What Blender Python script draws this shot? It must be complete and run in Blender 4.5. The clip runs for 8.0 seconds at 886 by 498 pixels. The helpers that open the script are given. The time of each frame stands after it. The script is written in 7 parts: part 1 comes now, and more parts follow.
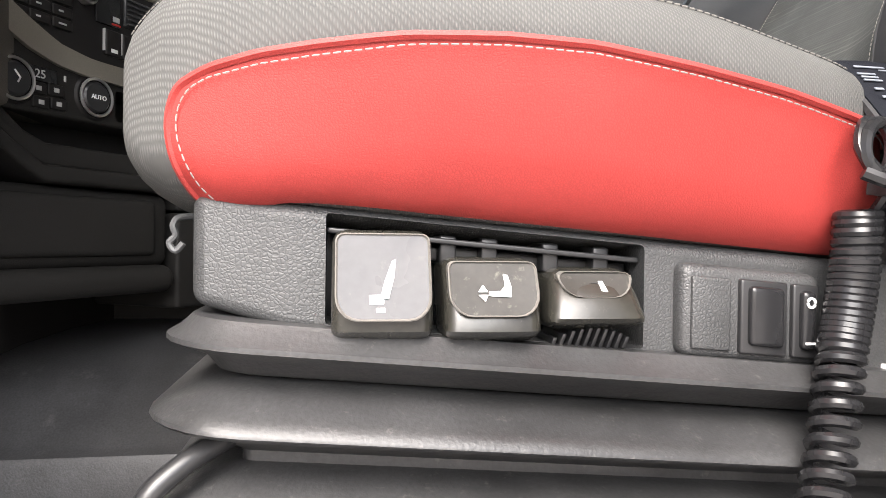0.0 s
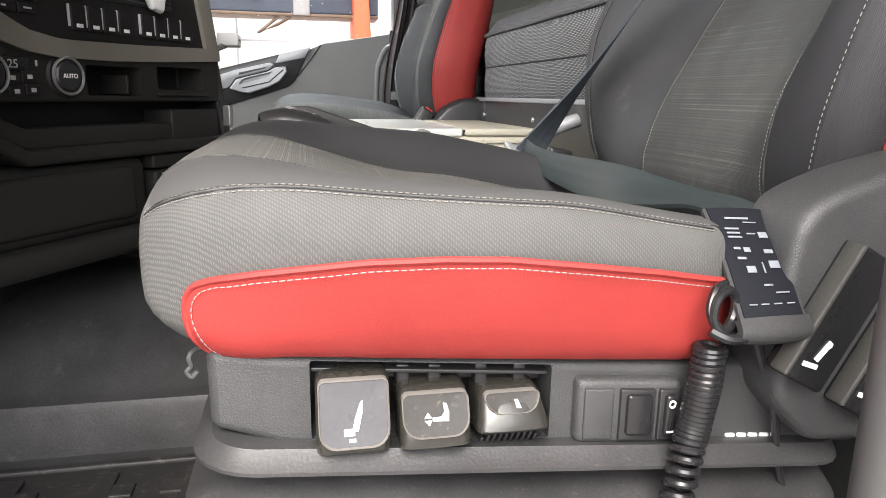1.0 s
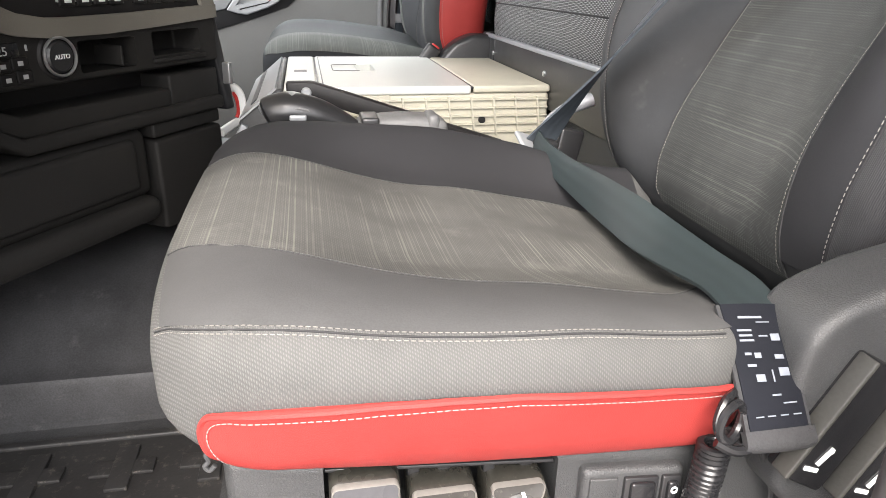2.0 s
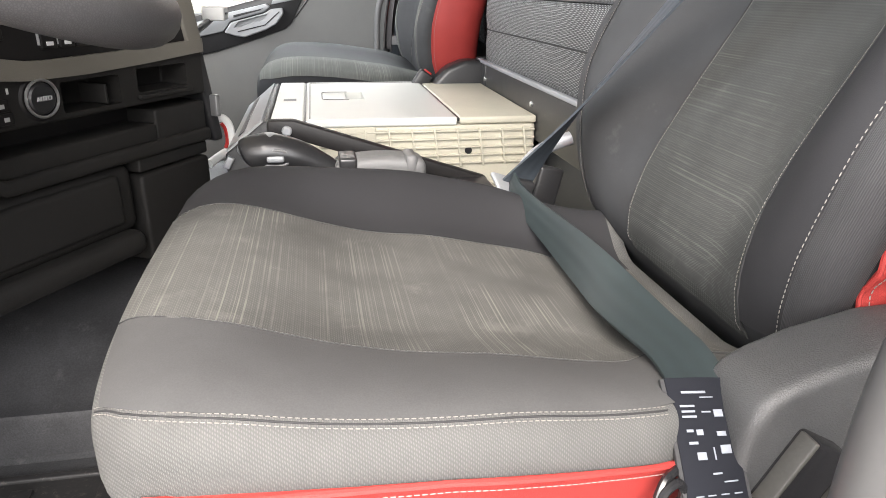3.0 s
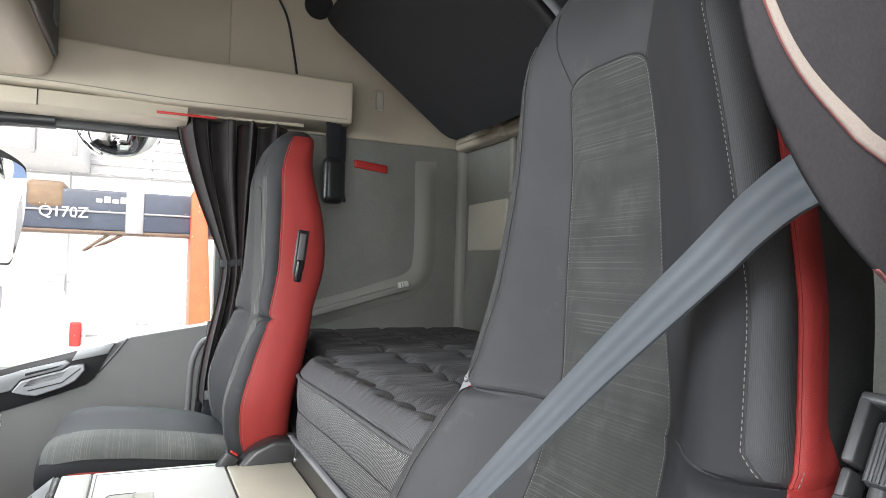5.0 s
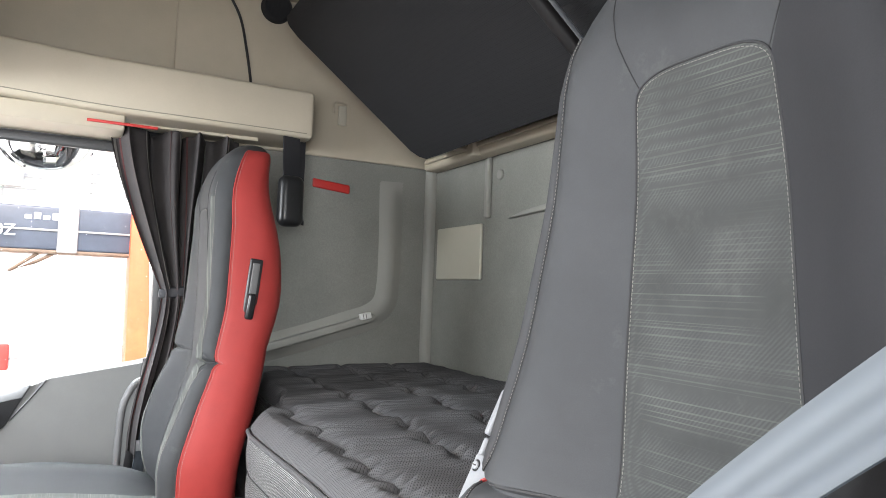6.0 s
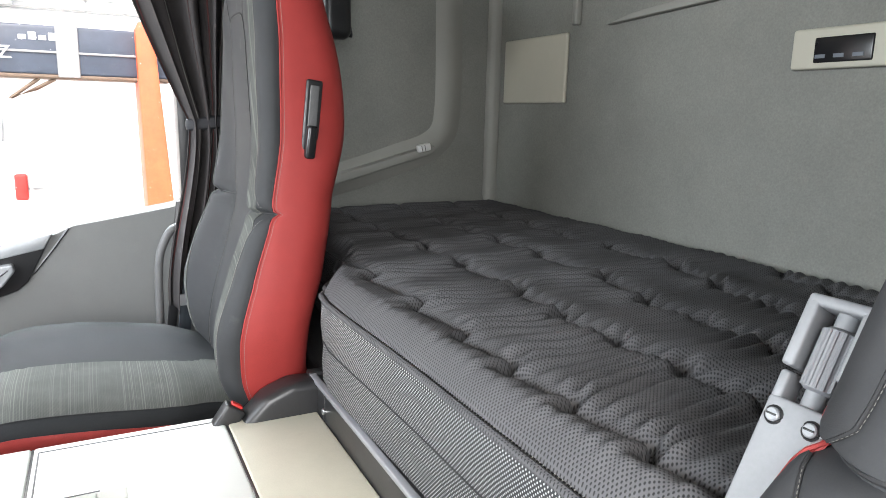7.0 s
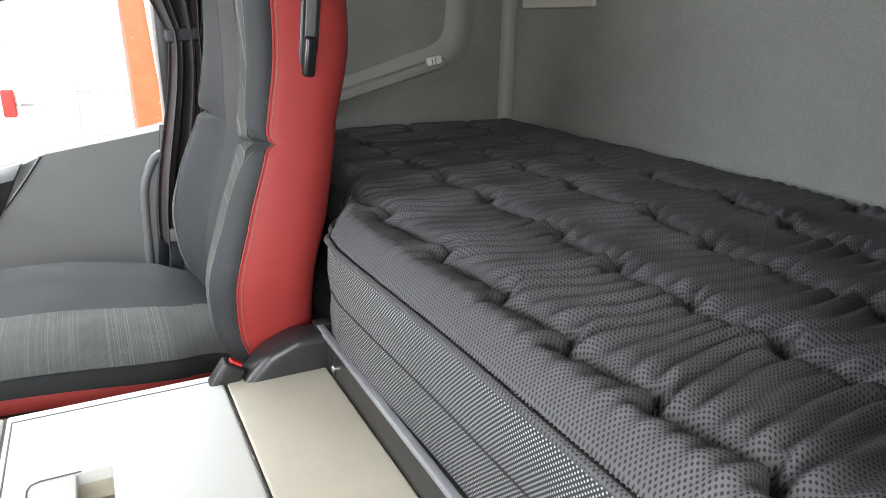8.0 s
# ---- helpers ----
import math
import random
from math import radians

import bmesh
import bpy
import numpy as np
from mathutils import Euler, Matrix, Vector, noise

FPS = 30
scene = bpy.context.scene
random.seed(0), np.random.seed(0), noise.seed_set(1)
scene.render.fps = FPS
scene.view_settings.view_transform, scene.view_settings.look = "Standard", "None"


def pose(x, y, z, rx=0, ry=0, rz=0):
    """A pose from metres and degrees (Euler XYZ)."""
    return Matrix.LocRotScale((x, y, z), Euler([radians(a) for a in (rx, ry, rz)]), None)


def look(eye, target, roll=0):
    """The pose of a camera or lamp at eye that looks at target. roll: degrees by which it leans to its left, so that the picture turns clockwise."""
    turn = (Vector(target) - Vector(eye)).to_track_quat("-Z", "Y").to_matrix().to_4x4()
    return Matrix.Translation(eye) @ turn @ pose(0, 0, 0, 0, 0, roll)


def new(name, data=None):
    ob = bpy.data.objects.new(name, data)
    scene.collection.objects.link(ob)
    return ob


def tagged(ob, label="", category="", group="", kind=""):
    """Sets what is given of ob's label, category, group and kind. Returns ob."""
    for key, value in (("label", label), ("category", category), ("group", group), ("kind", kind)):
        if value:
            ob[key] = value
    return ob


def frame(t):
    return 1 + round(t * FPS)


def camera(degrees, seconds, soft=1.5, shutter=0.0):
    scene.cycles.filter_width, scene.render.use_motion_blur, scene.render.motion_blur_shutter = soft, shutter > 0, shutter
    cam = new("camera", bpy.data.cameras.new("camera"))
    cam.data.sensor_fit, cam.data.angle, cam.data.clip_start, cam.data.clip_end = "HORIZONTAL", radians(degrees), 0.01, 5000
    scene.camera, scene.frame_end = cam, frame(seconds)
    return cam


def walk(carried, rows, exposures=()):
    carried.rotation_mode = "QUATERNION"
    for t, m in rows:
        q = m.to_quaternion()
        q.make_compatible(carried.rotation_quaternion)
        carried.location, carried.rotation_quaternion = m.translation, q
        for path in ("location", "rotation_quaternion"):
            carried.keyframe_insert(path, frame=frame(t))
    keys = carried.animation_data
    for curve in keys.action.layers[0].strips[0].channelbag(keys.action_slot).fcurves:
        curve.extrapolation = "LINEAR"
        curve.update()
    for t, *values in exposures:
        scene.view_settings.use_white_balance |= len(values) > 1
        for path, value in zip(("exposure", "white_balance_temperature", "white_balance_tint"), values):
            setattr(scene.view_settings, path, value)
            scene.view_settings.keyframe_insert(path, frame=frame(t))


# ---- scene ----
cam = camera(66.6, 8.0, soft=0.7)
PATH = [
    (0, (0.077, -0.323, 0.438), (0.393, 1.652, 0.418), 0.7),
    (0.2, (0.083, -0.337, 0.439), (0.427, 1.633, 0.413), 1),
    (0.5, (0.083, -0.352, 0.472), (0.449, 1.614, 0.42), 0.7),
    (0.7, (0.074, -0.379, 0.521), (0.472, 1.578, 0.407), 0.2),
    (0.8, (0.076, -0.387, 0.554), (0.472, 1.563, 0.359), -0.2),
    (1, (0.073, -0.404, 0.619), (0.47, 1.505, 0.176), 0.8),
    (1.2, (0.08, -0.405, 0.674), (0.47, 1.451, 0.039), 1.1),
    (1.5, (0.085, -0.377, 0.741), (0.468, 1.445, 0.012), 1),
    (1.7, (0.076, -0.359, 0.751), (0.455, 1.46, 0.011), 1),
    (2.8, (0.099, -0.353, 0.777), (0.441, 1.467, 0.022), 1),
    (3, (0.123, -0.35, 0.798), (0.468, 1.481, 0.071), 0.8),
    (3.2, (0.146, -0.35, 0.827), (0.496, 1.507, 0.17), 0.7),
    (3.5, (0.159, -0.367, 0.866), (0.593, 1.517, 0.353), 1.4),
    (3.7, (0.173, -0.379, 0.894), (0.663, 1.515, 0.475), 1.4),
    (4, (0.184, -0.373, 0.926), (0.765, 1.52, 0.646), 1.7),
    (4.2, (0.194, -0.365, 0.952), (0.827, 1.522, 0.753), 1.6),
    (4.5, (0.194, -0.353, 1.007), (0.904, 1.515, 0.921), 1.6),
    (4.7, (0.185, -0.343, 1.032), (0.94, 1.509, 1.018), 1.7),
    (5, (0.193, -0.317, 1.064), (1, 1.511, 1.13), 1.6),
    (5.2, (0.188, -0.297, 1.094), (1.037, 1.512, 1.19), 1.5),
    (6.3, (0.237, 0.039, 1.105), (1.185, 1.796, 1.232), 1.9),
    (6.5, (0.234, 0.125, 1.106), (1.185, 1.883, 1.182), 1.4),
    (6.8, (0.219, 0.24, 1.102), (1.165, 1.991, 0.912), 0.8),
    (7, (0.222, 0.306, 1.11), (1.123, 2.048, 0.72), 1.4),
    (7.2, (0.225, 0.35, 1.123), (1.104, 2.076, 0.626), 1.5),
    (7.5, (0.243, 0.396, 1.129), (1.113, 2.109, 0.576), 1.3),
    (7.7, (0.256, 0.446, 1.121), (1.13, 2.15, 0.543), 1.3),
    (8, (0.267, 0.48, 1.107), (1.143, 2.162, 0.472), 1),
]
walk(cam, [(t, look(eye, target, roll)) for t, eye, target, roll in PATH],
     [(0.0, 0.4, 6500, 10), (1.0, 0.08, 6500, 10), (1.5, 0.35, 6500, 10), (3.0, 0.35, 6500, 10), (3.7, 0.15, 6450, 10), (4.0, 0.05, 6400, 10), (4.5, -0.02, 6350, 9), (5.1, 0.42, 6300, 8), (6.3, 0.95, 6300, 9),
      (6.6, 0.95, 6300, 8), (7.0, 0.6, 6250, 8), (7.5, 0.12, 6250, 8), (8.0, 0.35, 6250, 8)])

# ---------------------------------------------------------------- world and light
world = bpy.data.worlds.new("sky")
scene.world = world
world.use_nodes = True
_wn = world.node_tree
_sky = _wn.nodes.new("ShaderNodeTexSky")
_sky.sky_type = "NISHITA"
_sky.sun_disc = False
_sky.sun_elevation = radians(48)
_sky.sun_rotation = radians(200)
_sky.air_density, _sky.dust_density, _sky.ozone_density = 0.6, 7.0, 0.3
_wn.links.new(_sky.outputs[0], _wn.nodes["Background"].inputs[0])
_wn.nodes["Background"].inputs[1].default_value = 0.35

sun = new("sun", bpy.data.lights.new("sun", "SUN"))
sun.data.energy, sun.data.angle, sun.data.color = 1.5, radians(20), (1.0, 0.98, 0.95)
sun.matrix_world = look((-2, -6, 7), (0.3, 0.5, 0.5))


def area(name, eye, target, sx, sy, power, color=(1, 1, 1)):
    """Daylight coming in at an opening of the cab."""
    ob = new(name, bpy.data.lights.new(name, "AREA"))
    ob.data.shape, ob.data.size, ob.data.size_y = "RECTANGLE", sx, sy
    ob.data.energy, ob.data.color = power, color
    ob.matrix_world = look(eye, target)
    return ob


area("door_opening_light", (-0.1, -1.15, 1.45), (0.25, 0.5, 0.5), 1.5, 1.5, 66, (0.97, 0.985, 1.0))
area("windscreen_light", (-1.55, 1.05, 1.45), (0.6, 1.05, 0.75), 2.0, 0.8, 64, (0.93, 0.97, 1.0))
area("side_window_light", (-0.1, 3.35, 2.75), (0.2, 1.75, 0.7), 1.6, 1.0, 150, (0.93, 0.98, 1.0))


# ---------------------------------------------------------------- materials
def mat(name, base, rough=0.6, metal=0.0, grain=0.12, scale=180.0, bump=0.15, blotch=0.25, kind="noise", spec=0.5,
        second=None, depth=0.001, stains=None, coat=0.0):
    """A material with grain and bump at real size, and broad blotches of wear."""
    m = bpy.data.materials.new(name)
    m.use_nodes = True
    nt = m.node_tree
    nodes, links = nt.nodes, nt.links
    b = nodes["Principled BSDF"]
    b.inputs["Roughness"].default_value, b.inputs["Metallic"].default_value = rough, metal
    b.inputs["Specular IOR Level"].default_value = spec
    b.inputs["Coat Weight"].default_value = coat
    co = nodes.new("ShaderNodeTexCoord")

    def tex(kind_, sc, **kw):
        n = nodes.new(kind_)
        links.new(co.outputs["Object"], n.inputs["Vector"])
        n.inputs["Scale"].default_value = sc
        for k, v in kw.items():
            n.inputs[k].default_value = v
        return n

    if kind == "weave":
        h = tex("ShaderNodeTexWave", scale, Distortion=1.2)
        h.bands_direction = "X"
        h2 = tex("ShaderNodeTexWave", scale * 0.8, Distortion=1.5)
        h2.bands_direction = "DIAGONAL"
        mx = nodes.new("ShaderNodeMath")
        mx.operation = "MULTIPLY"
        links.new(h.outputs["Fac"], mx.inputs[0])
        links.new(h2.outputs["Fac"], mx.inputs[1])
        height = mx.outputs[0]
    elif kind == "rib":
        h = tex("ShaderNodeTexWave", scale, Distortion=0.2)
        h.bands_direction = "X"
        links.new(co.outputs["UV"], h.inputs["Vector"])
        height = h.outputs["Fac"]
    elif kind in ("knit", "mesh"):
        # staggered rows of small holes, in the plane of the bunk's top or of its side
        sp = nodes.new("ShaderNodeSeparateXYZ")
        links.new(co.outputs["Object"], sp.inputs[0])
        waves = []
        for ax in ((0, 1) if kind == "knit" else (1, 2)):
            ml = nodes.new("ShaderNodeMath")
            ml.operation = "MULTIPLY"
            ml.inputs[1].default_value = scale
            links.new(sp.outputs[ax], ml.inputs[0])
            sn = nodes.new("ShaderNodeMath")
            sn.operation = "SINE"
            links.new(ml.outputs[0], sn.inputs[0])
            waves.append(sn)
        pr = nodes.new("ShaderNodeMath")
        pr.operation = "MULTIPLY"
        links.new(waves[0].outputs[0], pr.inputs[0])
        links.new(waves[1].outputs[0], pr.inputs[1])
        rp = nodes.new("ShaderNodeMapRange")
        rp.inputs["From Min"].default_value, rp.inputs["From Max"].default_value = 0.62, 0.25
        links.new(pr.outputs[0], rp.inputs["Value"])
        height = rp.outputs[0]
    elif kind == "hide":
        h = tex("ShaderNodeTexVoronoi", scale, Randomness=1.0)
        h.feature = "DISTANCE_TO_EDGE"
        rp = nodes.new("ShaderNodeMapRange")
        rp.inputs["From Max"].default_value = 0.25
        links.new(h.outputs["Distance"], rp.inputs["Value"])
        height = rp.outputs[0]
    elif kind == "dots":
        h = tex("ShaderNodeTexVoronoi", scale, Randomness=0.15)
        rp = nodes.new("ShaderNodeMapRange")
        rp.inputs["From Max"].default_value = 0.5
        links.new(h.outputs["Distance"], rp.inputs["Value"])
        height = rp.outputs[0]
    else:
        h = tex("ShaderNodeTexNoise", scale, Detail=4.0)
        height = h.outputs["Fac"]
    big = tex("ShaderNodeTexNoise", 7.0, Detail=5.0, Roughness=0.65)
    # colour: base, varied by the grain and by broad blotches
    dark = tuple(c * (1 - grain) for c in base)
    lite = tuple(min(1.0, c * (1 + grain)) for c in base) if second is None else second
    m1 = nodes.new("ShaderNodeMix")
    m1.data_type = "RGBA"
    m1.inputs[6].default_value, m1.inputs[7].default_value = (*dark, 1), (*lite, 1)
    links.new(height, m1.inputs[0])
    m2 = nodes.new("ShaderNodeMix")
    m2.data_type, m2.blend_type = "RGBA", "MULTIPLY"
    ramp = nodes.new("ShaderNodeMapRange")
    ramp.inputs["From Min"].default_value, ramp.inputs["From Max"].default_value = 0.3, 0.7
    ramp.inputs["To Min"].default_value, ramp.inputs["To Max"].default_value = 1 - blotch, 1 + blotch * 0.3
    links.new(big.outputs["Fac"], ramp.inputs["Value"])
    m2.inputs[0].default_value = 1.0
    links.new(m1.outputs[2], m2.inputs[6])
    links.new(ramp.outputs[0], m2.inputs[7])
    colour = m2.outputs[2]
    if stains is not None:
        st = tex("ShaderNodeTexNoise", stains[1], Detail=6.0, Roughness=0.7)
        r2 = nodes.new("ShaderNodeMapRange")
        r2.inputs["From Min"].default_value, r2.inputs["From Max"].default_value = stains[2], stains[2] + 0.12
        links.new(st.outputs["Fac"], r2.inputs["Value"])
        sc = nodes.new("ShaderNodeMath")
        sc.operation = "MULTIPLY"
        sc.inputs[1].default_value = stains[3]
        links.new(r2.outputs[0], sc.inputs[0])
        m3 = nodes.new("ShaderNodeMix")
        m3.data_type = "RGBA"
        links.new(sc.outputs[0], m3.inputs[0])
        links.new(colour, m3.inputs[6])
        m3.inputs[7].default_value = (*stains[0], 1)
        colour = m3.outputs[2]
    links.new(colour, b.inputs["Base Color"])
    r3 = nodes.new("ShaderNodeMapRange")
    r3.inputs["To Min"].default_value, r3.inputs["To Max"].default_value = max(0.02, rough - 0.4 * blotch), min(1, rough + 0.4 * blotch)
    links.new(big.outputs["Fac"], r3.inputs["Value"])
    links.new(r3.outputs[0], b.inputs["Roughness"])
    bp = nodes.new("ShaderNodeBump")
    bp.inputs["Strength"].default_value, bp.inputs["Distance"].default_value = bump, depth
    links.new(height, bp.inputs["Height"])
    links.new(bp.outputs[0], b.inputs["Normal"])
    return m


def stripes(name, base, line, axis, scale, gap, rough=0.9, dust=0.4, wear=0.45):
    """Woven cloth with thin, unevenly spaced pale pinstripes across one axis."""
    m = mat(name, base, rough, grain=0.14, scale=190, bump=0.22, kind="weave", blotch=0.35, spec=0.2, depth=0.0009,
            stains=((0.15, 0.147, 0.135), 13.0, 0.58, dust))
    nt = m.node_tree
    nodes, links = nt.nodes, nt.links
    b = nodes["Principled BSDF"]
    old = b.inputs["Base Color"].links[0].from_socket
    co = nodes.new("ShaderNodeTexCoord")
    sep = nodes.new("ShaderNodeSeparateXYZ")
    links.new(co.outputs["Object"], sep.inputs[0])
    nz = nodes.new("ShaderNodeTexNoise")
    nz.noise_dimensions = "1D"
    links.new(sep.outputs[axis], nz.inputs["W"])
    nz.inputs["Scale"].default_value, nz.inputs["Detail"].default_value = scale, 1.0
    rp = nodes.new("ShaderNodeMapRange")
    rp.inputs["From Min"].default_value, rp.inputs["From Max"].default_value = gap, gap + 0.06
    links.new(nz.outputs["Fac"], rp.inputs["Value"])
    # bands in which the stripes crowd together
    nb = nodes.new("ShaderNodeTexNoise")
    nb.noise_dimensions = "1D"
    links.new(sep.outputs[axis], nb.inputs["W"])
    nb.inputs["Scale"].default_value = scale / 22
    rb = nodes.new("ShaderNodeMapRange")
    rb.inputs["From Min"].default_value, rb.inputs["From Max"].default_value = 0.42, 0.6
    rb.inputs["To Min"].default_value, rb.inputs["To Max"].default_value = 0.12, 0.6
    links.new(nb.outputs["Fac"], rb.inputs["Value"])
    # worn away in places
    nw = nodes.new("ShaderNodeTexNoise")
    links.new(co.outputs["Object"], nw.inputs["Vector"])
    nw.inputs["Scale"].default_value = 14
    ml = nodes.new("ShaderNodeMath")
    ml.operation = "MULTIPLY"
    links.new(rp.outputs[0], ml.inputs[0])
    links.new(rb.outputs[0], ml.inputs[1])
    ml2 = nodes.new("ShaderNodeMath")
    ml2.operation = "MULTIPLY"
    links.new(ml.outputs[0], ml2.inputs[0])
    rw = nodes.new("ShaderNodeMapRange")
    rw.inputs["From Min"].default_value, rw.inputs["From Max"].default_value = wear, wear + 0.21
    links.new(nw.outputs["Fac"], rw.inputs["Value"])
    links.new(rw.outputs[0], ml2.inputs[1])
    mx = nodes.new("ShaderNodeMix")
    mx.data_type = "RGBA"
    links.new(ml2.outputs[0], mx.inputs[0])
    links.new(old, mx.inputs[6])
    mx.inputs[7].default_value = (*line, 1)
    links.new(mx.outputs[2], b.inputs["Base Color"])
    return m


def plain(name, base, rough=0.5, metal=0.0, emit=0.0):
    m = bpy.data.materials.new(name)
    m.use_nodes = True
    b = m.node_tree.nodes["Principled BSDF"]
    b.inputs["Base Color"].default_value = (*base, 1)
    b.inputs["Roughness"].default_value, b.inputs["Metallic"].default_value = rough, metal
    if emit:
        b.inputs["Emission Color"].default_value, b.inputs["Emission Strength"].default_value = (*base, 1), emit
    return m


def glass(name, tint=(1, 1, 1)):
    m = bpy.data.materials.new(name)
    m.use_nodes = True
    b = m.node_tree.nodes["Principled BSDF"]
    b.inputs["Base Color"].default_value = (*tint, 1)
    b.inputs["Roughness"].default_value, b.inputs["IOR"].default_value = 0.0, 1.02
    b.inputs["Transmission Weight"].default_value = 1.0
    return m


M_CLOTH = mat("grey_seat_cloth", (0.098, 0.098, 0.095), 0.88, grain=0.21, scale=215, bump=0.42, kind="weave", spec=0.2, blotch=0.2, depth=0.0009)
M_DARK = mat("dark_seat_cloth", (0.037, 0.038, 0.040), 0.70, grain=0.10, scale=700, bump=0.18, kind="noise", spec=0.3, blotch=0.3, depth=0.0005,
             stains=((0.08, 0.08, 0.076), 16.0, 0.6, 0.35))
M_STRIP = mat("plain_dark_cloth", (0.062, 0.062, 0.062), 0.85, grain=0.16, scale=800, bump=0.25, kind="noise", spec=0.25, blotch=0.2, depth=0.0005)
M_STRIPE = stripes("striped_cushion_cloth", (0.092, 0.091, 0.086), (0.175, 0.173, 0.152), 0, 420, 0.565, wear=0.36)
M_STRIPE_BACK = stripes("striped_back_cloth", (0.056, 0.058, 0.056), (0.094, 0.098, 0.088), 2, 420, 0.57, dust=0.15, wear=0.36)
M_STRIPE_PALE = stripes("pale_pinstriped_cloth", (0.092, 0.096, 0.089), (0.16, 0.163, 0.148), 0, 420, 0.55, dust=0.25, wear=0.1)
M_WING = mat("near_black_cloth", (0.021, 0.021, 0.023), 0.75, grain=0.14, scale=800, bump=0.2, blotch=0.15, spec=0.25, depth=0.0005)
M_VINYL = mat("black_leatherette", (0.024, 0.025, 0.027), 0.68, grain=0.1, scale=700, bump=0.15, kind="hide", blotch=0.2, spec=0.14, depth=0.0005)
M_RED = mat("red_leather", (0.315, 0.035, 0.031), 0.56, spec=0.35, grain=0.10, scale=700, bump=0.22, kind="hide", blotch=0.15, depth=0.0006,
            stains=((0.33, 0.14, 0.11), 22.0, 0.66, 0.4))
M_PIPE = mat("pale_stitching", (0.24, 0.225, 0.21), 0.8, scale=900, grain=0.2)
M_TAUPE = mat("taupe_thread", (0.17, 0.163, 0.148), 0.8, scale=900, grain=0.2)
M_RIB = mat("ribbed_dark_cloth", (0.038, 0.038, 0.040), 0.6, grain=0.26, scale=190, bump=0.38, kind="rib", spec=0.35, blotch=0.2, depth=0.0008)
M_SEAM = mat("dark_seam", (0.02, 0.02, 0.021), 0.8, scale=900, grain=0.2)
M_PLASTIC = mat("black_grained_plastic", (0.041, 0.042, 0.043), 0.48, grain=0.15, scale=480, bump=0.26, kind="hide", blotch=0.25, depth=0.0009,
                stains=((0.09, 0.088, 0.084), 30.0, 0.62, 0.25))
M_SMOOTH = mat("smooth_black_plastic", (0.02, 0.02, 0.021), 0.33, grain=0.15, scale=300, bump=0.06, blotch=0.2, stains=((0.11, 0.105, 0.095), 60.0, 0.62, 0.35))
M_GREYPL = mat("grey_plastic", (0.12, 0.12, 0.12), 0.5, grain=0.1, scale=500, bump=0.25, kind="hide", blotch=0.12, depth=0.0005)
M_RUBBER = mat("black_rubber", (0.037, 0.037, 0.038), 0.42, grain=0.5, scale=420, bump=0.25, blotch=0.45, stains=((0.13, 0.125, 0.115), 150.0, 0.60, 0.45))
M_CREAM = mat("cream_plastic", (0.50, 0.475, 0.385), 0.45, grain=0.06, scale=400, bump=0.2, blotch=0.1, stains=((0.33, 0.29, 0.22), 18.0, 0.64, 0.35))
M_LID = mat("pale_grey_lid", (0.62, 0.63, 0.60), 0.34, grain=0.03, scale=600, bump=0.08, blotch=0.04)
M_BEIGE = mat("beige_trim", (0.46, 0.41, 0.32), 0.6, grain=0.04, scale=500, bump=0.12, blotch=0.06)
M_WALL = mat("grey_felt_lining", (0.225, 0.225, 0.204), 0.92, grain=0.22, scale=260, bump=0.45, blotch=0.1, spec=0.2, depth=0.0012)
M_DOOR = mat("grey_door_lining", (0.13, 0.132, 0.128), 0.6, grain=0.06, scale=420, bump=0.2, kind="hide", blotch=0.1, depth=0.0006)
M_MATTRESS = mat("dark_quilted_knit", (0.066, 0.065, 0.067), 0.8, grain=0.52, scale=1200, bump=0.8, kind="knit", blotch=0.12, spec=0.25, depth=0.0016)
M_MESHSIDE = mat("grey_spacer_mesh", (0.40, 0.405, 0.40), 0.7, grain=0.0, scale=1050, bump=0.5, kind="mesh", blotch=0.12, spec=0.25, depth=0.0012, second=(0.036, 0.037, 0.038))
M_CURTAIN = mat("dark_curtain_cloth", (0.062, 0.057, 0.057), 0.85, grain=0.3, scale=500, bump=0.3, blotch=0.3, spec=0.12)
M_BELT = mat("grey_belt_webbing", (0.054, 0.064, 0.075), 0.42, grain=0.07, scale=20, bump=0.2, kind="rib", blotch=0.12, spec=0.4, depth=0.0012)
# the same webbing, with the shade over the cushion put into its colour
M_BELT_SHADE = mat("shaded_belt_webbing", (0.026, 0.035, 0.037), 0.5, grain=0.06, scale=20, bump=0.15, kind="rib", blotch=0.25, spec=0.3, depth=0.0012)
M_CHROME = mat("brushed_silver", (0.55, 0.55, 0.55), 0.3, metal=0.85, grain=0.05, scale=300, bump=0.05, blotch=0.1)
M_SILVER = mat("silver_paint", (0.32, 0.33, 0.34), 0.38, metal=0.3, grain=0.05, scale=300, bump=0.05, blotch=0.1)
M_WHITE = plain("white_print", (0.75, 0.75, 0.75), 0.5)
M_MAT = mat("ribbed_floor_rubber", (0.028, 0.027, 0.027), 0.5, grain=0.3, scale=180, bump=0.2, blotch=0.4, stains=((0.16, 0.145, 0.12), 60.0, 0.56, 0.5))
M_MESHNET = mat("black_net_cloth", (0.014, 0.014, 0.015), 0.8, grain=0.5, scale=260, bump=0.6, kind="dots", blotch=0.1, spec=0.3)
M_GLOSS = mat("glossy_black", (0.014, 0.014, 0.015), 0.22, grain=0.1, scale=200, bump=0.02, blotch=0.1, spec=0.4)
M_ARM = mat("satin_dark_metal", (0.062, 0.064, 0.066), 0.42, metal=0.2, grain=0.1, scale=400, bump=0.08, blotch=0.1)
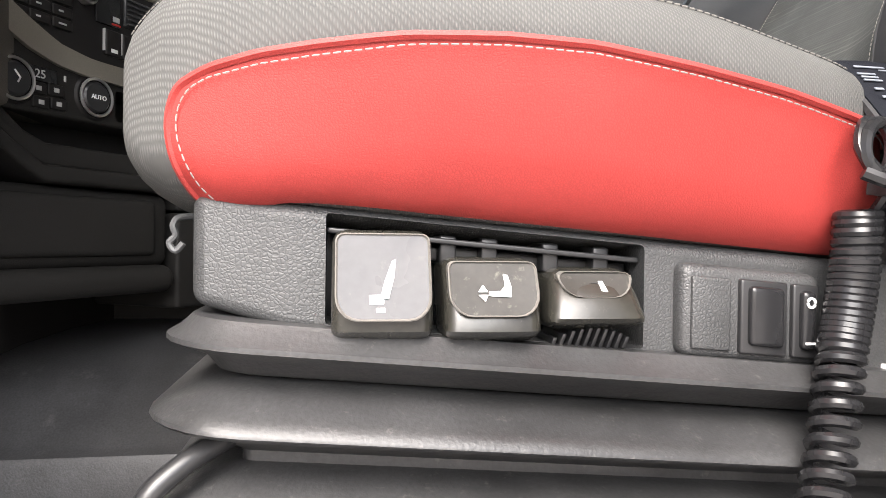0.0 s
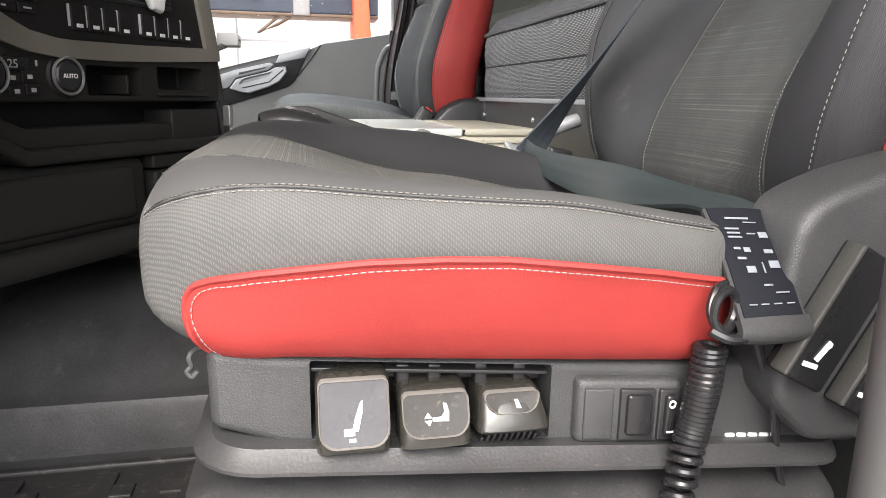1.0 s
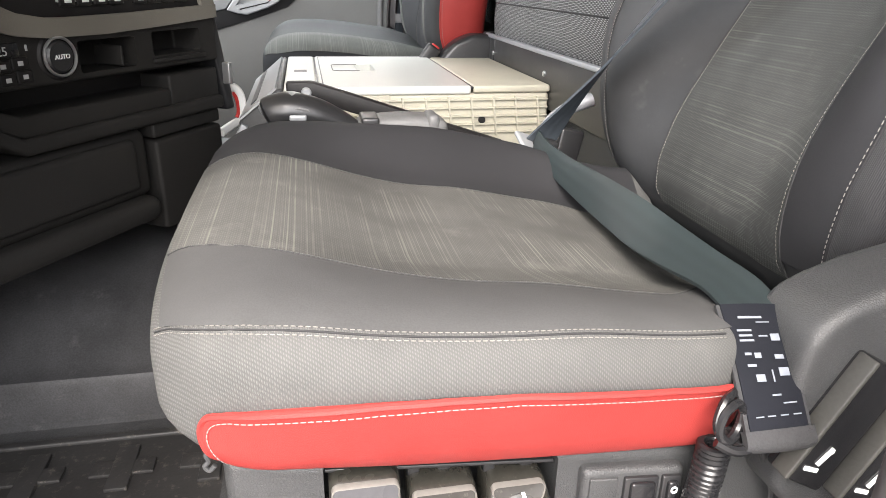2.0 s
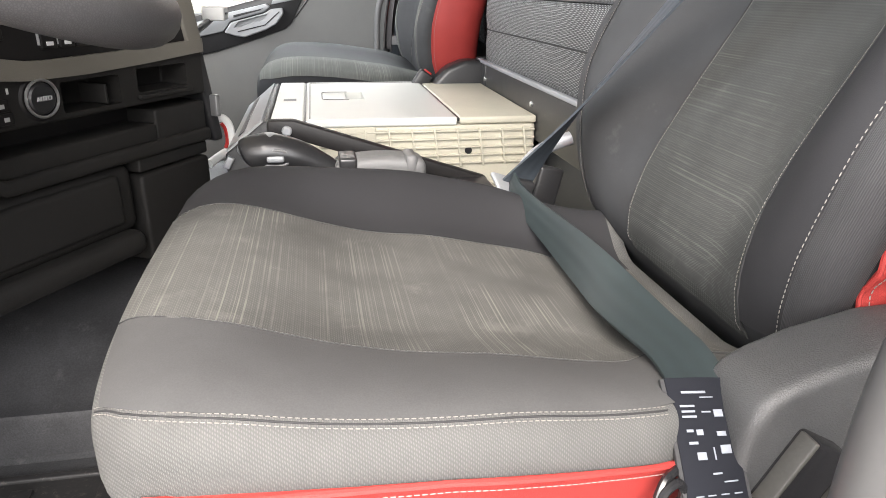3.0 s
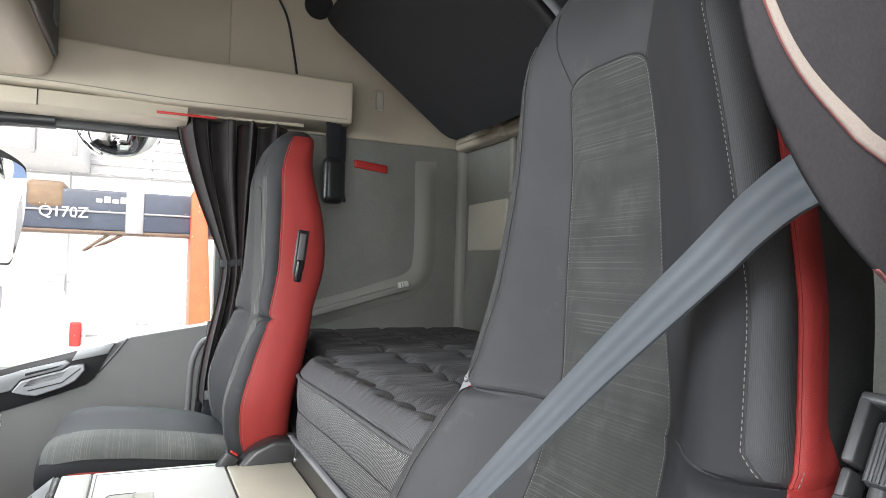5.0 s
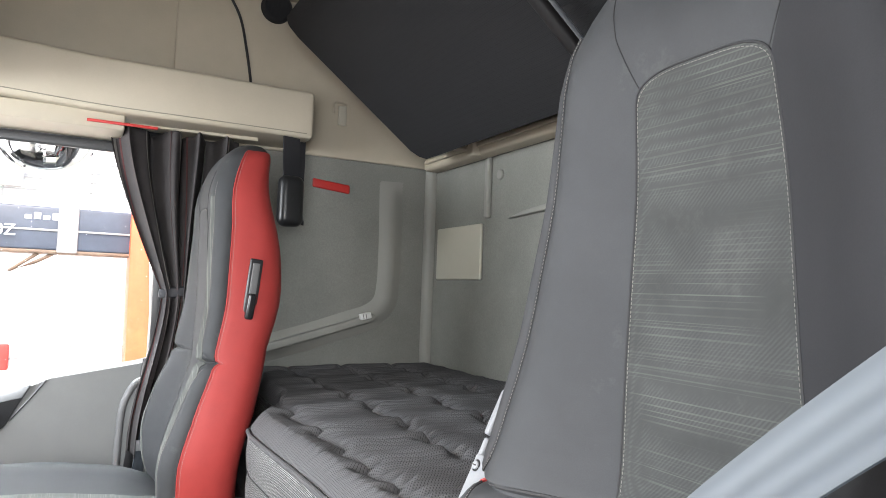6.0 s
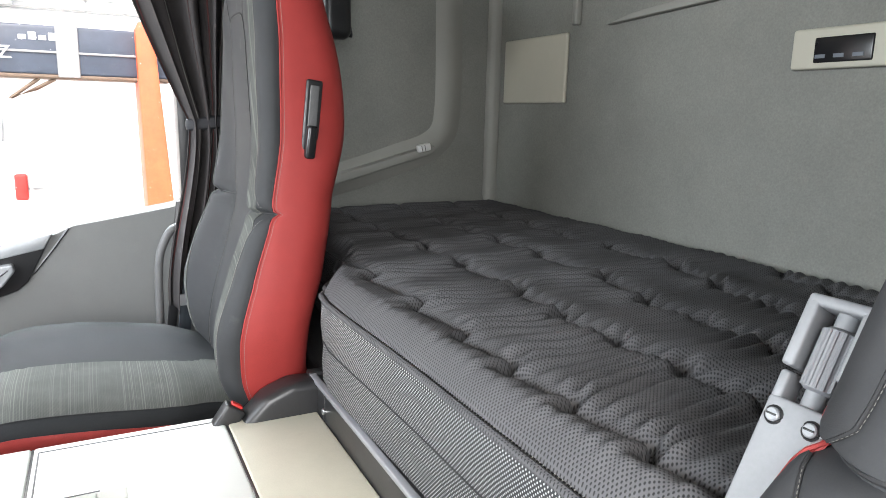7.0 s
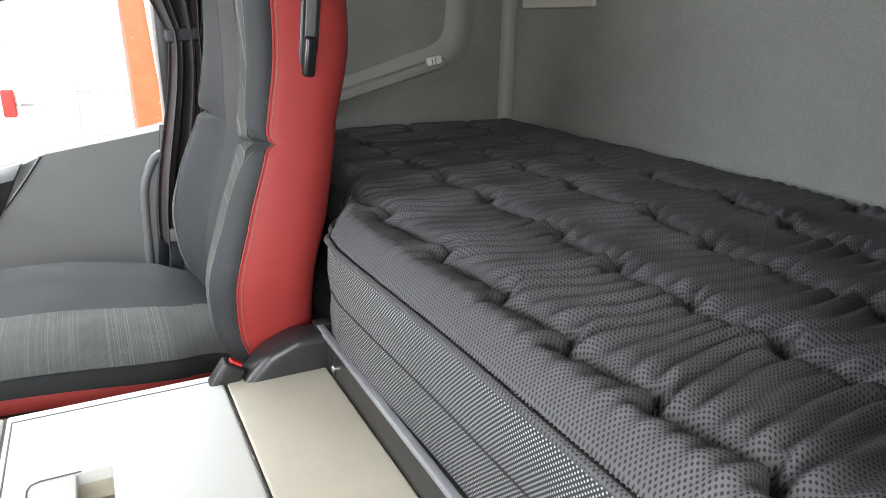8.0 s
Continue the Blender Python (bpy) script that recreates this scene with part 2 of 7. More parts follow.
M_SILVER2 = mat("satin_silver", (0.33, 0.34, 0.36), 0.4, metal=0.4, grain=0.08, scale=300, bump=0.05, blotch=0.1)
M_GRAB = mat("satin_grey_tube", (0.055, 0.055, 0.055), 0.5, grain=0.05, scale=300, bump=0.05, blotch=0.1)
M_TAG = mat("dark_label_cloth", (0.011, 0.012, 0.016), 0.75, grain=0.2, scale=800, bump=0.2, kind="weave", blotch=0.15, spec=0.08)
M_FRAY = mat("frayed_webbing", (0.028, 0.028, 0.030), 0.9, grain=0.4, scale=500, bump=0.5, blotch=0.3)
M_PRINT = plain("pale_print", (0.15, 0.165, 0.19), 0.7)
M_REDPL = mat("red_plastic", (0.5, 0.03, 0.025), 0.45, scale=300, grain=0.1)
M_REDCLOTH = mat("red_thread", (0.09, 0.026, 0.025), 0.9, scale=900, grain=0.2)
M_CREAMCLOTH = mat("beige_braid", (0.11, 0.094, 0.082), 0.9, scale=900, grain=0.2)
M_BLACKCLOTH = mat("black_webbing", (0.022, 0.022, 0.026), 0.7, grain=0.3, scale=600, bump=0.3, kind="weave", blotch=0.2)
M_PIT = mat("taupe_recess", (0.26, 0.24, 0.19), 0.6, scale=300, grain=0.1)
M_WALLPL = mat("grey_moulded_plastic", (0.265, 0.261, 0.236), 0.7, grain=0.05, scale=500, bump=0.1, blotch=0.06)
M_COVER = mat("pale_beige_plastic", (0.48, 0.46, 0.38), 0.55, grain=0.03, scale=500, bump=0.08, blotch=0.04)
M_WHITEPL = mat("white_plastic", (0.68, 0.68, 0.66), 0.4, grain=0.03, scale=300, bump=0.03, blotch=0.05)
M_MIRROR = plain("mirror_silver", (0.86, 0.87, 0.88), 0.02, 1.0)
M_DASH = mat("dark_brown_plastic", (0.018, 0.017, 0.016), 0.6, grain=0.15, scale=420, bump=0.25, kind="hide", blotch=0.15, depth=0.0006, spec=0.22)
M_DASH2 = mat("brown_grey_plastic", (0.021, 0.020, 0.019), 0.55, grain=0.12, scale=420, bump=0.2, kind="hide", blotch=0.15, depth=0.0006, spec=0.2)
M_DASHDARK = mat("black_panel_plastic", (0.013, 0.012, 0.012), 0.5, grain=0.1, scale=420, bump=0.1, blotch=0.1, spec=0.25)
M_DASHGREY = mat("grey_brown_soft_trim", (0.10, 0.092, 0.078), 0.65, grain=0.1, scale=420, bump=0.25, kind="hide", blotch=0.1, depth=0.0006)
M_BEZEL = mat("grey_beige_bezel", (0.15, 0.14, 0.118), 0.5, grain=0.06, scale=420, bump=0.12, kind="hide", blotch=0.08, depth=0.0005, spec=0.3)
M_PRINTGREY = plain("grey_print", (0.4, 0.4, 0.4), 0.6)
M_CHROMEDK = mat("dark_chrome", (0.3, 0.3, 0.3), 0.35, metal=0.7, grain=0.05, scale=300, bump=0.05, blotch=0.1)
M_WHEEL = mat("worn_grey_leather", (0.064, 0.062, 0.063), 0.5, grain=0.15, scale=500, bump=0.2, kind="hide", blotch=0.25, depth=0.0005, spec=0.3)
M_STEEL = mat("grey_steel", (0.28, 0.29, 0.3), 0.5, metal=0.3, grain=0.1, scale=60, bump=0.05, blotch=0.2)
M_TUNNEL = mat("scuffed_floor_rubber", (0.056, 0.056, 0.058), 0.42, grain=0.5, scale=350, bump=0.35, blotch=0.4, spec=0.35, stains=((0.16, 0.155, 0.15), 11.0, 0.60, 0.4))
M_STRUT = mat("grey_metal", (0.22, 0.226, 0.236), 0.45, grain=0.08, scale=300, bump=0.05, blotch=0.1)
M_CURTAINDK = mat("charcoal_curtain_cloth", (0.014, 0.0135, 0.0145), 0.85, grain=0.35, scale=500, bump=0.3, blotch=0.3, spec=0.12)
M_GLASS = glass("window_glass")


# ---------------------------------------------------------------- mesh builders
def finish(bm, smooth=True):
    bmesh.ops.recalc_face_normals(bm, faces=bm.faces[:])
    for f in bm.faces:
        f.smooth = smooth
    return bm


def to_mesh(name, bm, material, shift=(0, 0, 0), edge=40):
    me = bpy.data.meshes.new(name)
    if edge is not None:
        for e in bm.edges:
            if len(e.link_faces) == 2 and e.calc_face_angle(0) > radians(edge):
                e.smooth = False
    bm.to_mesh(me)
    bm.free()
    me.transform(Matrix.Translation([-c for c in shift]))
    for m in material if isinstance(material, (list, tuple)) else [material]:
        me.materials.append(m)
    return me


def thing(name, at, label, category, group="", kind=""):
    """An empty that carries the parts of one thing."""
    ob = new(name)
    ob.empty_display_size = 0.05
    ob.location = at
    ob["base"] = tuple(at)
    return tagged(ob, label, category, group, kind)


def part(name, bm, material, parent, label="", edge=40):
    """One mesh, modelled in world metres, under a thing or a part."""
    base = parent["base"]
    ob = new(name, to_mesh(name, bm, material, base, edge))
    ob.parent = parent
    ob["base"] = tuple(base)
    if label:
        ob["label"] = label
    return ob


def solo(name, bm, material, label, category, group="", kind="", edge=40):
    """A thing or a piece of the setting that is one mesh."""
    co = [v.co for v in bm.verts]
    at = ((min(c.x for c in co) + max(c.x for c in co)) / 2, (min(c.y for c in co) + max(c.y for c in co)) / 2, min(c.z for c in co))
    ob = new(name, to_mesh(name, bm, material, at, edge))
    ob.location = at
    ob["base"] = tuple(at)
    return tagged(ob, label, category, group, kind)


def spans(h, r, n, k):
    a = [-h + r * (1 - math.cos(math.pi / 2 * i / k)) for i in range(k)] if r > 0 else []
    inner = list(np.linspace(-h + r, h - r, n + 1))
    return a + inner + [-x for x in reversed(a)]


def rbox(x0, x1, y0, y1, z0, z1, r=0.01, n=(1, 1, 1), k=3, warp=None, turn=None):
    """A box with rounded edges, cut into cells so that warp(x, y, z) can shape it."""
    h = Vector(((x1 - x0) / 2, (y1 - y0) / 2, (z1 - z0) / 2))
    c = Vector(((x1 + x0) / 2, (y1 + y0) / 2, (z1 + z0) / 2))
    r = min(r, h.x * 0.98, h.y * 0.98, h.z * 0.98)
    ax = [spans(h[i], r, n[i], k) for i in range(3)]
    bm = bmesh.new()
    seen = {}

    def vert(i, j, l):
        if (i, j, l) in seen:
            return seen[i, j, l]
        p = Vector((ax[0][i], ax[1][j], ax[2][l]))
        q = Vector([max(-(h[a] - r), min(h[a] - r, p[a])) for a in range(3)])
        d = p - q
        if d.length > 1e-9:
            p = q + d.normalized() * r
        p += c
        if turn is not None:
            p = turn @ p
        if warp is not None:
            p = Vector(warp(p.x, p.y, p.z))
        seen[i, j, l] = bm.verts.new(p)
        return seen[i, j, l]

    N = [len(a) - 1 for a in ax]
    for a in range(3):
        b_, c_ = (a + 1) % 3, (a + 2) % 3
        for side in (0, N[a]):
            for i in range(N[b_]):
                for j in range(N[c_]):
                    quad = []
                    for di, dj in ((0, 0), (1, 0), (1, 1), (0, 1)):
                        idx = [0, 0, 0]
                        idx[a], idx[b_], idx[c_] = side, i + di, j + dj
                        quad.append(vert(*idx))
                    bm.faces.new(quad if side else quad[::-1])
    return finish(bm)


def normal_of(f, u, v, e=1e-3):
    du = Vector(f(u + e, v)) - Vector(f(u - e, v))
    dv = Vector(f(u, v + e)) - Vector(f(u, v - e))
    n = du.cross(dv)
    return n.normalized() if n.length > 1e-12 else Vector((0, 0, 1))


def sheet(f, us, vs, off=0.0, thick=0.0, sign=1, lens_like=0.0):
    """A patch of the surface f(u, v), lifted by off along its normal and given a rim of that thickness. us and vs are the
    knots; vs may be a function of u that returns knots. lens_like swells the middle."""
    bm = bmesh.new()
    rows = []
    nu = len(us)
    for i, u in enumerate(us):
        row = []
        kn = vs(u) if callable(vs) else vs
        nv = len(kn)
        for j, v in enumerate(kn):
            p, n = Vector(f(u, v)), normal_of(f, u, v) * sign
            w = 1.0
            if lens_like:
                a, b = 2 * i / (nu - 1) - 1, 2 * j / (nv - 1) - 1
                w = 1 + lens_like * (1 - abs(a) ** 2.5) * (1 - abs(b) ** 2.5) / max(off, 1e-6)
            row.append(bm.verts.new(p + n * off * w))
        rows.append(row)
    # lay the cloth's own measure, across and along, on the patch
    uv = bm.loops.layers.uv.new("cloth")
    ref = rows[nu // 2]
    across, along_ = [0.0], [0.0]
    for a, b in zip(ref, ref[1:]):
        across.append(across[-1] + (b.co - a.co).length)
    mid = [r[len(r) // 2] for r in rows]
    for a, b in zip(mid, mid[1:]):
        along_.append(along_[-1] + (b.co - a.co).length)
    for i in range(nu - 1):
        for j in range(len(rows[0]) - 1):
            f_ = bm.faces.new((rows[i][j], rows[i + 1][j], rows[i + 1][j + 1], rows[i][j + 1]))
            for lp, (a, b) in zip(f_.loops, ((i, j), (i + 1, j), (i + 1, j + 1), (i, j + 1))):
                lp[uv].uv = (across[b], along_[a])
    if thick:
        rim = rows[0][:] + [r[-1] for r in rows[1:]] + rows[-1][-2::-1] + [r[0] for r in rows[-2:0:-1]]
        back = {}
        for i, u in enumerate(us):
            kn = vs(u) if callable(vs) else vs
            for j, v in enumerate(kn):
                back[rows[i][j]] = Vector(f(u, v)) + normal_of(f, u, v) * sign * (off - thick)
        lowv = [bm.verts.new(back[v]) for v in rim]
        for i in range(len(rim)):
            j = (i + 1) % len(rim)
            bm.faces.new((rim[i], rim[j], lowv[j], lowv[i]))
    return finish(bm)


def tube(points, r, sides=8, closed=False, bm=None, flat=1.0):
    """A tube of radius r (a number, or one for each point) along points."""
    bm = bm or bmesh.new()
    pts = [Vector(p) for p in points]
    n = len(pts)
    rings = []
    up = Vector((0, 0, 1))
    for i, p in enumerate(pts):
        a = pts[(i + 1) % n] if closed or i < n - 1 else p
        b = pts[i - 1] if closed or i > 0 else p
        t = (a - b).normalized()
        side = t.cross(up) if closed or i == 0 else side - t * side.dot(t)
        if side.length < 1e-3:
            side = t.cross(Vector((1, 0, 0)))
        side.normalize()
        top = side.cross(t).normalized()
        rr = r[i] if isinstance(r, (list, tuple)) else r
        rings.append([bm.verts.new(p + (side * math.cos(2 * math.pi * k / sides) + top * math.sin(2 * math.pi * k / sides) * flat) * rr) for k in range(sides)])
    for i in range(n if closed else n - 1):
        a, b = rings[i], rings[(i + 1) % n]
        for k in range(sides):
            bm.faces.new((a[k], a[(k + 1) % sides], b[(k + 1) % sides], b[k]))
    if not closed:
        bm.faces.new(rings[0][::-1])
        bm.faces.new(rings[-1])
    return finish(bm)


def stitches(points, r=0.0009, step=0.006, fill=0.68, bm=None):
    """A row of short threads along a line."""
    bm = bm or bmesh.new()
    pts = [Vector(p) for p in points]
    run = [0.0]
    for a, b in zip(pts, pts[1:]):
        run.append(run[-1] + (b - a).length)

    def along(s):
        for i in range(len(run) - 1):
            if s <= run[i + 1]:
                w = (s - run[i]) / max(run[i + 1] - run[i], 1e-9)
                return pts[i].lerp(pts[i + 1], w)
        return pts[-1]

    s = 0.0
    while s + step * fill < run[-1]:
        tube([along(s), along(s + step * fill * 0.5), along(s + step * fill)], [r * 0.7, r, r * 0.7], 5, bm=bm)
        s += step
    return bm


def prism(poly, h0, h1, axis="z", bevel=0.0, segs=2):
    """A polygon pushed through along an axis: z takes (x, y), y takes (x, z), x takes (y, z)."""
    bm = bmesh.new()

    def at(p, h):
        return {"z": (p[0], p[1], h), "y": (p[0], h, p[1]), "x": (h, p[0], p[1])}[axis]

    a = [bm.verts.new(at(p, h0)) for p in poly]
    b = [bm.verts.new(at(p, h1)) for p in poly]
    bm.faces.new(a)
    bm.faces.new(b[::-1])
    n = len(poly)
    for i in range(n):
        bm.faces.new((a[i], b[i], b[(i + 1) % n], a[(i + 1) % n]))
    bmesh.ops.recalc_face_normals(bm, faces=bm.faces[:])
    if bevel:
        bmesh.ops.bevel(bm, geom=bm.edges[:], offset=bevel, segments=segs, profile=0.5, affect="EDGES", clamp_overlap=True)
    return finish(bm)


def join(*bms):
    out = bmesh.new()
    for b in bms:
        me = bpy.data.meshes.new("joined")
        b.to_mesh(me)
        b.free()
        out.from_mesh(me)
        bpy.data.meshes.remove(me)
    return out


def cut(bm, *holes):
    """The solid bm less the solids in holes."""
    obs = []
    for b in (bm,) + holes:
        me = bpy.data.meshes.new("solid")
        b.to_mesh(me)
        b.free()
        ob = bpy.data.objects.new("solid", me)
        scene.collection.objects.link(ob)
        obs.append(ob)
    for h in obs[1:]:
        md = obs[0].modifiers.new("cut", "BOOLEAN")
        md.operation, md.solver, md.object = "DIFFERENCE", "EXACT", h
    me = bpy.data.meshes.new_from_object(obs[0].evaluated_get(bpy.context.evaluated_depsgraph_get()))
    out = bmesh.new()
    out.from_mesh(me)
    bpy.data.meshes.remove(me)
    for ob in obs:
        old = ob.data
        bpy.data.objects.remove(ob)
        bpy.data.meshes.remove(old)
    for f in out.faces:
        f.smooth = f.calc_area() < 3e-4
    return out


def moved(bm, m):
    bmesh.ops.transform(bm, matrix=m, verts=bm.verts[:])
    return bm


def disc(cx, r, depth, sides=24, bevel=0.0):
    """A round knob along +z from 0 to depth at the origin, to be moved."""
    bm = bmesh.new()
    rings = []
    prof = [(r, 0), (r, depth - bevel), (r - bevel, depth)] if bevel else [(r, 0), (r, depth)]
    for rr, z in prof:
        rings.append([bm.verts.new((rr * math.cos(2 * math.pi * k / sides), rr * math.sin(2 * math.pi * k / sides), z)) for k in range(sides)])
    for a, b in zip(rings, rings[1:]):
        for k in range(sides):
            bm.faces.new((a[k], a[(k + 1) % sides], b[(k + 1) % sides], b[k]))
    bm.faces.new(rings[0][::-1])
    bm.faces.new(rings[-1])
    return finish(bm)


def words(text, size, m, depth=0.0004):
    """Raised lettering as a mesh, with its baseline's start at the pose m."""
    cu = bpy.data.curves.new("letters", "FONT")
    cu.body, cu.size, cu.extrude = text, size, depth
    ob = bpy.data.objects.new("letters", cu)
    scene.collection.objects.link(ob)
    dg = bpy.context.evaluated_depsgraph_get()
    me = bpy.data.meshes.new_from_object(ob.evaluated_get(dg))
    bpy.data.objects.remove(ob)
    bpy.data.curves.remove(cu)
    bm = bmesh.new()
    bm.from_mesh(me)
    bpy.data.meshes.remove(me)
    return moved(bm, m)


def smooth(a, b, x):
    t = max(0.0, min(1.0, (x - a) / (b - a)))
    return t * t * (3 - 2 * t)


def curve(knots, x):
    """Smooth interpolation through (x, y) knots."""
    if x <= knots[0][0]:
        return knots[0][1]
    for (xa, ya), (xb, yb) in zip(knots, knots[1:]):
        if x <= xb:
            return ya + (yb - ya) * smooth(xa, xb, x)
    return knots[-1][1]


def line(knots, x):
    return float(np.interp(x, [k[0] for k in knots], [k[1] for k in knots]))


def spline(pts, n=8):
    """Catmull-Rom points through pts."""
    P = [Vector(p) for p in pts]
    out = []
    for i in range(len(P) - 1):
        p0, p1, p2, p3 = P[max(i - 1, 0)], P[i], P[i + 1], P[min(i + 2, len(P) - 1)]
        for k in range(n):
            t = k / n
            out.append(0.5 * ((2 * p1) + (p2 - p0) * t + (2 * p0 - 5 * p1 + 4 * p2 - p3) * t * t + (3 * p1 - p0 - 3 * p2 + p3) * t ** 3))
    out.append(P[-1])
    return out

# ---------------------------------------------------------------- the cab shell
X_BACK, Y_FAR, Y_NEAR, X_FRONT, Z_ROOF = 1.46, 2.34, -0.26, -0.95, 2.15

solo("floor", rbox(X_FRONT, X_BACK + 0.05, Y_NEAR, Y_FAR + 0.05, -0.06, 0.0, 0.004), M_RUBBER, "black rubber cab floor, dusty and worn", "floor", kind="structure")
solo("wall_back", rbox(X_BACK, X_BACK + 0.05, Y_NEAR - 0.05, Y_FAR + 0.05, 0.0, Z_ROOF, 0.004, (1, 20, 20)), M_WALL, "grey felt-lined rear cab wall", "wall", kind="structure")
solo("wall_far_side", rbox(0.46, X_BACK, Y_FAR, Y_FAR + 0.05, 0.0, Z_ROOF, 0.004), M_WALL, "grey felt-lined side wall beside the bunk", "wall", kind="structure")
# out of view; reaches forward to x 0.5 to shade the seat's red flank
solo("wall_near_side", rbox(0.50, X_BACK, Y_NEAR - 0.05, Y_NEAR, 0.0, Z_ROOF, 0.004), M_WALL, "grey felt-lined side wall behind the driver's door", "wall", kind="structure")
solo("ceiling", rbox(X_FRONT, X_BACK + 0.05, Y_NEAR - 0.05, Y_FAR + 0.05, Z_ROOF, Z_ROOF + 0.05, 0.004), M_BEIGE, "beige cab roof lining", "ceiling", kind="structure")
solo("wall_front", rbox(X_FRONT - 0.05, X_FRONT, Y_NEAR - 0.05, Y_FAR + 0.05, -0.06, 0.85, 0.004), M_PLASTIC, "black bulkhead under the windscreen", "wall", kind="structure")
solo("wall_front_top", rbox(X_FRONT - 0.05, X_FRONT, Y_NEAR - 0.05, Y_FAR + 0.05, 1.6, Z_ROOF, 0.004), M_BEIGE, "beige header above the windscreen", "wall", kind="structure")


# ---------------------------------------------------------------- seats
def sgnpow(c, p):
    return math.copysign(abs(c) ** p, c)


def seat(name, yc, sg, label, shift, group, cloth, edging, centre, inner=1.0):
    """A truck seat. sg: 1 when its outer side is towards -y, -1 for its mirror image. shift(z) moves the backrest forward."""
    root = thing(name, (0.24, yc, 0.0), label, "truck seat", group)
    H = 0.293
    driver = sg > 0

    # cushion: u from front to rear, th from the outer side (0) over the top (90) to the inner side (180)
    def zc(x):
        return 0.487 - 0.07 * (x - 0.2)

    def cus(u, th):
        x = -0.046 + 0.55 * u
        k = (1 - max(0.0, 1 - u / 0.15) ** 2.2) ** (1 / 2.2) if u < 0.15 else 1.0
        k = max(k, 0.02)
        k2 = 0.38 + 0.62 * k
        c, s = math.cos(th), math.sin(th)
        a = H * (0.80 + 0.20 * k) - 0.045 * smooth(0.70, 0.86, u)
        y = -a * sgnpow(c, 0.36 if s > 0 else 0.3)
        top = (0.085 if driver else 0.076) if s > 0 else 0.056
        z = zc(x) + 0.002 * (1 - k) + top * k2 * sgnpow(s, (0.27 if driver else 0.95) if s > 0 else 0.5)
        if s > 0 and driver:
            # sat hollow between its two rolls, the inner roll a little higher
            w = abs(y) / a
            z += -0.043 * smooth(0.97, 0.45, w) * smooth(0.0, 0.46, u) - 0.020 * smooth(0.66, 0.95, u) - 0.012 * smooth(0.48, 0.72, u) - 0.008 * smooth(0.22, 0.0, u)
            z += 0.012 * smooth(0.55, 0.9, w) * k if y > 0 else 0.0
        elif s > 0:
            z += 0.014 * k * smooth(1.0, 0.35, abs(y) / H) + 0.008 * k * smooth(0.02, 0.35, u) * smooth(0.7, 0.4, u) - 0.022 * smooth(0.66, 0.95, u) - 0.012 * smooth(0.22, 0.0, u)
        if not driver and y < 0 and s > 0:
            z += 0.040 * k * smooth(0.075, 0.20, -y)
        # the sides belly out, most along the upper edge
        if abs(y) > 0.5 * H:
            y += math.copysign(0.036 * math.sin(math.pi * max(0.0, min(1.0, (x + 0.03) / 0.41))) ** 0.7 * smooth(-0.045, 0.03, z - zc(x)) * smooth(0.5, 0.95, abs(y) / H), y)
        if y > 0:
            y *= inner
        # the front edge bows forward in the middle
        x += 0.020 * (abs(y) / H) ** 2.5 * smooth(0.35, 0.0, u)
        return (x, yc + sg * y, z)

    def th_at(u, z):
        lo, hi = -1.5, 1.5
        for _ in range(40):
            mid = (lo + hi) / 2
            if cus(u, mid)[2] < z:
                lo = mid
            else:
                hi = mid
        return (lo + hi) / 2

    bm = bmesh.new()
    us = [0.0, 0.004, 0.012, 0.025, 0.045, 0.07, 0.1, 0.125] + list(np.linspace(0.15, 1.0, 34))
    rows = [[bm.verts.new(cus(u, 2 * math.pi * k / 96)) for k in range(96)] for u in us]
    for a, b in zip(rows, rows[1:]):
        for k in range(96):
            bm.faces.new((a[k], a[(k + 1) % 96], b[(k + 1) % 96], b[k]))
    bm.faces.new(rows[0])
    bm.faces.new(rows[-1])
    cushion = part("cushion", finish(bm), cloth, root, "grey woven cloth seat cushion")

    U = lambda x: (x + 0.046) / 0.55
    red_top = [(-0.016, 0.492), (-0.014, 0.502), (-0.009, 0.5085), (0.002, 0.514), (0.03, 0.5195), (0.057, 0.5225), (0.104, 0.5265), (0.15, 0.5275), (0.19, 0.526), (0.24, 0.5195), (0.29, 0.512), (0.347, 0.501), (0.375, 0.494)]
    red_low = [(-0.016, 0.486), (-0.012, 0.474), (-0.004, 0.462), (0.008, 0.455), (0.05, 0.459), (0.09, 0.457), (0.19, 0.449), (0.337, 0.4365), (0.375, 0.435)]
    X = lambda u: -0.046 + 0.55 * u
    sgn = -1 if normal_of(cus, 0.4, 0.1).y * (-sg) < 0 else 1
    xs = [-0.016, -0.0145, -0.012, -0.008, -0.002, 0.006, 0.018, 0.03, 0.045] + list(np.linspace(0.06, 0.375, 26))
    vs = lambda u: list(np.linspace(th_at(u, line(red_low, X(u))), th_at(u, line(red_top, X(u))), 11))
    low_th = lambda u: [math.pi - t for t in np.linspace(th_at(u, line(red_low, X(u)) - 0.012), th_at(u, line(red_low, X(u)) + 0.036), 9)]
    part("inner_panel", sheet(cus, [U(x) for x in xs], low_th, 0.003, 0.006, sgn, 0.003), M_RED, cushion, "red leather side panel")
    panel = part("side_panel", sheet(cus, [U(x) for x in xs], vs, 0.003, 0.006, sgn, 0.003), M_RED, cushion, "red leather side panel with pale stitching")

    def on(x, z, off):
        t = th_at(U(x), z)
        return Vector(cus(U(x), t)) + normal_of(cus, U(x), t) * sgn * off

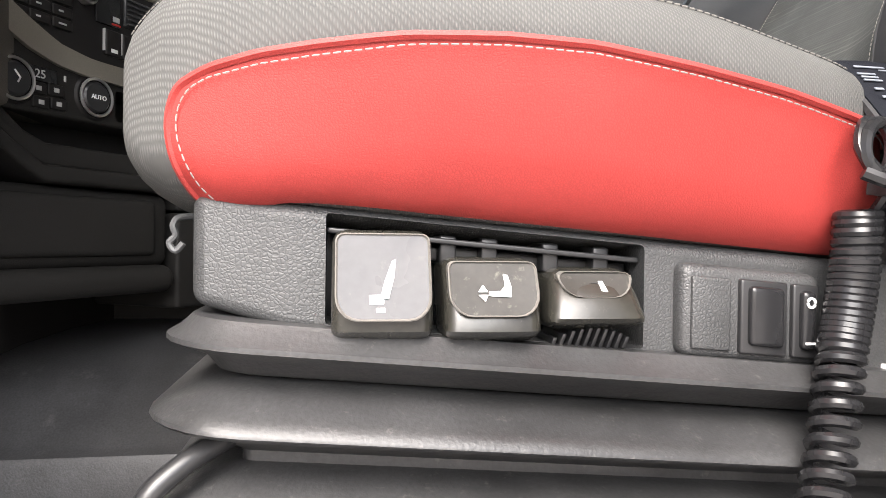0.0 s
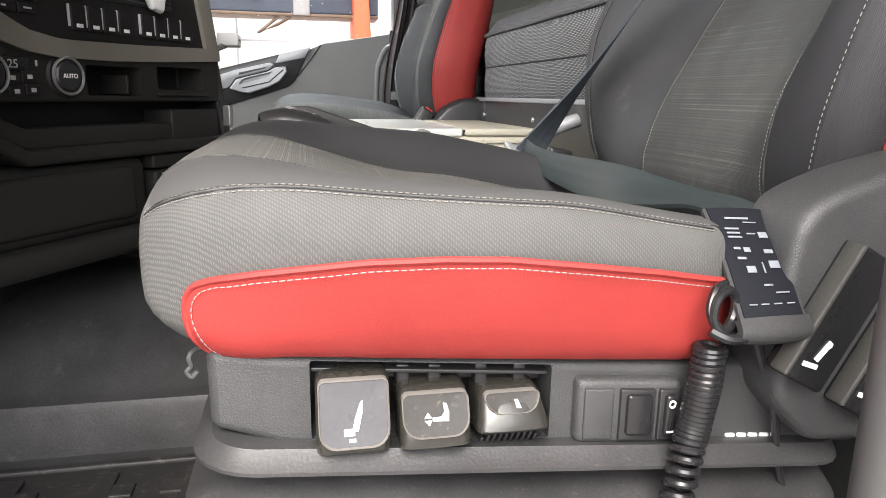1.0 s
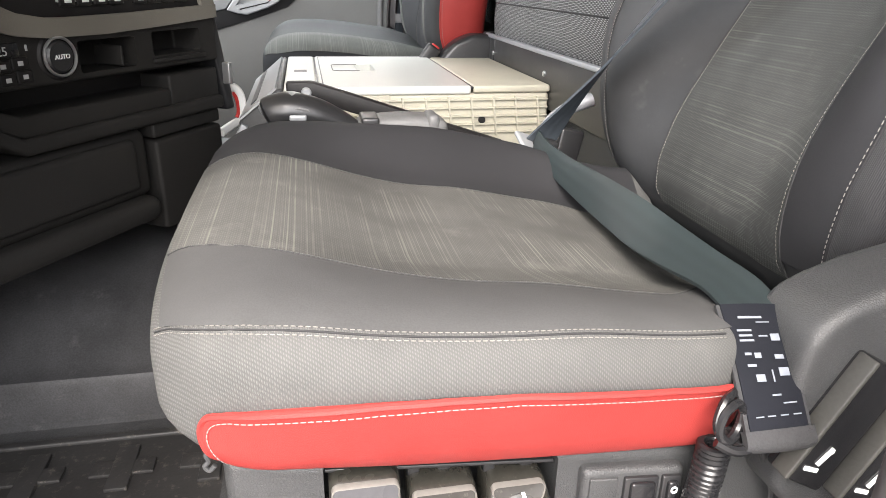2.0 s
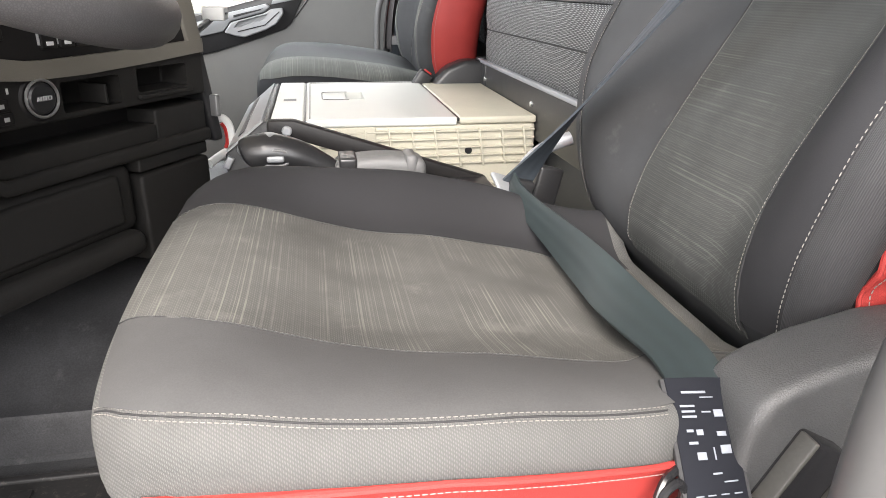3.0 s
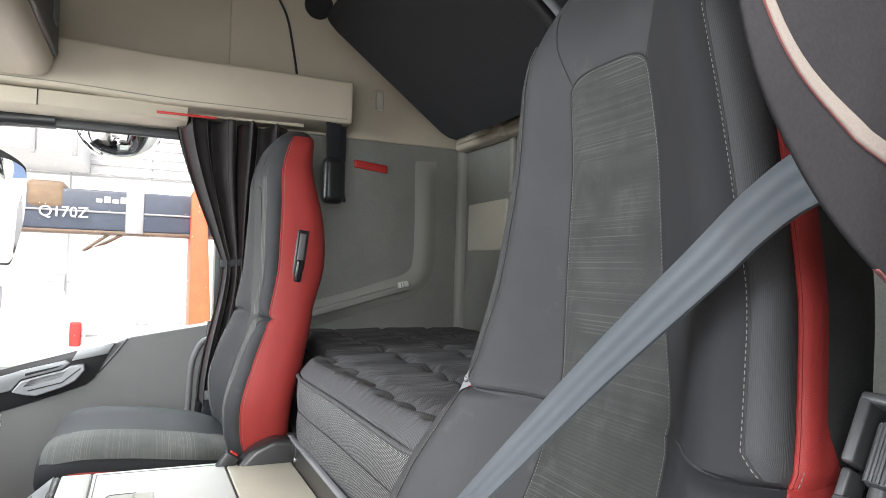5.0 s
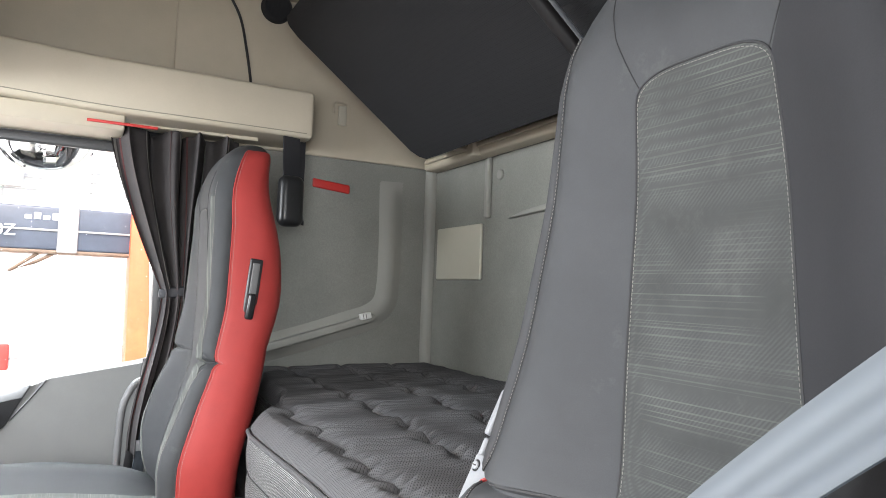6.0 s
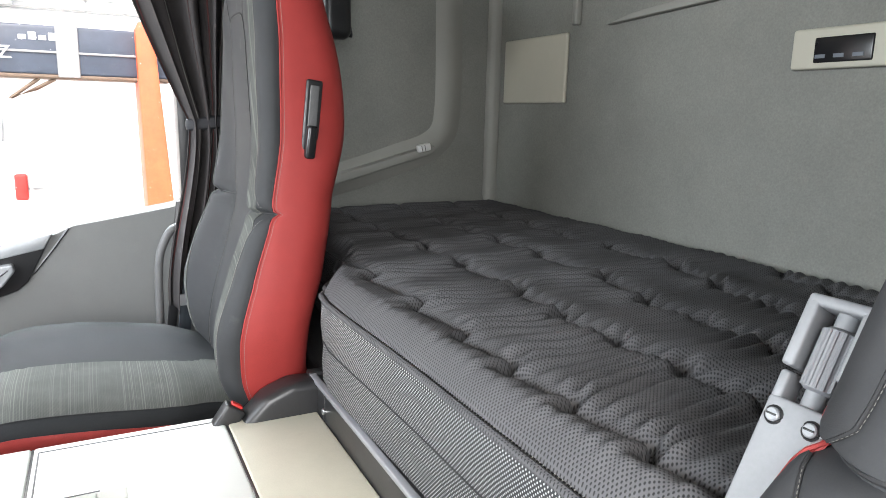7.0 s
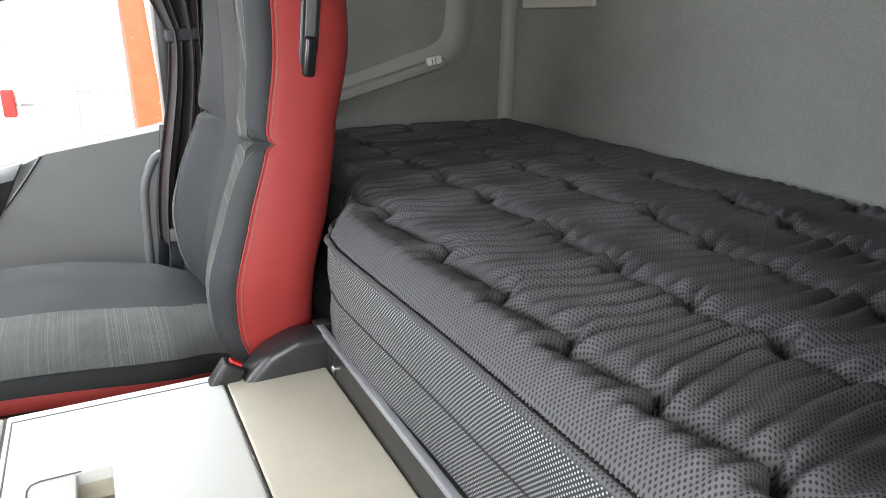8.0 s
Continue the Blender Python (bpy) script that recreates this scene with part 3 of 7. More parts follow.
    ring = [on(x, z, 0.0044) for x, z in ((0.006, 0.461), (-0.001, 0.467), (-0.007, 0.476), (-0.0105, 0.487), (-0.0095, 0.498), (-0.004, 0.506), (0.006, 0.5105))]
    ring = spline(ring, 5) + [on(x, line(red_top, x) - 0.0045, 0.0046) for x in np.linspace(0.012, 0.372, 60)]
    part("stitching", stitches(ring, 0.00045, 0.0046, 0.72), M_PIPE, panel, "pale stitches")
    pipe = [on(x, z, 0.0025) for x, z in ((0.008, 0.4555), (-0.003, 0.461), (-0.012, 0.4735), (-0.0155, 0.487), (-0.0145, 0.499), (-0.0095, 0.508), (0.002, 0.5135))]
    pipe = spline(pipe, 5) + [on(x, line(red_top, x), 0.0028) for x in np.linspace(0.008, 0.374, 60)]
    part("piping", tube(pipe, 0.0022, 6), M_RED, panel)
    # striped insert on top, and the seams beside it
    top_th = lambda y: math.acos(max(-1, min(1, sgnpow(-y / H, 1 / 0.36))))
    sgt = 1 if normal_of(cus, 0.4, math.pi / 2).z > 0 else -1
    
    def edge_y(u, sy=1):
        if driver:
            return line([(0.0, 0.118), (0.1, 0.126), (0.5, 0.122), (1.0, 0.10)], u) if sy > 0 else line([(0.0, 0.165), (0.1, 0.184), (0.3, 0.197), (0.5, 0.207), (0.7, 0.215), (1.0, 0.20)], u)
        return (0.262 if sy > 0 else 0.058) - 0.02 * smooth(0.1, 0.0, u)

    vs2 = lambda u: [top_th(y) for y in np.linspace(-edge_y(u, -1), edge_y(u), 17)]
    part("striped_insert", sheet(cus, [0.02, 0.035, 0.05, 0.07, 0.1, 0.14] + list(np.linspace(0.18, 0.97, 20)), vs2, 0.0012, 0.003, sgt), M_STRIPE if driver else M_STRIPE_PALE, cushion, "worn grey pinstriped cloth centre")
    part("inner_bolster", sheet(cus, [0.02, 0.035, 0.05, 0.07, 0.1, 0.14] + list(np.linspace(0.18, 0.97, 20)), lambda u: list(np.linspace(top_th(edge_y(u) + 0.004), math.pi - 0.25, 14)), 0.0010, 0.003, sgt), M_WING if driver else M_VINYL, cushion, "dark inner bolster")
    if not driver:
        part("red_edge", sheet(cus, list(np.linspace(0.14, 0.97, 22)), lambda u: list(np.linspace(2.80 + 0.08 * u, 3.14, 6)), 0.0024, 0.004, sgt), M_RED, cushion, "red leather lower edge")
    if driver:
        part("top_strip", sheet(cus, [0.02, 0.035, 0.05, 0.07, 0.1, 0.14] + list(np.linspace(0.18, 0.8, 18)), lambda u: list(np.linspace(top_th(-0.2765), top_th(-edge_y(u, -1) - 0.0005), 9)), 0.0010, 0.003, sgt), M_STRIP, cushion, "plain dark cloth strip")
    knots = [0.02, 0.035, 0.05, 0.08, 0.12] + list(np.linspace(0.17, 0.97, 30))
    for sy in (-1, 1):
        ln = [Vector(cus(u, top_th(sy * edge_y(u, sy)))) + normal_of(cus, u, top_th(sy * edge_y(u, sy))) * sgt * 0.0016 for u in knots]
        part("stitching", stitches(ln, 0.0004, 0.004), M_CLOTH, cushion)
        part("seam", tube([p - Vector((0, 0, 0.0010)) for p in ln], 0.0009, 6), M_SEAM, cushion)
    for y in ((-0.2765, -0.2815) if driver else (-0.252, -0.259)):
        ln = [Vector(cus(u, top_th(y))) + normal_of(cus, u, top_th(y)) * sgt * 0.0006 for u in [0.012, 0.02, 0.03, 0.05, 0.08, 0.12] + list(np.linspace(0.17, 0.71, 36))]
        part("stitching", stitches(ln, 0.00048, 0.0042), M_TAUPE, cushion)
    ln = [Vector(cus(u, top_th(-0.279 if driver else -0.2555))) + normal_of(cus, u, top_th(-0.279 if driver else -0.2555)) * sgt * 0.0002 for u in [0.012, 0.02, 0.03, 0.05, 0.08, 0.12] + list(np.linspace(0.17, 0.71, 36))]
    part("seam", tube(ln, 0.0007, 6), M_SEAM, cushion)

    # backrest: s up, th from the outer side (0) over the front (90) to the inner side (180)
    zn = (0.44, 0.52, 0.6, 0.7, 0.8, 0.92, 1.05, 1.2, 1.34, 1.42, 1.486)
    knot = lambda *v: list(zip(zn, v))
    if driver:
        rim = knot(0.540, 0.490, 0.485, 0.499, 0.547, 0.615, 0.652, 0.665, 0.656, 0.69, 0.731)
        dent = knot(0.0, 0.010, 0.05, 0.105, 0.122, 0.09, 0.055, 0.046, 0.032, 0.017, 0.003)
        wide = {1: knot(0.30, 0.32, 0.34, 0.345, 0.36, 0.39, 0.39, 0.395, 0.383, 0.35, 0.32), -1: knot(0.76, 0.70, 0.61, 0.47, 0.375, 0.334, 0.326, 0.343, 0.358, 0.347, 0.33)}
        seam_th = knot(0.66, 0.72, 0.765, 0.76, 0.70, 0.675, 0.725, 0.75, 0.755, 0.75, 0.74)
    else:
        rim = knot(0.554, 0.5, 0.478, 0.487, 0.528, 0.601, 0.637, 0.656, 0.669, 0.697, 0.732)
        dent = knot(0.0, 0.046, 0.099, 0.136, 0.132, 0.095, 0.062, 0.045, 0.026, 0.011, 0.0)
        wide = {1: knot(0.559, 0.512, 0.443, 0.368, 0.336, 0.341, 0.35, 0.371, 0.37, 0.35, 0.325)}
        wide[-1] = wide[1]
        seam_th = knot(0.745, 0.756, 0.76, 0.719, 0.65, 0.633, 0.697, 0.734, 0.737, 0.729, 0.717)
    half = knot(0.212, 0.242, 0.271, 0.296, 0.293, 0.265, 0.244, 0.207, 0.177, 0.150, 0.125)
    half_out = knot(0.205, 0.233, 0.260, 0.286, 0.290, 0.258, 0.232, 0.199, 0.172, 0.147, 0.123) if driver else half
    seam_out = knot(0.62, 0.67, 0.70, 0.69, 0.677, 0.610, 0.610, 0.667, 0.697, 0.71, 0.71) if driver else seam_th
    deep = knot(0.048, 0.073, 0.081, 0.087, 0.087, 0.076, 0.083, 0.09, 0.088, 0.078, 0.06)
    yo, RED = 0.001, 0.214
    split = 0.906 if driver else 0.921

    def smoothed(tab, z):
        return (line(tab, z - 0.03) + 2 * line(tab, z) + line(tab, z + 0.03)) / 4

    def bak(s, th):
        z = 0.44 + 1.046 * s
        cap = math.sqrt(max(0.0004, 1 - ((z - 1.425) / 0.0612) ** 2)) if z > 1.425 else 1.0
        c, sn = math.cos(th), math.sin(th)
        mix = smooth(-0.15, 0.15, c)
        a, b = (smoothed(half, z) * (1 - mix) + smoothed(half_out, z) * mix) * cap, smoothed(deep, z) * cap
        a -= 0.010 * math.exp(-((z - split) / (0.008 if driver else 0.012)) ** 2) * (1.0 if driver else smooth(0.16, 0.4, sn))
        y = -a * sgnpow(c, 0.554)
        ya = abs(y) / max(a, 0.01)
        x = smoothed(rim, z) + 0.053 - shift(z) - b * sgnpow(sn, 0.717 if sn > 0 else 0.5) * (1.0 if sn > 0 else 1.45 - (0.0 if driver else 0.75) * smooth(1.05, 1.45, z))
        if sn > 0:
            x += (1.0 if driver else 0.55) * smoothed(dent, z) * (1 - smooth(0.30, 0.86, ya)) * cap
            x += 0.013 * math.exp(-((z - split) / (0.005 if driver else 0.007)) ** 2) * smooth(0.45, 0.75, ya)
        return (x, yc + sg * (y + yo), z)

    bm = bmesh.new()
    ss = list(np.linspace(0, 0.42, 22)) + list(np.linspace(0.43, 0.49, 22)) + list(np.linspace(0.5, 0.93, 26)) + [0.945, 0.96, 0.972, 0.982, 0.99, 0.995, 1.0]
    rows = [[bm.verts.new(bak(s, 2 * math.pi * k / 96)) for k in range(96)] for s in ss]
    for a, b in zip(rows, rows[1:]):
        for k in range(96):
            bm.faces.new((a[k], a[(k + 1) % 96], b[(k + 1) % 96], b[k]))
    bm.faces.new(rows[0])
    bm.faces.new(rows[-1])
    back = part("backrest", finish(bm), M_DARK, root, "dark cloth backrest with an integrated headrest")
    S = lambda z: (z - 0.44) / 1.046
    th_y = lambda r: math.acos(max(-1, min(1, sgnpow(-r, 1 / 0.554))))
    sgf = 1 if normal_of(bak, 0.3, math.pi / 2).x < 0 else -1
    def wd(s, sy):
        full = smoothed(wide[sy], 0.44 + 1.046 * s)
        e = (0.825 - s) / 0.03
        return full * max(0.0, 1 - (1 - max(0.0, min(1.0, e))) ** 3.5) ** (1 / 3.5) if s > 0.795 else full

    wid = lambda s: [th_y(r) for r in np.linspace(-wd(s, -1), wd(s, 1), 17)]
    part("striped_insert", sheet(bak, list(np.linspace(0.06, 0.78, 40)) + [0.79, 0.80, 0.806, 0.811, 0.815, 0.818, 0.821, 0.8235, 0.8246], wid, 0.0012, 0.003, sgf), centre, back, "faded pinstriped cloth centre" if driver else "plain dark cloth centre")
    tall = list(np.linspace(0.07, 0.78, 80)) + [0.79, 0.80, 0.806, 0.811, 0.815, 0.818, 0.821, 0.823, 0.8242, 0.8248]
    rim_line = [(v, -1) for v in tall] + [(v, 1) for v in reversed(tall)]
    border = [Vector(bak(v, th_y(sy * wd(v, sy)))) + normal_of(bak, v, th_y(sy * wd(v, sy))) * sgf * 0.001 for v, sy in rim_line]
    part("seam", tube(border, 0.0012, 6), M_SEAM, back)
    inside = [Vector(bak(v - 0.003, th_y(sy * wd(v, sy) * 0.975))) + normal_of(bak, v, th_y(sy * wd(v, sy))) * sgf * 0.0018 for v, sy in rim_line]
    part("stitching", stitches(inside, 0.00035, 0.004), M_TAUPE, back)
    for sy in (-1, 1):
        ln = []
        for w in np.linspace(0, 1, 14):
            s = 0.812 + 0.098 * w
            t = th_y(sy * (smoothed(wide[sy], 0.44 + 1.046 * 0.8) * 0.93 + 0.30 * w))
            ln.append(Vector(bak(s, t)) + normal_of(bak, s, t) * sgf * 0.0002)
        part("seam", tube(ln, 0.0007, 6), M_SEAM, back)
    # the bolster's inner seam, rounded off at the joint between lower and upper part
    mid = (split - 0.44) / 1.046
    for lo, hi, up in ((0.05, mid - 0.008, True), (mid + 0.006, 0.88, False)):
        for side in (0, 1):
            def th_b(s, inner):
                e = min(1, ((hi - s) if up else (s - lo)) / (0.045 if up or not driver else 0.024))
                t = 0.26 + (line(seam_th if side else seam_out, 0.44 + 1.046 * s) - 0.26) * math.sqrt(max(0.0, 1 - (1 - e) ** 2)) if inner else 0.245
                return math.pi - t if side else t

            kn = list(np.linspace(lo, hi, 26))
            kn += [hi - 0.003, hi - 0.008, hi - 0.02] if up else [lo + 0.003, lo + 0.008, lo + 0.02]
            kn = sorted(kn)
            strip = sheet(bak, kn, lambda s: list(np.linspace(th_b(s, False), th_b(s, True), 9)), 0.003, 0.005, sgf, 0.007)
            plain_side = driver and side == 1
            bol = part("bolster", strip, M_DARK if plain_side else edging, back, "plain dark cloth bolster" if plain_side else "ribbed dark cloth bolster")
            for off, kind in ((0.030, 0), (0.005, 1)):
                ln = [Vector(bak(s, th_b(s, True) + (off if not side else -off))) + normal_of(bak, s, th_b(s, True)) * sgf * (0.0018 if not kind else 0.001) for s in kn]
                if kind:
                    part("seam", tube(spline(ln, 3), 0.0018, 6), M_SEAM, bol)
                else:
                    part("stitching", stitches(spline(ln, 3), 0.0003 if plain_side else 0.0005, 0.004 if plain_side else 0.0055, 0.6), M_TAUPE if plain_side else M_PIPE, bol)
    if driver:
        def wing(s):
            near = math.exp(-((s - mid) / 0.03) ** 2)
            t0 = line(seam_out, 0.44 + 1.046 * s) * (1 - near) + 0.30 * near - 0.06
            w = max(0.0, min(1.0, (s - 0.805) / 0.105))
            t1 = th_y(-wd(s, -1)) - 0.004 if s < 0.80 else th_y(-(smoothed(wide[-1], 0.44 + 1.046 * 0.8) * 0.93 + 0.30 * w)) - 0.004
            return list(np.linspace(min(t0, t1 - 0.01), t1, 11))

        # outer strip only: its inner twin keeps a paler colour for the window's light
        part("wing_panel", sheet(bak, [v for v in ss if 0.07 < v < 0.90], wing, 0.0016, 0.003, sgf), M_WING, back, "near-black cloth strip beside the centre panel")
    if not driver:
        # narrow pinstriped strips between the centre and the bolsters
        for side in (0, 1):
            strip_th = lambda s: [(math.pi - t if side else t) for t in np.linspace(line(seam_th, 0.44 + 1.046 * s) - 0.03, line(seam_th, 0.44 + 1.046 * s) + 0.24, 7)]
            part("pinstripe_strip", sheet(bak, [v for v in ss if 0.05 < v < 0.86], strip_th, 0.0014, 0.003, sgf), M_STRIPE_PALE, back, "pale pinstriped cloth strip")
    # the dark line of the joint, from the centre panel to the flank
    for sy in (-1, 1):
        ws = np.linspace(wd(mid, sy), 0.97, 16)
        ln = [Vector(bak(mid + (0.006 * math.sin(math.pi * i / 15) if driver else 0.0), th_y(sy * w))) + normal_of(bak, mid, th_y(sy * w)) * sgf * 0.0006 for i, w in enumerate(ws)]
        part("seam", tube(ln, 0.0022 if driver else 0.0015, 6), M_SEAM, back)
    for side in (0, 1):
        A = lambda t: math.pi - t if side else t
        rumpled = side == 0 and sg > 0

        def skin(s, th):
            p = Vector(bak(s, th))
            if rumpled:
                # the leather is rumpled low down, where the arm bracket pinches it
                w = 0.003 * smooth(0.73, 0.65, p.z)
                p.y += w * (math.sin(2 * math.pi * (p.z - 0.8 * (p.x - 0.5)) / 0.047 + 1.5 * math.sin(p.z * 31)) - 0.4)
            return p

        def span(s):
            z = 0.44 + 1.046 * s
            back_th = 0.0 - 0.25 * smooth(0.95, 0.8, z) if rumpled else -0.9 - 0.5 * smooth(0.92, 0.8, z)
            return [A(t) for t in np.linspace(back_th, RED, 15)]

        flank = part("side_panel", sheet(skin, list(np.linspace(0.03, 0.965, 90)), span, 0.003, 0.005, sgf, 0.003), M_RED, back, "red leather flank with pale stitching")
        if rumpled:
            part("back_shell", sheet(bak, list(np.linspace(0.03, 0.965, 46)), [A(t) for t in np.linspace(-1.45, 0.08, 12)], 0.002, 0.004, sgf), M_PLASTIC, back, "grained black back shell")
        ln = [Vector(skin(s, A(RED - 0.05))) + normal_of(bak, s, A(RED - 0.05)) * sgf * 0.0048 for s in np.linspace(0.035, 0.955, 120)]
        part("stitching", stitches(ln, 0.0005, 0.005), M_PIPE, flank)
        ln = [Vector(skin(s, A(RED + 0.005))) + normal_of(bak, s, A(RED + 0.005)) * sgf * 0.003 for s in np.linspace(0.03, 0.96, 120)]
        part("piping", tube(ln, 0.002, 6), M_RED, flank)
    return root, cus, bak, back


driver_seat, D_CUS, D_BAK, d_back = seat("driver_seat", 0.293, 1, "dark grey cloth and red leather suspension seat with dusty cushion", lambda z: 0.0, "cab seats", M_CLOTH, M_RIB, M_STRIPE_BACK, 0.72)
passenger_seat, P_CUS, P_BAK, p_back = seat("passenger_seat", 1.805, -1, "dark grey cloth and red leather seat beside the far door", lambda z: line([(0.5, 0.05), (0.79, 0.086), (0.95, 0.126), (1.25, 0.140), (1.48, 0.165)], z), "cab seats", M_VINYL, M_DARK, M_DARK, 0.55)

# suspension bellows and base of each seat
def base_of(root, yc, sg):
    def ring(bm, grow, z, z2):
        x0, x1, h = 0.020 - grow, 0.475 + grow * 0.3, 0.275 + grow
        pts = []
        r = max(0.006, 0.018 + grow)
        for cx, cy, a0 in ((x1 - r, h - r, 0), (x0 + r, h - r, 90), (x0 + r, -h + r, 180), (x1 - r, -h + r, 270)):
            for k in range(7):
                a = radians(a0 + 15 * k)
                x, y = cx + r * math.cos(a), cy + r * math.sin(a)
                pts.append(bm.verts.new((x, yc + y, z - 0.006 - 0.085 * (x - 0.2) * z2)))
        return pts

    prof = [(0.012, 0.392), (0.018, 0.386), (0.024, 0.382), (0.024, 0.3795), (0.006, 0.373), (0.0, 0.366)]
    z = 0.362
    for i in range(6):
        prof += [(-0.012, z + 0.001), (0.008, z - 0.004), (0.025, z - 0.012), (0.031, z - 0.0165), (0.0315, z - 0.0185), (0.029, z - 0.0205), (0.012, z - 0.025), (-0.012, z - 0.036)]
        z -= 0.042
    prof += [(0.0, 0.08), (0.012, 0.06), (0.012, 0.0)]
    bm = bmesh.new()
    rows = [ring(bm, g, zz, smooth(0.1, 0.35, zz)) for g, zz in prof]
    for a, b in zip(rows, rows[1:]):
        for k in range(len(a)):
            bm.faces.new((a[k], a[(k + 1) % len(a)], b[(k + 1) % len(a)], b[k]))
    bm.faces.new(rows[0])
    part("bellows", finish(bm), M_RUBBER, root, "black rubber bellows with dusty folds")


base_of(driver_seat, 0.285, 1)
base_of(passenger_seat, 1.80, -1)


def tilt_z(x, y, z):
    return (x, y, z - 0.085 * (x - 0.02))


base = part("seat_frame", rbox(0.02, 0.47, 0.05, 0.555, 0.385, 0.452, 0.006, (8, 1, 1), warp=tilt_z), M_SMOOTH, driver_seat)
plate = rbox(0.008, 0.50, 0.010, 0.048, 0.394, 0.4595, 0.007, (12, 1, 2), 4, warp=lambda x, y, z: tilt_z(x, y + 0.010 * smooth(0.03, 0.0, x), z + 0.012 * smooth(0.08, 0.0, x) * smooth(0.43, 0.40, z)))
hole = rbox(0.0725, 0.2375, -0.02, 0.07, 0.4015, 0.4562, 0.002, (8, 1, 1), 2, warp=tilt_z)
part("side_cover", cut(plate, hole), M_PLASTIC, driver_seat, "grained black plastic side cover with a lever recess", edge=30)
part("recess_rail", rbox(0.073, 0.237, 0.016, 0.05, 0.4465, 0.4495, 0.001, (6, 1, 1), warp=tilt_z), M_SMOOTH, driver_seat)

# ---------------------------------------------------------------- bunk
solo("lower_bunk", rbox(0.60, X_BACK, Y_NEAR, Y_FAR, 0.0, 0.60, 0.01), M_PLASTIC, "dark plastic lower bunk box under the mattress", "bunk")
tray = thing("bunk_rail", (0.575, 1.0, 0.5), "dark grey metal rail along the bunk's front edge", "rail")
part("rail", rbox(0.566, 0.59, 0.35, 1.51, 0.50, 0.612, 0.004), M_SMOOTH, tray)


def mattress():
    y0, y1, x1 = -0.24, 2.32, 1.452
    edge = [(-0.24, 0.74), (0.5, 0.70), (0.62, 0.60), (0.70, 0.585), (1.0, 0.582), (1.40, 0.572), (1.46, 0.578), (1.50, 0.60), (1.62, 0.66), (1.75, 0.70), (2.32, 0.74)]

    tufts = [-0.22, -0.1, 0.02, 0.14, 0.26, 0.38, 0.50, 0.61, 0.72, 0.835, 0.955, 1.078, 1.235, 1.445, 1.62, 1.77, 1.91, 2.05, 2.19, 2.33]

    def seam_at(k, y):
        yk = y - 0.016 * k
        i = max(0, min(len(tufts) - 2, sum(1 for t in tufts if t <= yk) - 1))
        w = (yk - tufts[i]) / (tufts[i + 1] - tufts[i])
        d = min(yk - tufts[i], tufts[i + 1] - yk)
        off = 0.028 * (1 - 2 * w) * smooth(0.0, 0.016, abs(d)) - 0.008 * math.sin(2 * math.pi * w)
        return 0.655 + 0.178 * k + (0.012 + 0.022 * k) * smooth(1.05, 1.3, y) + off

    def lift(x, y):
        # seams run along the bunk in scallops; at each tuft a seam hooks and dips, and its cloth gathers into folds
        best = 1.0
        hollow = 0.0
        gather = 0.0
        for k in range(5):
            xk = 0.655 + 0.178 * k + (0.012 + 0.022 * k) * smooth(1.05, 1.3, y)
            if abs(x - xk) > 0.135:
                continue
            for t in tufts:
                d = y - t - 0.016 * k
                if abs(d) < 0.16:
                    dx = x - xk + 0.004
                    hollow = max(hollow, math.exp(-((dx / 0.014) ** 2 + (d / 0.009) ** 2)))
                    gather = max(gather, math.exp(-abs(dx) / 0.085 - ((d - 0.01) / 0.065) ** 2))
            best = min(best, abs(x - seam_at(k, y)))
        puff = 0.025 * (1 - math.exp(-best / 0.011)) - 0.006 * math.exp(-(best / 0.0045) ** 2)
        ph = y / 0.027 + 0.9 * noise.noise(Vector((x * 7, y * 6, 1.0))) + 0.35 * x / 0.1
        fold = 0.0122 * (0.3 + 0.7 * smooth(0.64, 0.70, x)) * gather * math.sin(2 * math.pi * ph) * smooth(0.004, 0.030, best)
        fold += 0.0022 * noise.noise(Vector((x * 9, y * 40, 0.3))) + 0.005 * noise.noise(Vector((x * 5, y * 5, 2.0)))
        return puff - 0.013 * hollow + fold - 0.008

    bm = bmesh.new()
    nx, ny = 290, 680
    rows = []
    ys = np.concatenate([np.linspace(y0, 0.45, 60), np.linspace(0.4535, y1, ny)])
    for y in ys:
        xe = curve(edge, y)
        row = []
        for i in range(nx + 1):
            w = i / nx
            x = xe + (x1 - xe) * w
            d = min(x - xe, x1 - x, y - y0, y1 - y)
            r = smooth(0, 0.035, d) * (1 - 0.55 * smooth(0.12, 0.0, min(x1 - x, y1 - y)))
            z = 0.784 + 0.022 * math.sqrt(max(0, 1 - (1 - min(1, d / 0.04)) ** 2)) + lift(x, y) * r + 0.012 * smooth(0.15, 0.02, min(x1 - x, y1 - y))
            row.append(bm.verts.new((x, y, z)))
        rows.append(row)
    for a, b in zip(rows, rows[1:]):
        for i in range(nx):
            bm.faces.new((a[i], a[i + 1], b[i + 1], b[i]))
    root = thing("mattress", (1.0, 1.04, 0.60), "dark grey quilted mattress with tufted top on the bunk", "mattress")
    part("quilted_top", finish(bm), M_MATTRESS, root, "dark quilted knitted cover with tufts", edge=None)
    def top_at(x, y):
        return 0.806 + lift(x, y)

    # dark tubes in the creases and knots in the pits stand in for shade
    for k in range(5):
        ln = [(seam_at(k, y), y, top_at(seam_at(k, y), y) + 0.0036) for y in np.arange(0.5, 2.26, 0.006) if seam_at(k, y) > curve(edge, y) + 0.03 and seam_at(k, y) < 1.40]
        part("seam", tube(ln, 0.0024, 6), M_SEAM, root)
    knob_ = None
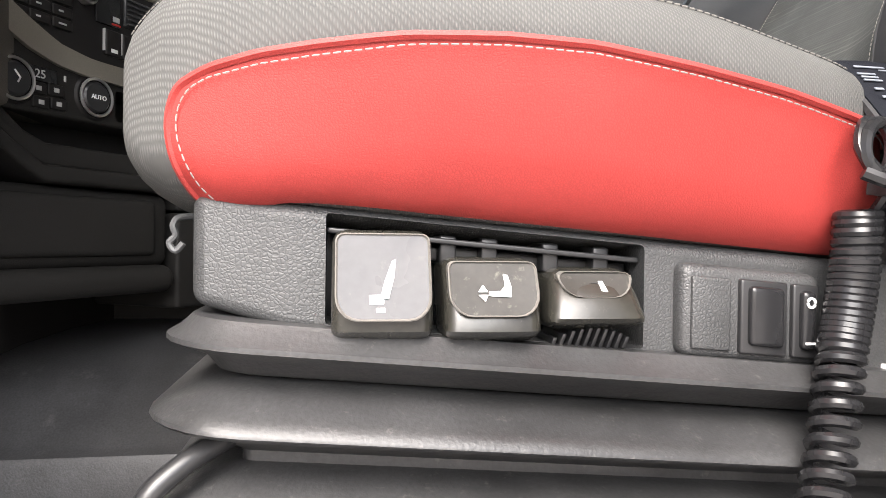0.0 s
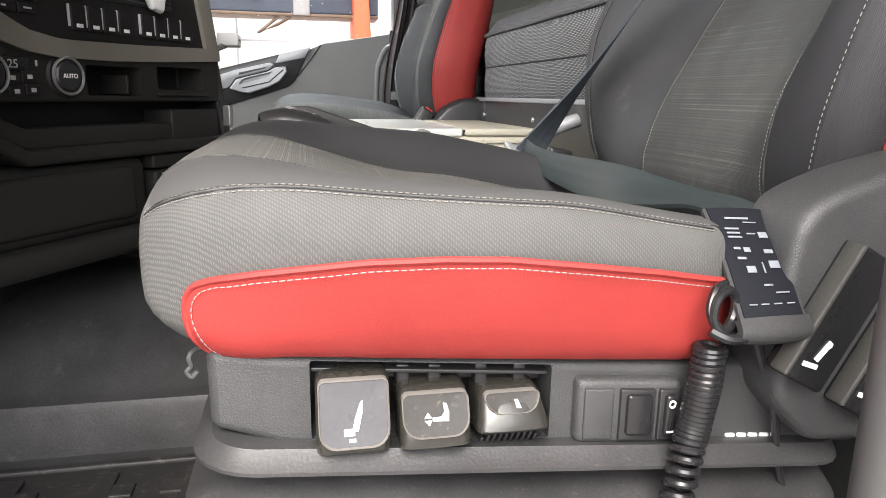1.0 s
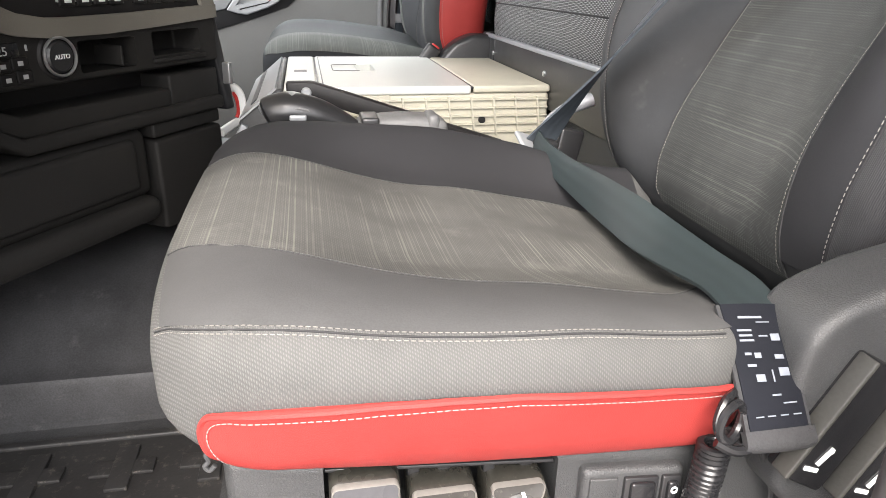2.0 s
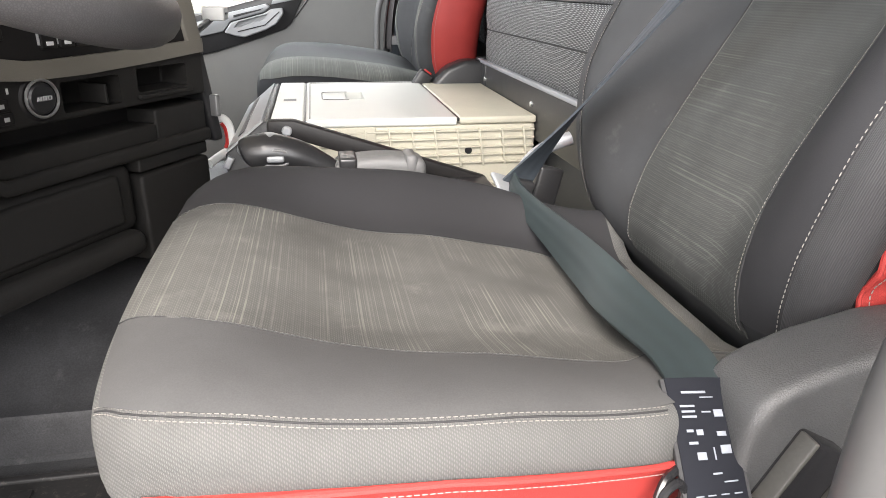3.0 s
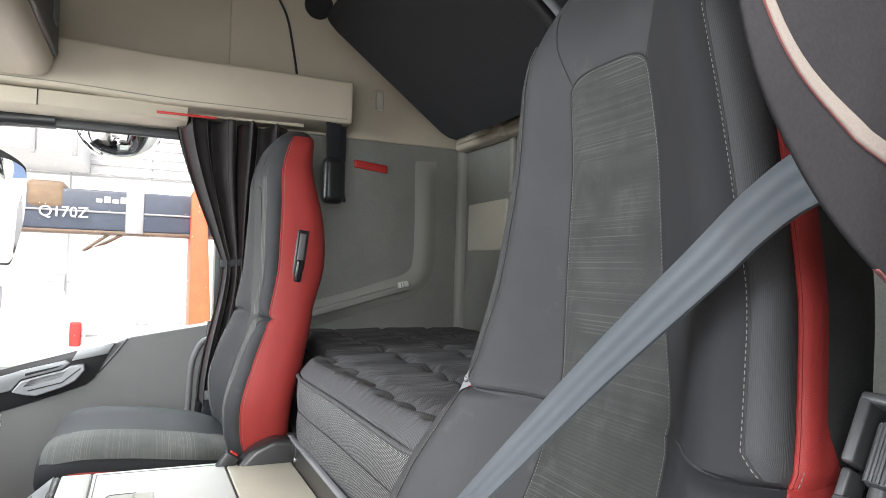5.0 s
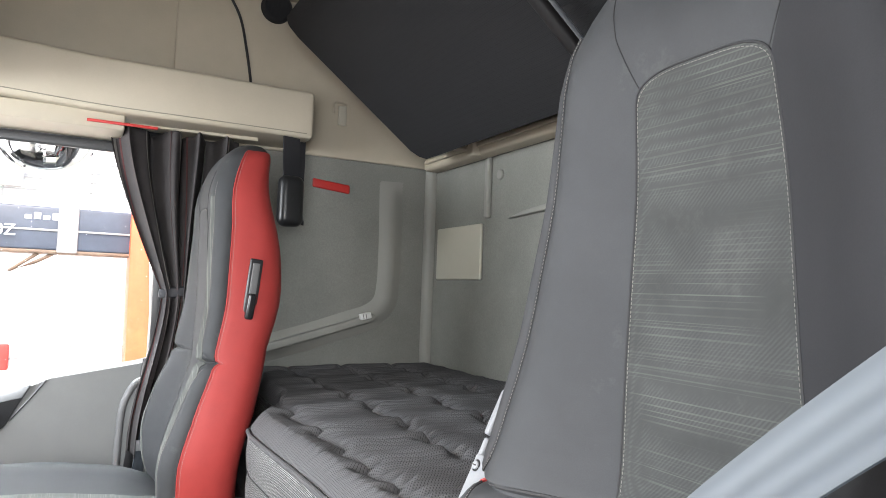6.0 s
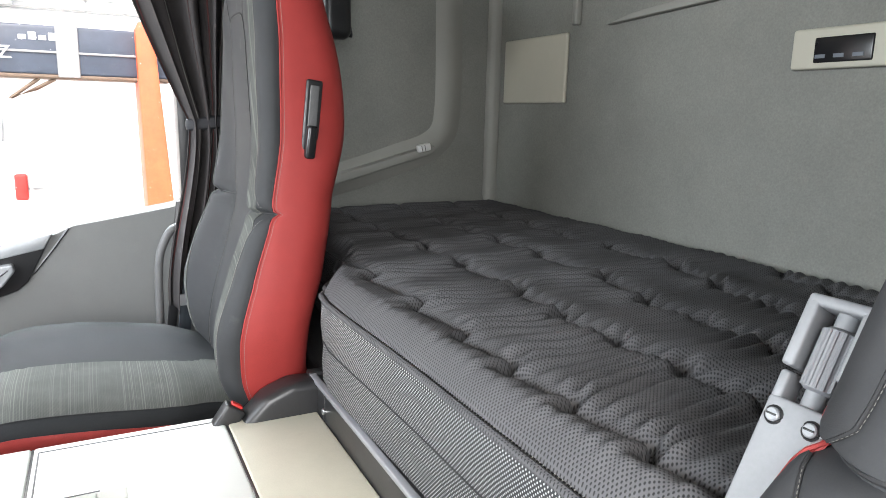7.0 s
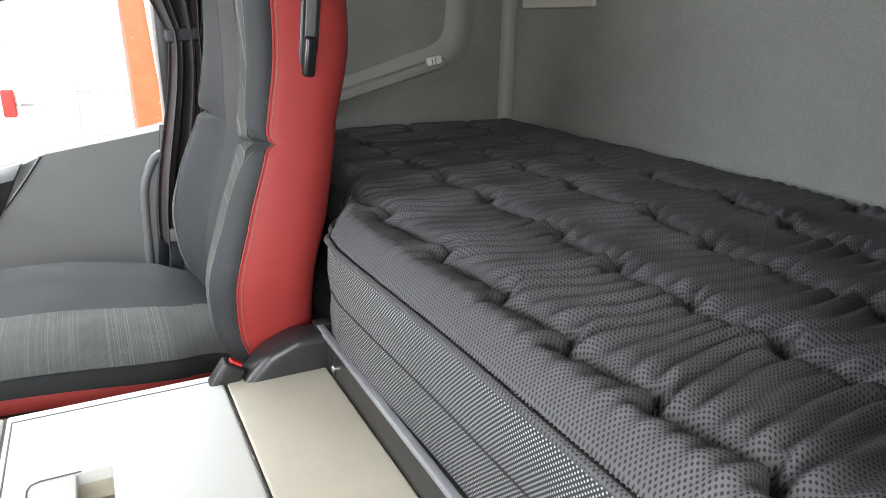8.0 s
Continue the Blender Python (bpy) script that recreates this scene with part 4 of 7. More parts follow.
    for k in range(4):
        for t in tufts:
            y = t + 0.016 * k
            x = seam_at(k, y) - 0.002
            if y < 0.5 or y > 2.25 or x < curve(edge, y) + 0.03 or x > 1.40:
                continue
            at = Vector((x, y, top_at(x, y) + 0.003))
            if knob_ is None:
                knob_ = (part("tuft", moved(rbox(-0.009, 0.009, -0.0055, 0.0055, -0.004, 0.004, 0.0038, k=3), Matrix.Translation(at)), M_SEAM, root, "dark knot standing in for the shade in a tuft's pit"), at)
            else:
                o = new("tuft", knob_[0].data)
                o.parent = root
                o.location = at - knob_[1]
    # side wall: two mesh bands between pipings
    bm = bmesh.new()
    ys = [y for y in np.linspace(y0, y1, 260)]
    prof = [(0.004, 0.604), (-0.004, 0.62), (-0.006, 0.66), (-0.003, 0.692), (-0.0045, 0.70), (-0.008, 0.73), (-0.006, 0.765), (-0.002, 0.776), (0.004, 0.782), (0.02, 0.782)]
    rows = [[bm.verts.new((curve(edge, y) + dx, y, z)) for dx, z in prof] for y in ys]
    for a, b in zip(rows, rows[1:]):
        for i in range(len(prof) - 1):
            bm.faces.new((a[i], b[i], b[i + 1], a[i + 1]))
    # closed behind and below
    part("mattress_side", finish(bm), M_MESHSIDE, root, "grey spacer-mesh border")
    core = rbox(0.76, 1.45, y0 + 0.005, y1 - 0.005, 0.602, 0.775, 0.02)
    part("core", core, M_MATTRESS, root)
    part("piping", tube([(curve(edge, y) - 0.006, y, 0.7795) for y in ys], 0.0055, 8), M_MATTRESS, root)
    part("border_seam", tube([(curve(edge, y) - 0.004, y, 0.695) for y in ys], 0.0018, 6), M_SEAM, root)


mattress()

# ---------------------------------------------------------------- box between the seats
cool = thing("fridge_box", (0.28, 1.25, 0.0), "cream plastic fridge box with ribbed sides and pale lid", "fridge box")
part("body", cut(rbox(0.03, 0.566, 0.986, 1.521, 0.0, 0.538, 0.008), rbox(0.185, 0.2335, 1.222, 1.338, 0.508, 0.60, 0.010)), M_CREAM, cool, "cream ribbed plastic body")
part("lid", cut(rbox(0.10, 0.400, 0.980, 1.525, 0.536, 0.553, 0.005), rbox(0.190, 0.232, 1.225, 1.335, 0.45, 0.60, 0.004)), M_LID, cool, "pale grey hinged lid with a grip pit", edge=30)
part("rear_cover", rbox(0.404, 0.566, 0.980, 1.525, 0.538, 0.553, 0.005), M_CREAM, cool)
part("front_strip", rbox(0.032, 0.097, 0.980, 1.525, 0.538, 0.553, 0.005), M_LID, cool)
part("front_panel", prism([(0.03, 0.55), (0.022, 0.552), (-0.055, 0.49), (-0.06, 0.0), (0.03, 0.0)], 0.98, 1.525, "y", 0.004), M_PLASTIC, cool, "dark grey front panel")

# ---------------------------------------------------------------- far door
door = tagged(thing("door_1", (0.0, Y_FAR, 0.0), "grey plastic passenger door lining with silver handle", "door"), kind="structure")
bm = prism([(X_FRONT, 0.0), (0.46, 0.0), (0.46, 0.862), (0.40, 0.845), (0.16, 0.805), (0.08, 0.77), (-0.2, 0.70), (X_FRONT, 0.66)], Y_FAR - 0.06, Y_FAR + 0.05, "y", 0.006)
part("door_lining", bm, M_DOOR, door)
part("window_frame", rbox(X_FRONT, 0.46, Y_FAR - 0.04, Y_FAR + 0.05, 1.54, 1.60, 0.006), M_SMOOTH, door)
part("window_post", rbox(0.43, 0.47, Y_FAR - 0.045, Y_FAR + 0.05, 0.84, 1.56, 0.006), M_SMOOTH, door)
solo("wall_far_top", rbox(X_FRONT, 0.46, Y_FAR, Y_FAR + 0.05, 1.60, Z_ROOF, 0.004), M_BEIGE, "beige lining above the passenger window", "wall", kind="structure")


# ---------------------------------------------------------------- driver's seat: levers, switches, covers
def lever(name, x0, x1, z0, z1, y_out, label, glyph, pad_mat=None, flare=0.0, low=0.0):
    """A flap lever: a dished pad with a pale rim and a seat symbol above a rounded front band.
    flare widens it towards its foot, low is the share of its height below the pad."""
    w, h = x1 - x0, z1 - z0
    cx = (x0 + x1) / 2

    def shape(x, y, z):
        # the pad slopes outward, the foot is drawn in and rounded
        f = (z1 - z) / h
        bulge = 0.010 * low * math.sin(math.pi * min(1.0, f)) * (1 - ((x - cx) / w * 1.6) ** 2)
        return (cx + (x - cx) * (1 - flare + 1.6 * flare * f), y - 0.020 * f + 0.012 * smooth(0.80, 1.0, f) - bulge, z)

    body = part(name, rbox(x0, x1, y_out, 0.045, z0, z1, 0.007, (4, 3, 6), 4, warp=shape), M_LEVER, driver_seat, label)
    hw, hh = w / 2 * (1 - flare) - 0.0015, h * (1 - low) / 2 - 0.0015
    cz = z1 - 0.0015 - hh
    poly = []
    for sx_, sz_, a0, r in ((1, 1, 0, 0.004), (-1, 1, 90, 0.004), (-1, -1, 180, 0.011), (1, -1, 270, 0.011)):
        for k in range(6):
            a = radians(a0 + 18 * k)
            poly.append((cx + sx_ * (hw - r) + r * math.cos(a), cz + sz_ * (hh - r) + r * math.sin(a)))
    fy = lambda z: y_out - 0.020 * (z1 - z) / h - (0.0035 if low else 0.0)
    bm = bmesh.new()
    n = len(poly)
    rows = [[bm.verts.new((cx + (x - cx) * k, fy(cz + (z - cz) * k) + d, cz + (z - cz) * k)) for x, z in poly] for k, d in ((1.0, 0.004), (1.0, -0.0012), (0.975, -0.0018), (0.945, -0.0006))]
    for a, b in zip(rows, rows[1:]):
        for i in range(n):
            bm.faces.new((a[i], a[(i + 1) % n], b[(i + 1) % n], b[i]))
    # the rim's pale colour stands in for the highlight round the pad
    part("rim", finish(bm), M_RIMPL, body, "pale rim with its highlight put into the colour")
    dish = lambda k: -0.0006 + 0.0007 * (1 - k * k)
    bm = bmesh.new()
    rows = [[bm.verts.new((cx + (x - cx) * k * 0.95, fy(cz + (z - cz) * k * 0.95) + dish(k), cz + (z - cz) * k * 0.95)) for x, z in poly] for k in (1.0, 0.85, 0.65, 0.4, 0.15)]
    for a, b in zip(rows, rows[1:]):
        for i in range(n):
            bm.faces.new((a[i], a[(i + 1) % n], b[(i + 1) % n], b[i]))
    bm.faces.new(rows[-1])
    part("pad", finish(bm), pad_mat or M_PAD, body, "dusty glossy pad")
    # seat symbol: backrest, seat and arrowheads
    marks = []
    for pts in glyph:
        bm = bmesh.new()
        vs = [bm.verts.new((cx + px * hw, fy(cz + pz * hh) - 0.0008, cz + pz * hh)) for px, pz in pts]
        bm.faces.new(vs)
        marks.append(bm)
    part("symbol", join(*marks), M_WHITE, body, "white seat symbol")
    return body


M_LEVER = mat("dusty_dark_plastic", (0.026, 0.025, 0.021), 0.27, grain=0.3, scale=260, bump=0.06, blotch=0.25, stains=((0.13, 0.12, 0.10), 220.0, 0.62, 0.4))
M_RIMPL = mat("rim_highlight_grey", (0.15, 0.143, 0.13), 0.45, scale=300, grain=0.2)
M_EDGE = mat("dull_pale_edge", (0.045, 0.044, 0.040), 0.6, scale=300, grain=0.3)
M_PAD = mat("dusty_gloss_pad", (0.030, 0.028, 0.025), 0.36, spec=0.22, grain=0.3, scale=250, bump=0.05, blotch=0.2, stains=((0.2, 0.19, 0.16), 160.0, 0.58, 0.3))
# paler base than M_PAD imitates the sky mirrored in the first pad
M_PAD_PALE = mat("sky_sheen_pad", (0.060, 0.060, 0.064), 0.28, spec=0.20, grain=0.15, scale=250, bump=0.05, blotch=0.15, stains=((0.12, 0.115, 0.105), 160.0, 0.60, 0.3))
G_BACK = [(0.18, 0.35), (0.26, 0.40), (0.22, 0.0), (0.10, -0.50), (-0.08, -0.50), (0.02, -0.10)]
lever("lever", 0.0755, 0.1235, 0.389, 0.4435, 0.004, "black flap lever with a dusty pad, coloured pale for the sky's reflection",
      [G_BACK, [(-0.30, -0.42), (0.0, -0.40), (0.0, -0.62), (-0.30, -0.62)], [(-0.16, -0.80), (0.02, -0.80), (0.02, -0.70), (-0.16, -0.70)]], M_PAD_PALE, low=0.20)
lever("lever", 0.129, 0.1765, 0.389, 0.4305, 0.004, "black flap lever with a seat-height symbol",
      [[(0.22, 0.52), (0.32, 0.50), (0.38, 0.10), (0.36, -0.30), (-0.12, -0.26), (-0.12, -0.10), (0.14, -0.08), (0.24, 0.12)], [(-0.36, -0.12), (-0.14, -0.12), (-0.25, 0.14)], [(-0.36, -0.22), (-0.14, -0.22), (-0.22, -0.46)]], low=0.30)
lever("lever", 0.182, 0.231, 0.3945, 0.4255, 0.008, "black flap lever with a backrest symbol",
      [[(0.06, 0.25), (0.18, 0.28), (0.28, -0.55), (0.12, -0.55)]], flare=0.14, low=0.50)
ribs = []
for i in range(10):
    u = -0.9 + 0.2 * i
    ribs.append(rbox(0.2055 + 0.0215 * u, 0.2078 + 0.0215 * u, 0.006, 0.04, 0.384, 0.3955 - 0.006 * u * u, 0.0008, k=1, warp=lambda x, y, z: (x + 0.25 * (z - 0.39), y - 0.004 + 0.3 * (0.396 - z), z)))
part("lever_grille", join(*ribs), M_SMOOTH, driver_seat)
for xa in (0.13, 0.152, 0.185, 0.213):
    part("hinge", rbox(xa, xa + 0.009, 0.02, 0.05, 0.428, 0.4435, 0.0015, warp=lambda x, y, z: (x, y, z - 0.06 * (x - 0.1))), M_SMOOTH, driver_seat)
part("hinge_bar", rbox(0.075, 0.236, 0.03, 0.05, 0.437, 0.446, 0.002, (6, 1, 1), warp=tilt_z), M_SMOOTH, driver_seat)

box_ = part("switch_housing", rbox(0.254, 0.335, 0.001, 0.02, 0.400, 0.4495, 0.006, (6, 1, 1), 4, warp=tilt_z), M_PLASTIC, driver_seat, "grained black switch housing")
part("blank_plate", rbox(0.259, 0.281, -0.0008, 0.004, 0.405, 0.443, 0.0015, warp=tilt_z), M_PLASTIC, box_)
sw = part("switch", rbox(0.2855, 0.3125, -0.002, 0.004, 0.4045, 0.4435, 0.0015, warp=tilt_z), M_SMOOTH, box_, "glossy black rocker switch")
part("rocker", rbox(0.2895, 0.3095, -0.0052, 0.002, 0.409, 0.4405, 0.003, warp=tilt_z), M_GLOSS, sw)
sw = part("switch", rbox(0.3155, 0.331, -0.002, 0.004, 0.4045, 0.4435, 0.0015, warp=tilt_z), M_SMOOTH, box_, "narrow black on-off switch")
part("rocker", rbox(0.319, 0.3275, -0.0055, 0.002, 0.409, 0.4405, 0.003, warp=tilt_z), M_GLOSS, sw)
ringm = tube([(0.3232 + 0.0022 * math.cos(a), -0.0058, 0.4085 + 0.0024 * math.sin(a)) for a in np.linspace(0, 2 * math.pi, 17)[:-1]], 0.0007, 6, True)
part("mark", ringm, M_WHITE, sw)
part("mark", rbox(0.3205, 0.3262, -0.006, -0.0045, 0.3865, 0.3878, 0.0003, k=1), M_WHITE, sw)
# maker's name as plain bars
for i in range(5):
    part("name_bar", rbox(0.379 + 0.0098 * i, 0.3868 + 0.0098 * i, 0.0085, 0.012, 0.396, 0.4037, 0.0008, k=1, warp=tilt_z), M_WHITE, driver_seat)

# recliner cover with two flap levers behind the cushion
cover = part("recliner_cover", prism([(0.388, 0.415), (0.384, 0.50), (0.388, 0.535), (0.40, 0.553), (0.418, 0.562), (0.448, 0.573), (0.50, 0.585), (0.56, 0.588), (0.62, 0.575), (0.63, 0.5), (0.60, 0.40), (0.5, 0.375), (0.42, 0.38)], -0.028, 0.035, "y", 0.012, 4), M_PLASTIC, driver_seat, "grained dark plastic recliner cover")
for x, z, w in ((0.417, 0.478, 0.036), (0.464, 0.452, 0.036)):
    lm = pose(x, -0.034, z, 0, 29, 0)
    fl = part("recliner_lever", moved(rbox(-w / 2, w / 2, -0.010, 0.012, -0.05, 0.05, 0.004, k=3), lm), M_GLOSS, cover, "glossy black flap lever")
    part("pale_edge", moved(rbox(-w / 2 - 0.001, -w / 2 + 0.003, -0.0115, 0.004, -0.049, 0.049, 0.0015, k=2), lm), M_EDGE, fl, "dull paler left edge")
    b1 = moved(rbox(-0.002, 0.002, -0.0006, 0.0006, -0.008, 0.008, 0.0004, k=1), pose(x - 0.012, -0.0447, z - 0.020, 0, 40, 0))
    b2 = moved(rbox(-0.006, 0.006, -0.0006, 0.0006, -0.0018, 0.0018, 0.0004, k=1), pose(x - 0.021, -0.0447, z - 0.029, 0, 20, 0))
    b3 = moved(rbox(-0.004, 0.004, -0.0006, 0.0006, -0.0013, 0.0013, 0.0004, k=1), pose(x - 0.010, -0.0449, z - 0.018, 0, -30, 0))
    part("symbol", join(b1, b2, b3), M_WHITE, fl, "white seat symbol")


def strut(parent, x, y, z, lean, low, top, paint):
    """The grey arm bracket beside the backrest, facing forward, with its fluted hinge barrel."""
    m = Matrix.Translation((x, y, z)) @ Matrix.Rotation(radians(lean), 4, "Y") @ Matrix.Rotation(radians(-90), 4, "Z")
    arm = part("arm_bracket", moved(rbox(-0.0245, 0.0245, -0.012, -0.003, low, 0.092, 0.003, (1, 1, 3), 4), m), paint, parent, "grey metal arm bracket")
    for dx in (-0.0145, 0.0145):
        screw = part("screw", moved(disc(0, 0.0052, 0.004, 14, 0.001), m @ pose(dx, -0.0115, 0.078, 90, 0, 0)), M_STEEL, arm)
        part("screw_recess", moved(tube([(dx + 0.0062 * math.cos(a), -0.0122, 0.078 + 0.0062 * math.sin(a)) for a in np.linspace(0, 2 * math.pi, 17)[:-1]], 0.0011, 6, True), m), M_SMOOTH, arm)
        part("screw_slot", moved(rbox(dx - 0.0038, dx + 0.0038, -0.0165, -0.0145, 0.0772, 0.0788, 0.0003, k=1), m), M_SMOOTH, screw)
    for dx in (-0.0205, 0.0205):
        part("fork", moved(rbox(dx - 0.004, dx + 0.004, -0.011, 0.011, 0.085, 0.112, 0.003, k=4), m), paint, arm)
        part("fork", moved(rbox(dx - 0.005, dx + 0.005, -0.014, 0.013, 0.115, top - 0.004, 0.003, k=4), m), paint, arm)
    part("fork_top", moved(rbox(-0.0255, 0.0255, -0.014, 0.013, top - 0.009, top, 0.0035, k=4), m), paint, arm)
    barrel = part("hinge_barrel", moved(tube([(0.001, 0, 0.104), (0.001, 0, 0.106), (0.001, 0, 0.150), (0.001, 0, 0.152)], [0.009, 0.0115, 0.0115, 0.009], 16), m), paint, arm)
    for k in range(14):
        a = 2 * math.pi * k / 14
        part("flute", moved(tube([(0.001 + 0.0115 * math.cos(a), 0.0115 * math.sin(a), 0.1065), (0.001 + 0.0115 * math.cos(a), 0.0115 * math.sin(a), 0.1495)], 0.0016, 6), m), paint, barrel)
    part("pin", moved(tube([(0.001, 0, 0.085), (0.001, 0, top - 0.004)], 0.0075, 12), m), paint, arm)


# one metal on both; the inner copy's colour is paler for the light there
strut(driver_seat, 0.6196, -0.009, 0.8266, 26, -0.215, 0.170, M_ARM)
strut(driver_seat, 0.6196, 0.583, 0.8296, 26, -0.20, 0.172, M_STRUT)
part("bracket_pin", moved(disc(0, 0.009, 0.012, 16, 0.002), pose(0.535, -0.026, 0.694, 90, 0, 0)), M_SMOOTH, driver_seat, "black pivot pin")

# floor loop beside the bellows
solo("release_bar", tube(spline([(0.03, 0.012, 0.345), (0.008, -0.004, 0.334), (-0.006, -0.012, 0.318), (-0.012, -0.012, 0.28), (-0.012, -0.012, 0.15), (-0.012, -0.012, 0.0)], 8), 0.0055, 10), M_SMOOTH, "bent black steel release bar beside the seat bellows", "release bar")
hk = thing("coat_hook", (-0.03, 0.06, 0.43), "small bent steel hook under the seat cushion", "hook")
part("hook", tube(spline([(0.03, 0.07, 0.45), (0.0, 0.05, 0.45), (-0.006, 0.045, 0.446), (-0.005, 0.045, 0.440), (-0.008, 0.045, 0.436), (-0.005, 0.045, 0.432), (-0.001, 0.045, 0.436)], 6), 0.0018, 8), M_ARM, hk)

# ---------------------------------------------------------------- coiled hose and belts
hose = thing("coiled_hose", (0.31, -0.065, 0.32), "glossy black coiled air hose hanging beside the seat", "coiled hose")
pts = []
axis_ = spline([(0.341, -0.016, 0.455), (0.340, -0.015, 0.428), (0.336, -0.016, 0.405), (0.330, -0.019, 0.383), (0.314, -0.032, 0.338), (0.290, -0.052, 0.293), (0.268, -0.068, 0.255), (0.25, -0.075, 0.22)], 40)
turns = 42
N = turns * 16
for i in range(N + 1):
    w = i / N * (len(axis_) - 1)
    k = min(int(w), len(axis_) - 2)
    p = axis_[k].lerp(axis_[k + 1], w - k)
    a = 2 * math.pi * turns * i / N
    lean = (axis_[min(k + 3, len(axis_) - 1)] - axis_[max(k - 3, 0)]).normalized()
    e1 = lean.cross(Vector((0, 1, 0))).normalized()
    e2 = lean.cross(e1)
    pts.append(p + e1 * (math.cos(a) * 0.0092) + e2 * (math.sin(a) * 0.0092))
part("coil", tube(pts, 0.0030, 8), M_GLOSS, hose, "glossy black coil")
loop = spline([(0.350, -0.016, 0.456), (0.352, -0.022, 0.466), (0.346, -0.030, 0.474), (0.334, -0.036, 0.473), (0.327, -0.036, 0.482), (0.330, -0.034, 0.494), (0.340, -0.031, 0.499), (0.347, -0.029, 0.490), (0.344, -0.031, 0.478), (0.333, -0.037, 0.474), (0.326, -0.034, 0.486), (0.333, -0.028, 0.499), (0.345, -0.020, 0.50), (0.358, -0.008, 0.50)], 8)
part("loop", tube(loop, 0.0032, 8), M_GLOSS, hose)
part("knot", tube(spline([(0.326, -0.036, 0.474), (0.338, -0.041, 0.469), (0.352, -0.040, 0.471), (0.362, -0.034, 0.478)], 6), 0.0036, 8), M_GLOSS, hose)
part("thin_lead", tube(spline([(0.365, -0.02, 0.48), (0.385, -0.012, 0.44), (0.405, -0.006, 0.40), (0.42, 0.0, 0.35), (0.44, 0.0, 0.29), (0.46, 0.0, 0.22)], 8), 0.003, 8), M_SMOOTH, hose)


def strap(path, widths, normal, w, th=0.0014, bm=None, ws=None):
    """A webbing strap along path; widths gives its across direction at each point."""
    bm = bm or bmesh.new()
    P = spline(path, 10)
    A = spline(widths, 10)
    ws = spline([(v, 0, 0) for v in ws], 10) if ws else [Vector((w, 0, 0))] * len(P)
    rows = []
    uv = bm.loops.layers.uv.new("cloth")
    for i, p in enumerate(P):
        t = (P[min(i + 1, len(P) - 1)] - P[max(i - 1, 0)]).normalized()
        a = (A[i] - t * A[i].dot(t)).normalized()
        n = t.cross(a).normalized()
        row = []
        for k in range(9):
            f = k / 4 - 1
            row.append(p + a * (ws[i].x / 2) * f + n * th * (0.5 * (1 - f * f)))
        rows.append(([bm.verts.new(q + n * th) for q in row], [bm.verts.new(q - n * th) for q in row]))
    for (a1, b1), (a2, b2) in zip(rows, rows[1:]):
        for k in range(8):
            bm.faces.new((a1[k], a1[k + 1], a2[k + 1], a2[k]))
            bm.faces.new((b1[k], b2[k], b2[k + 1], b1[k + 1]))
        bm.faces.new((a1[0], a2[0], b2[0], b1[0]))
        bm.faces.new((a1[8], b1[8], b2[8], a2[8]))
    place = {v: k for a, b in rows for row in (a, b) for k, v in enumerate(row)}
    for f in bm.faces:
        for lp in f.loops:
            lp[uv].uv = (place[lp.vert] * w / 8, lp.vert.co.z)
    return finish(bm)


belt = thing("seat_belt", (0.45, 0.3, 0.5), "grey webbing seat belt fastened across the driver's seat", "seat belt")
part("shoulder_strap", strap([(0.67, -0.16, 1.185), (0.622, -0.07, 1.162), (0.608, 0.0, 1.138), (0.611, 0.05, 1.113), (0.612, 0.10, 1.076), (0.583, 0.20, 0.98), (0.536, 0.30, 0.862), (0.490, 0.40, 0.744), (0.455, 0.475, 0.655), (0.422, 0.515, 0.59), (0.394, 0.54, 0.538)],
                             [(0.3, 0.1, 0.95), (0.25, 0.15, 0.95), (0.2, 0.3, 0.9), (0.15, 0.45, 0.8), (0.12, 0.6, 0.6), (0.2, 0.65, 0.48), (0.3, 0.66, 0.42), (0.42, 0.7, 0.25), (0.5, 0.82, 0.0), (0.75, 0.6, -0.1), (0.95, 0.2, -0.2)], None, 0.047), M_BELT, belt, "grey woven shoulder strap")
part("lap_strap", strap([(0.383, 0.520, 0.548), (0.380, 0.475, 0.541), (0.384, 0.42, 0.534), (0.388, 0.36, 0.531), (0.389, 0.30, 0.531), (0.388, 0.24, 0.532), (0.386, 0.18, 0.533), (0.385, 0.12, 0.536), (0.383, 0.06, 0.541), (0.377, 0.02, 0.540)],
                        [(0.2, 0.1, 1.0), (0.25, 0.1, 1.0), (0.3, 0.1, 0.9), (0.35, 0.1, 0.9), (0.45, 0.1, 0.8), (0.6, 0.1, 0.7), (0.8, 0.1, 0.5), (0.95, 0.0, 0.28), (1, 0, 0.1), (1, 0, 0)], None, 0.047,
                        ws=[0.026, 0.028, 0.034, 0.040, 0.044, 0.046, 0.047, 0.047, 0.046, 0.045]), M_BELT_SHADE, belt, "grey woven lap strap")
TAG_PATH = [(0.373, 0.022, 0.541), (0.371, 0.003, 0.526), (0.369, -0.018, 0.506), (0.3685, -0.040, 0.478)]
part("folded_end", strap(TAG_PATH, [(1, -0.04, 0.0)] * 4, None, 0.0475, 0.0016), M_FRAY, belt, "grey folded webbing end")
tag = part("label", strap(TAG_PATH, [(1, -0.04, 0.0)] * 4, None, 0.042, 0.0026), M_TAG, belt, "dark belt label with pale print")
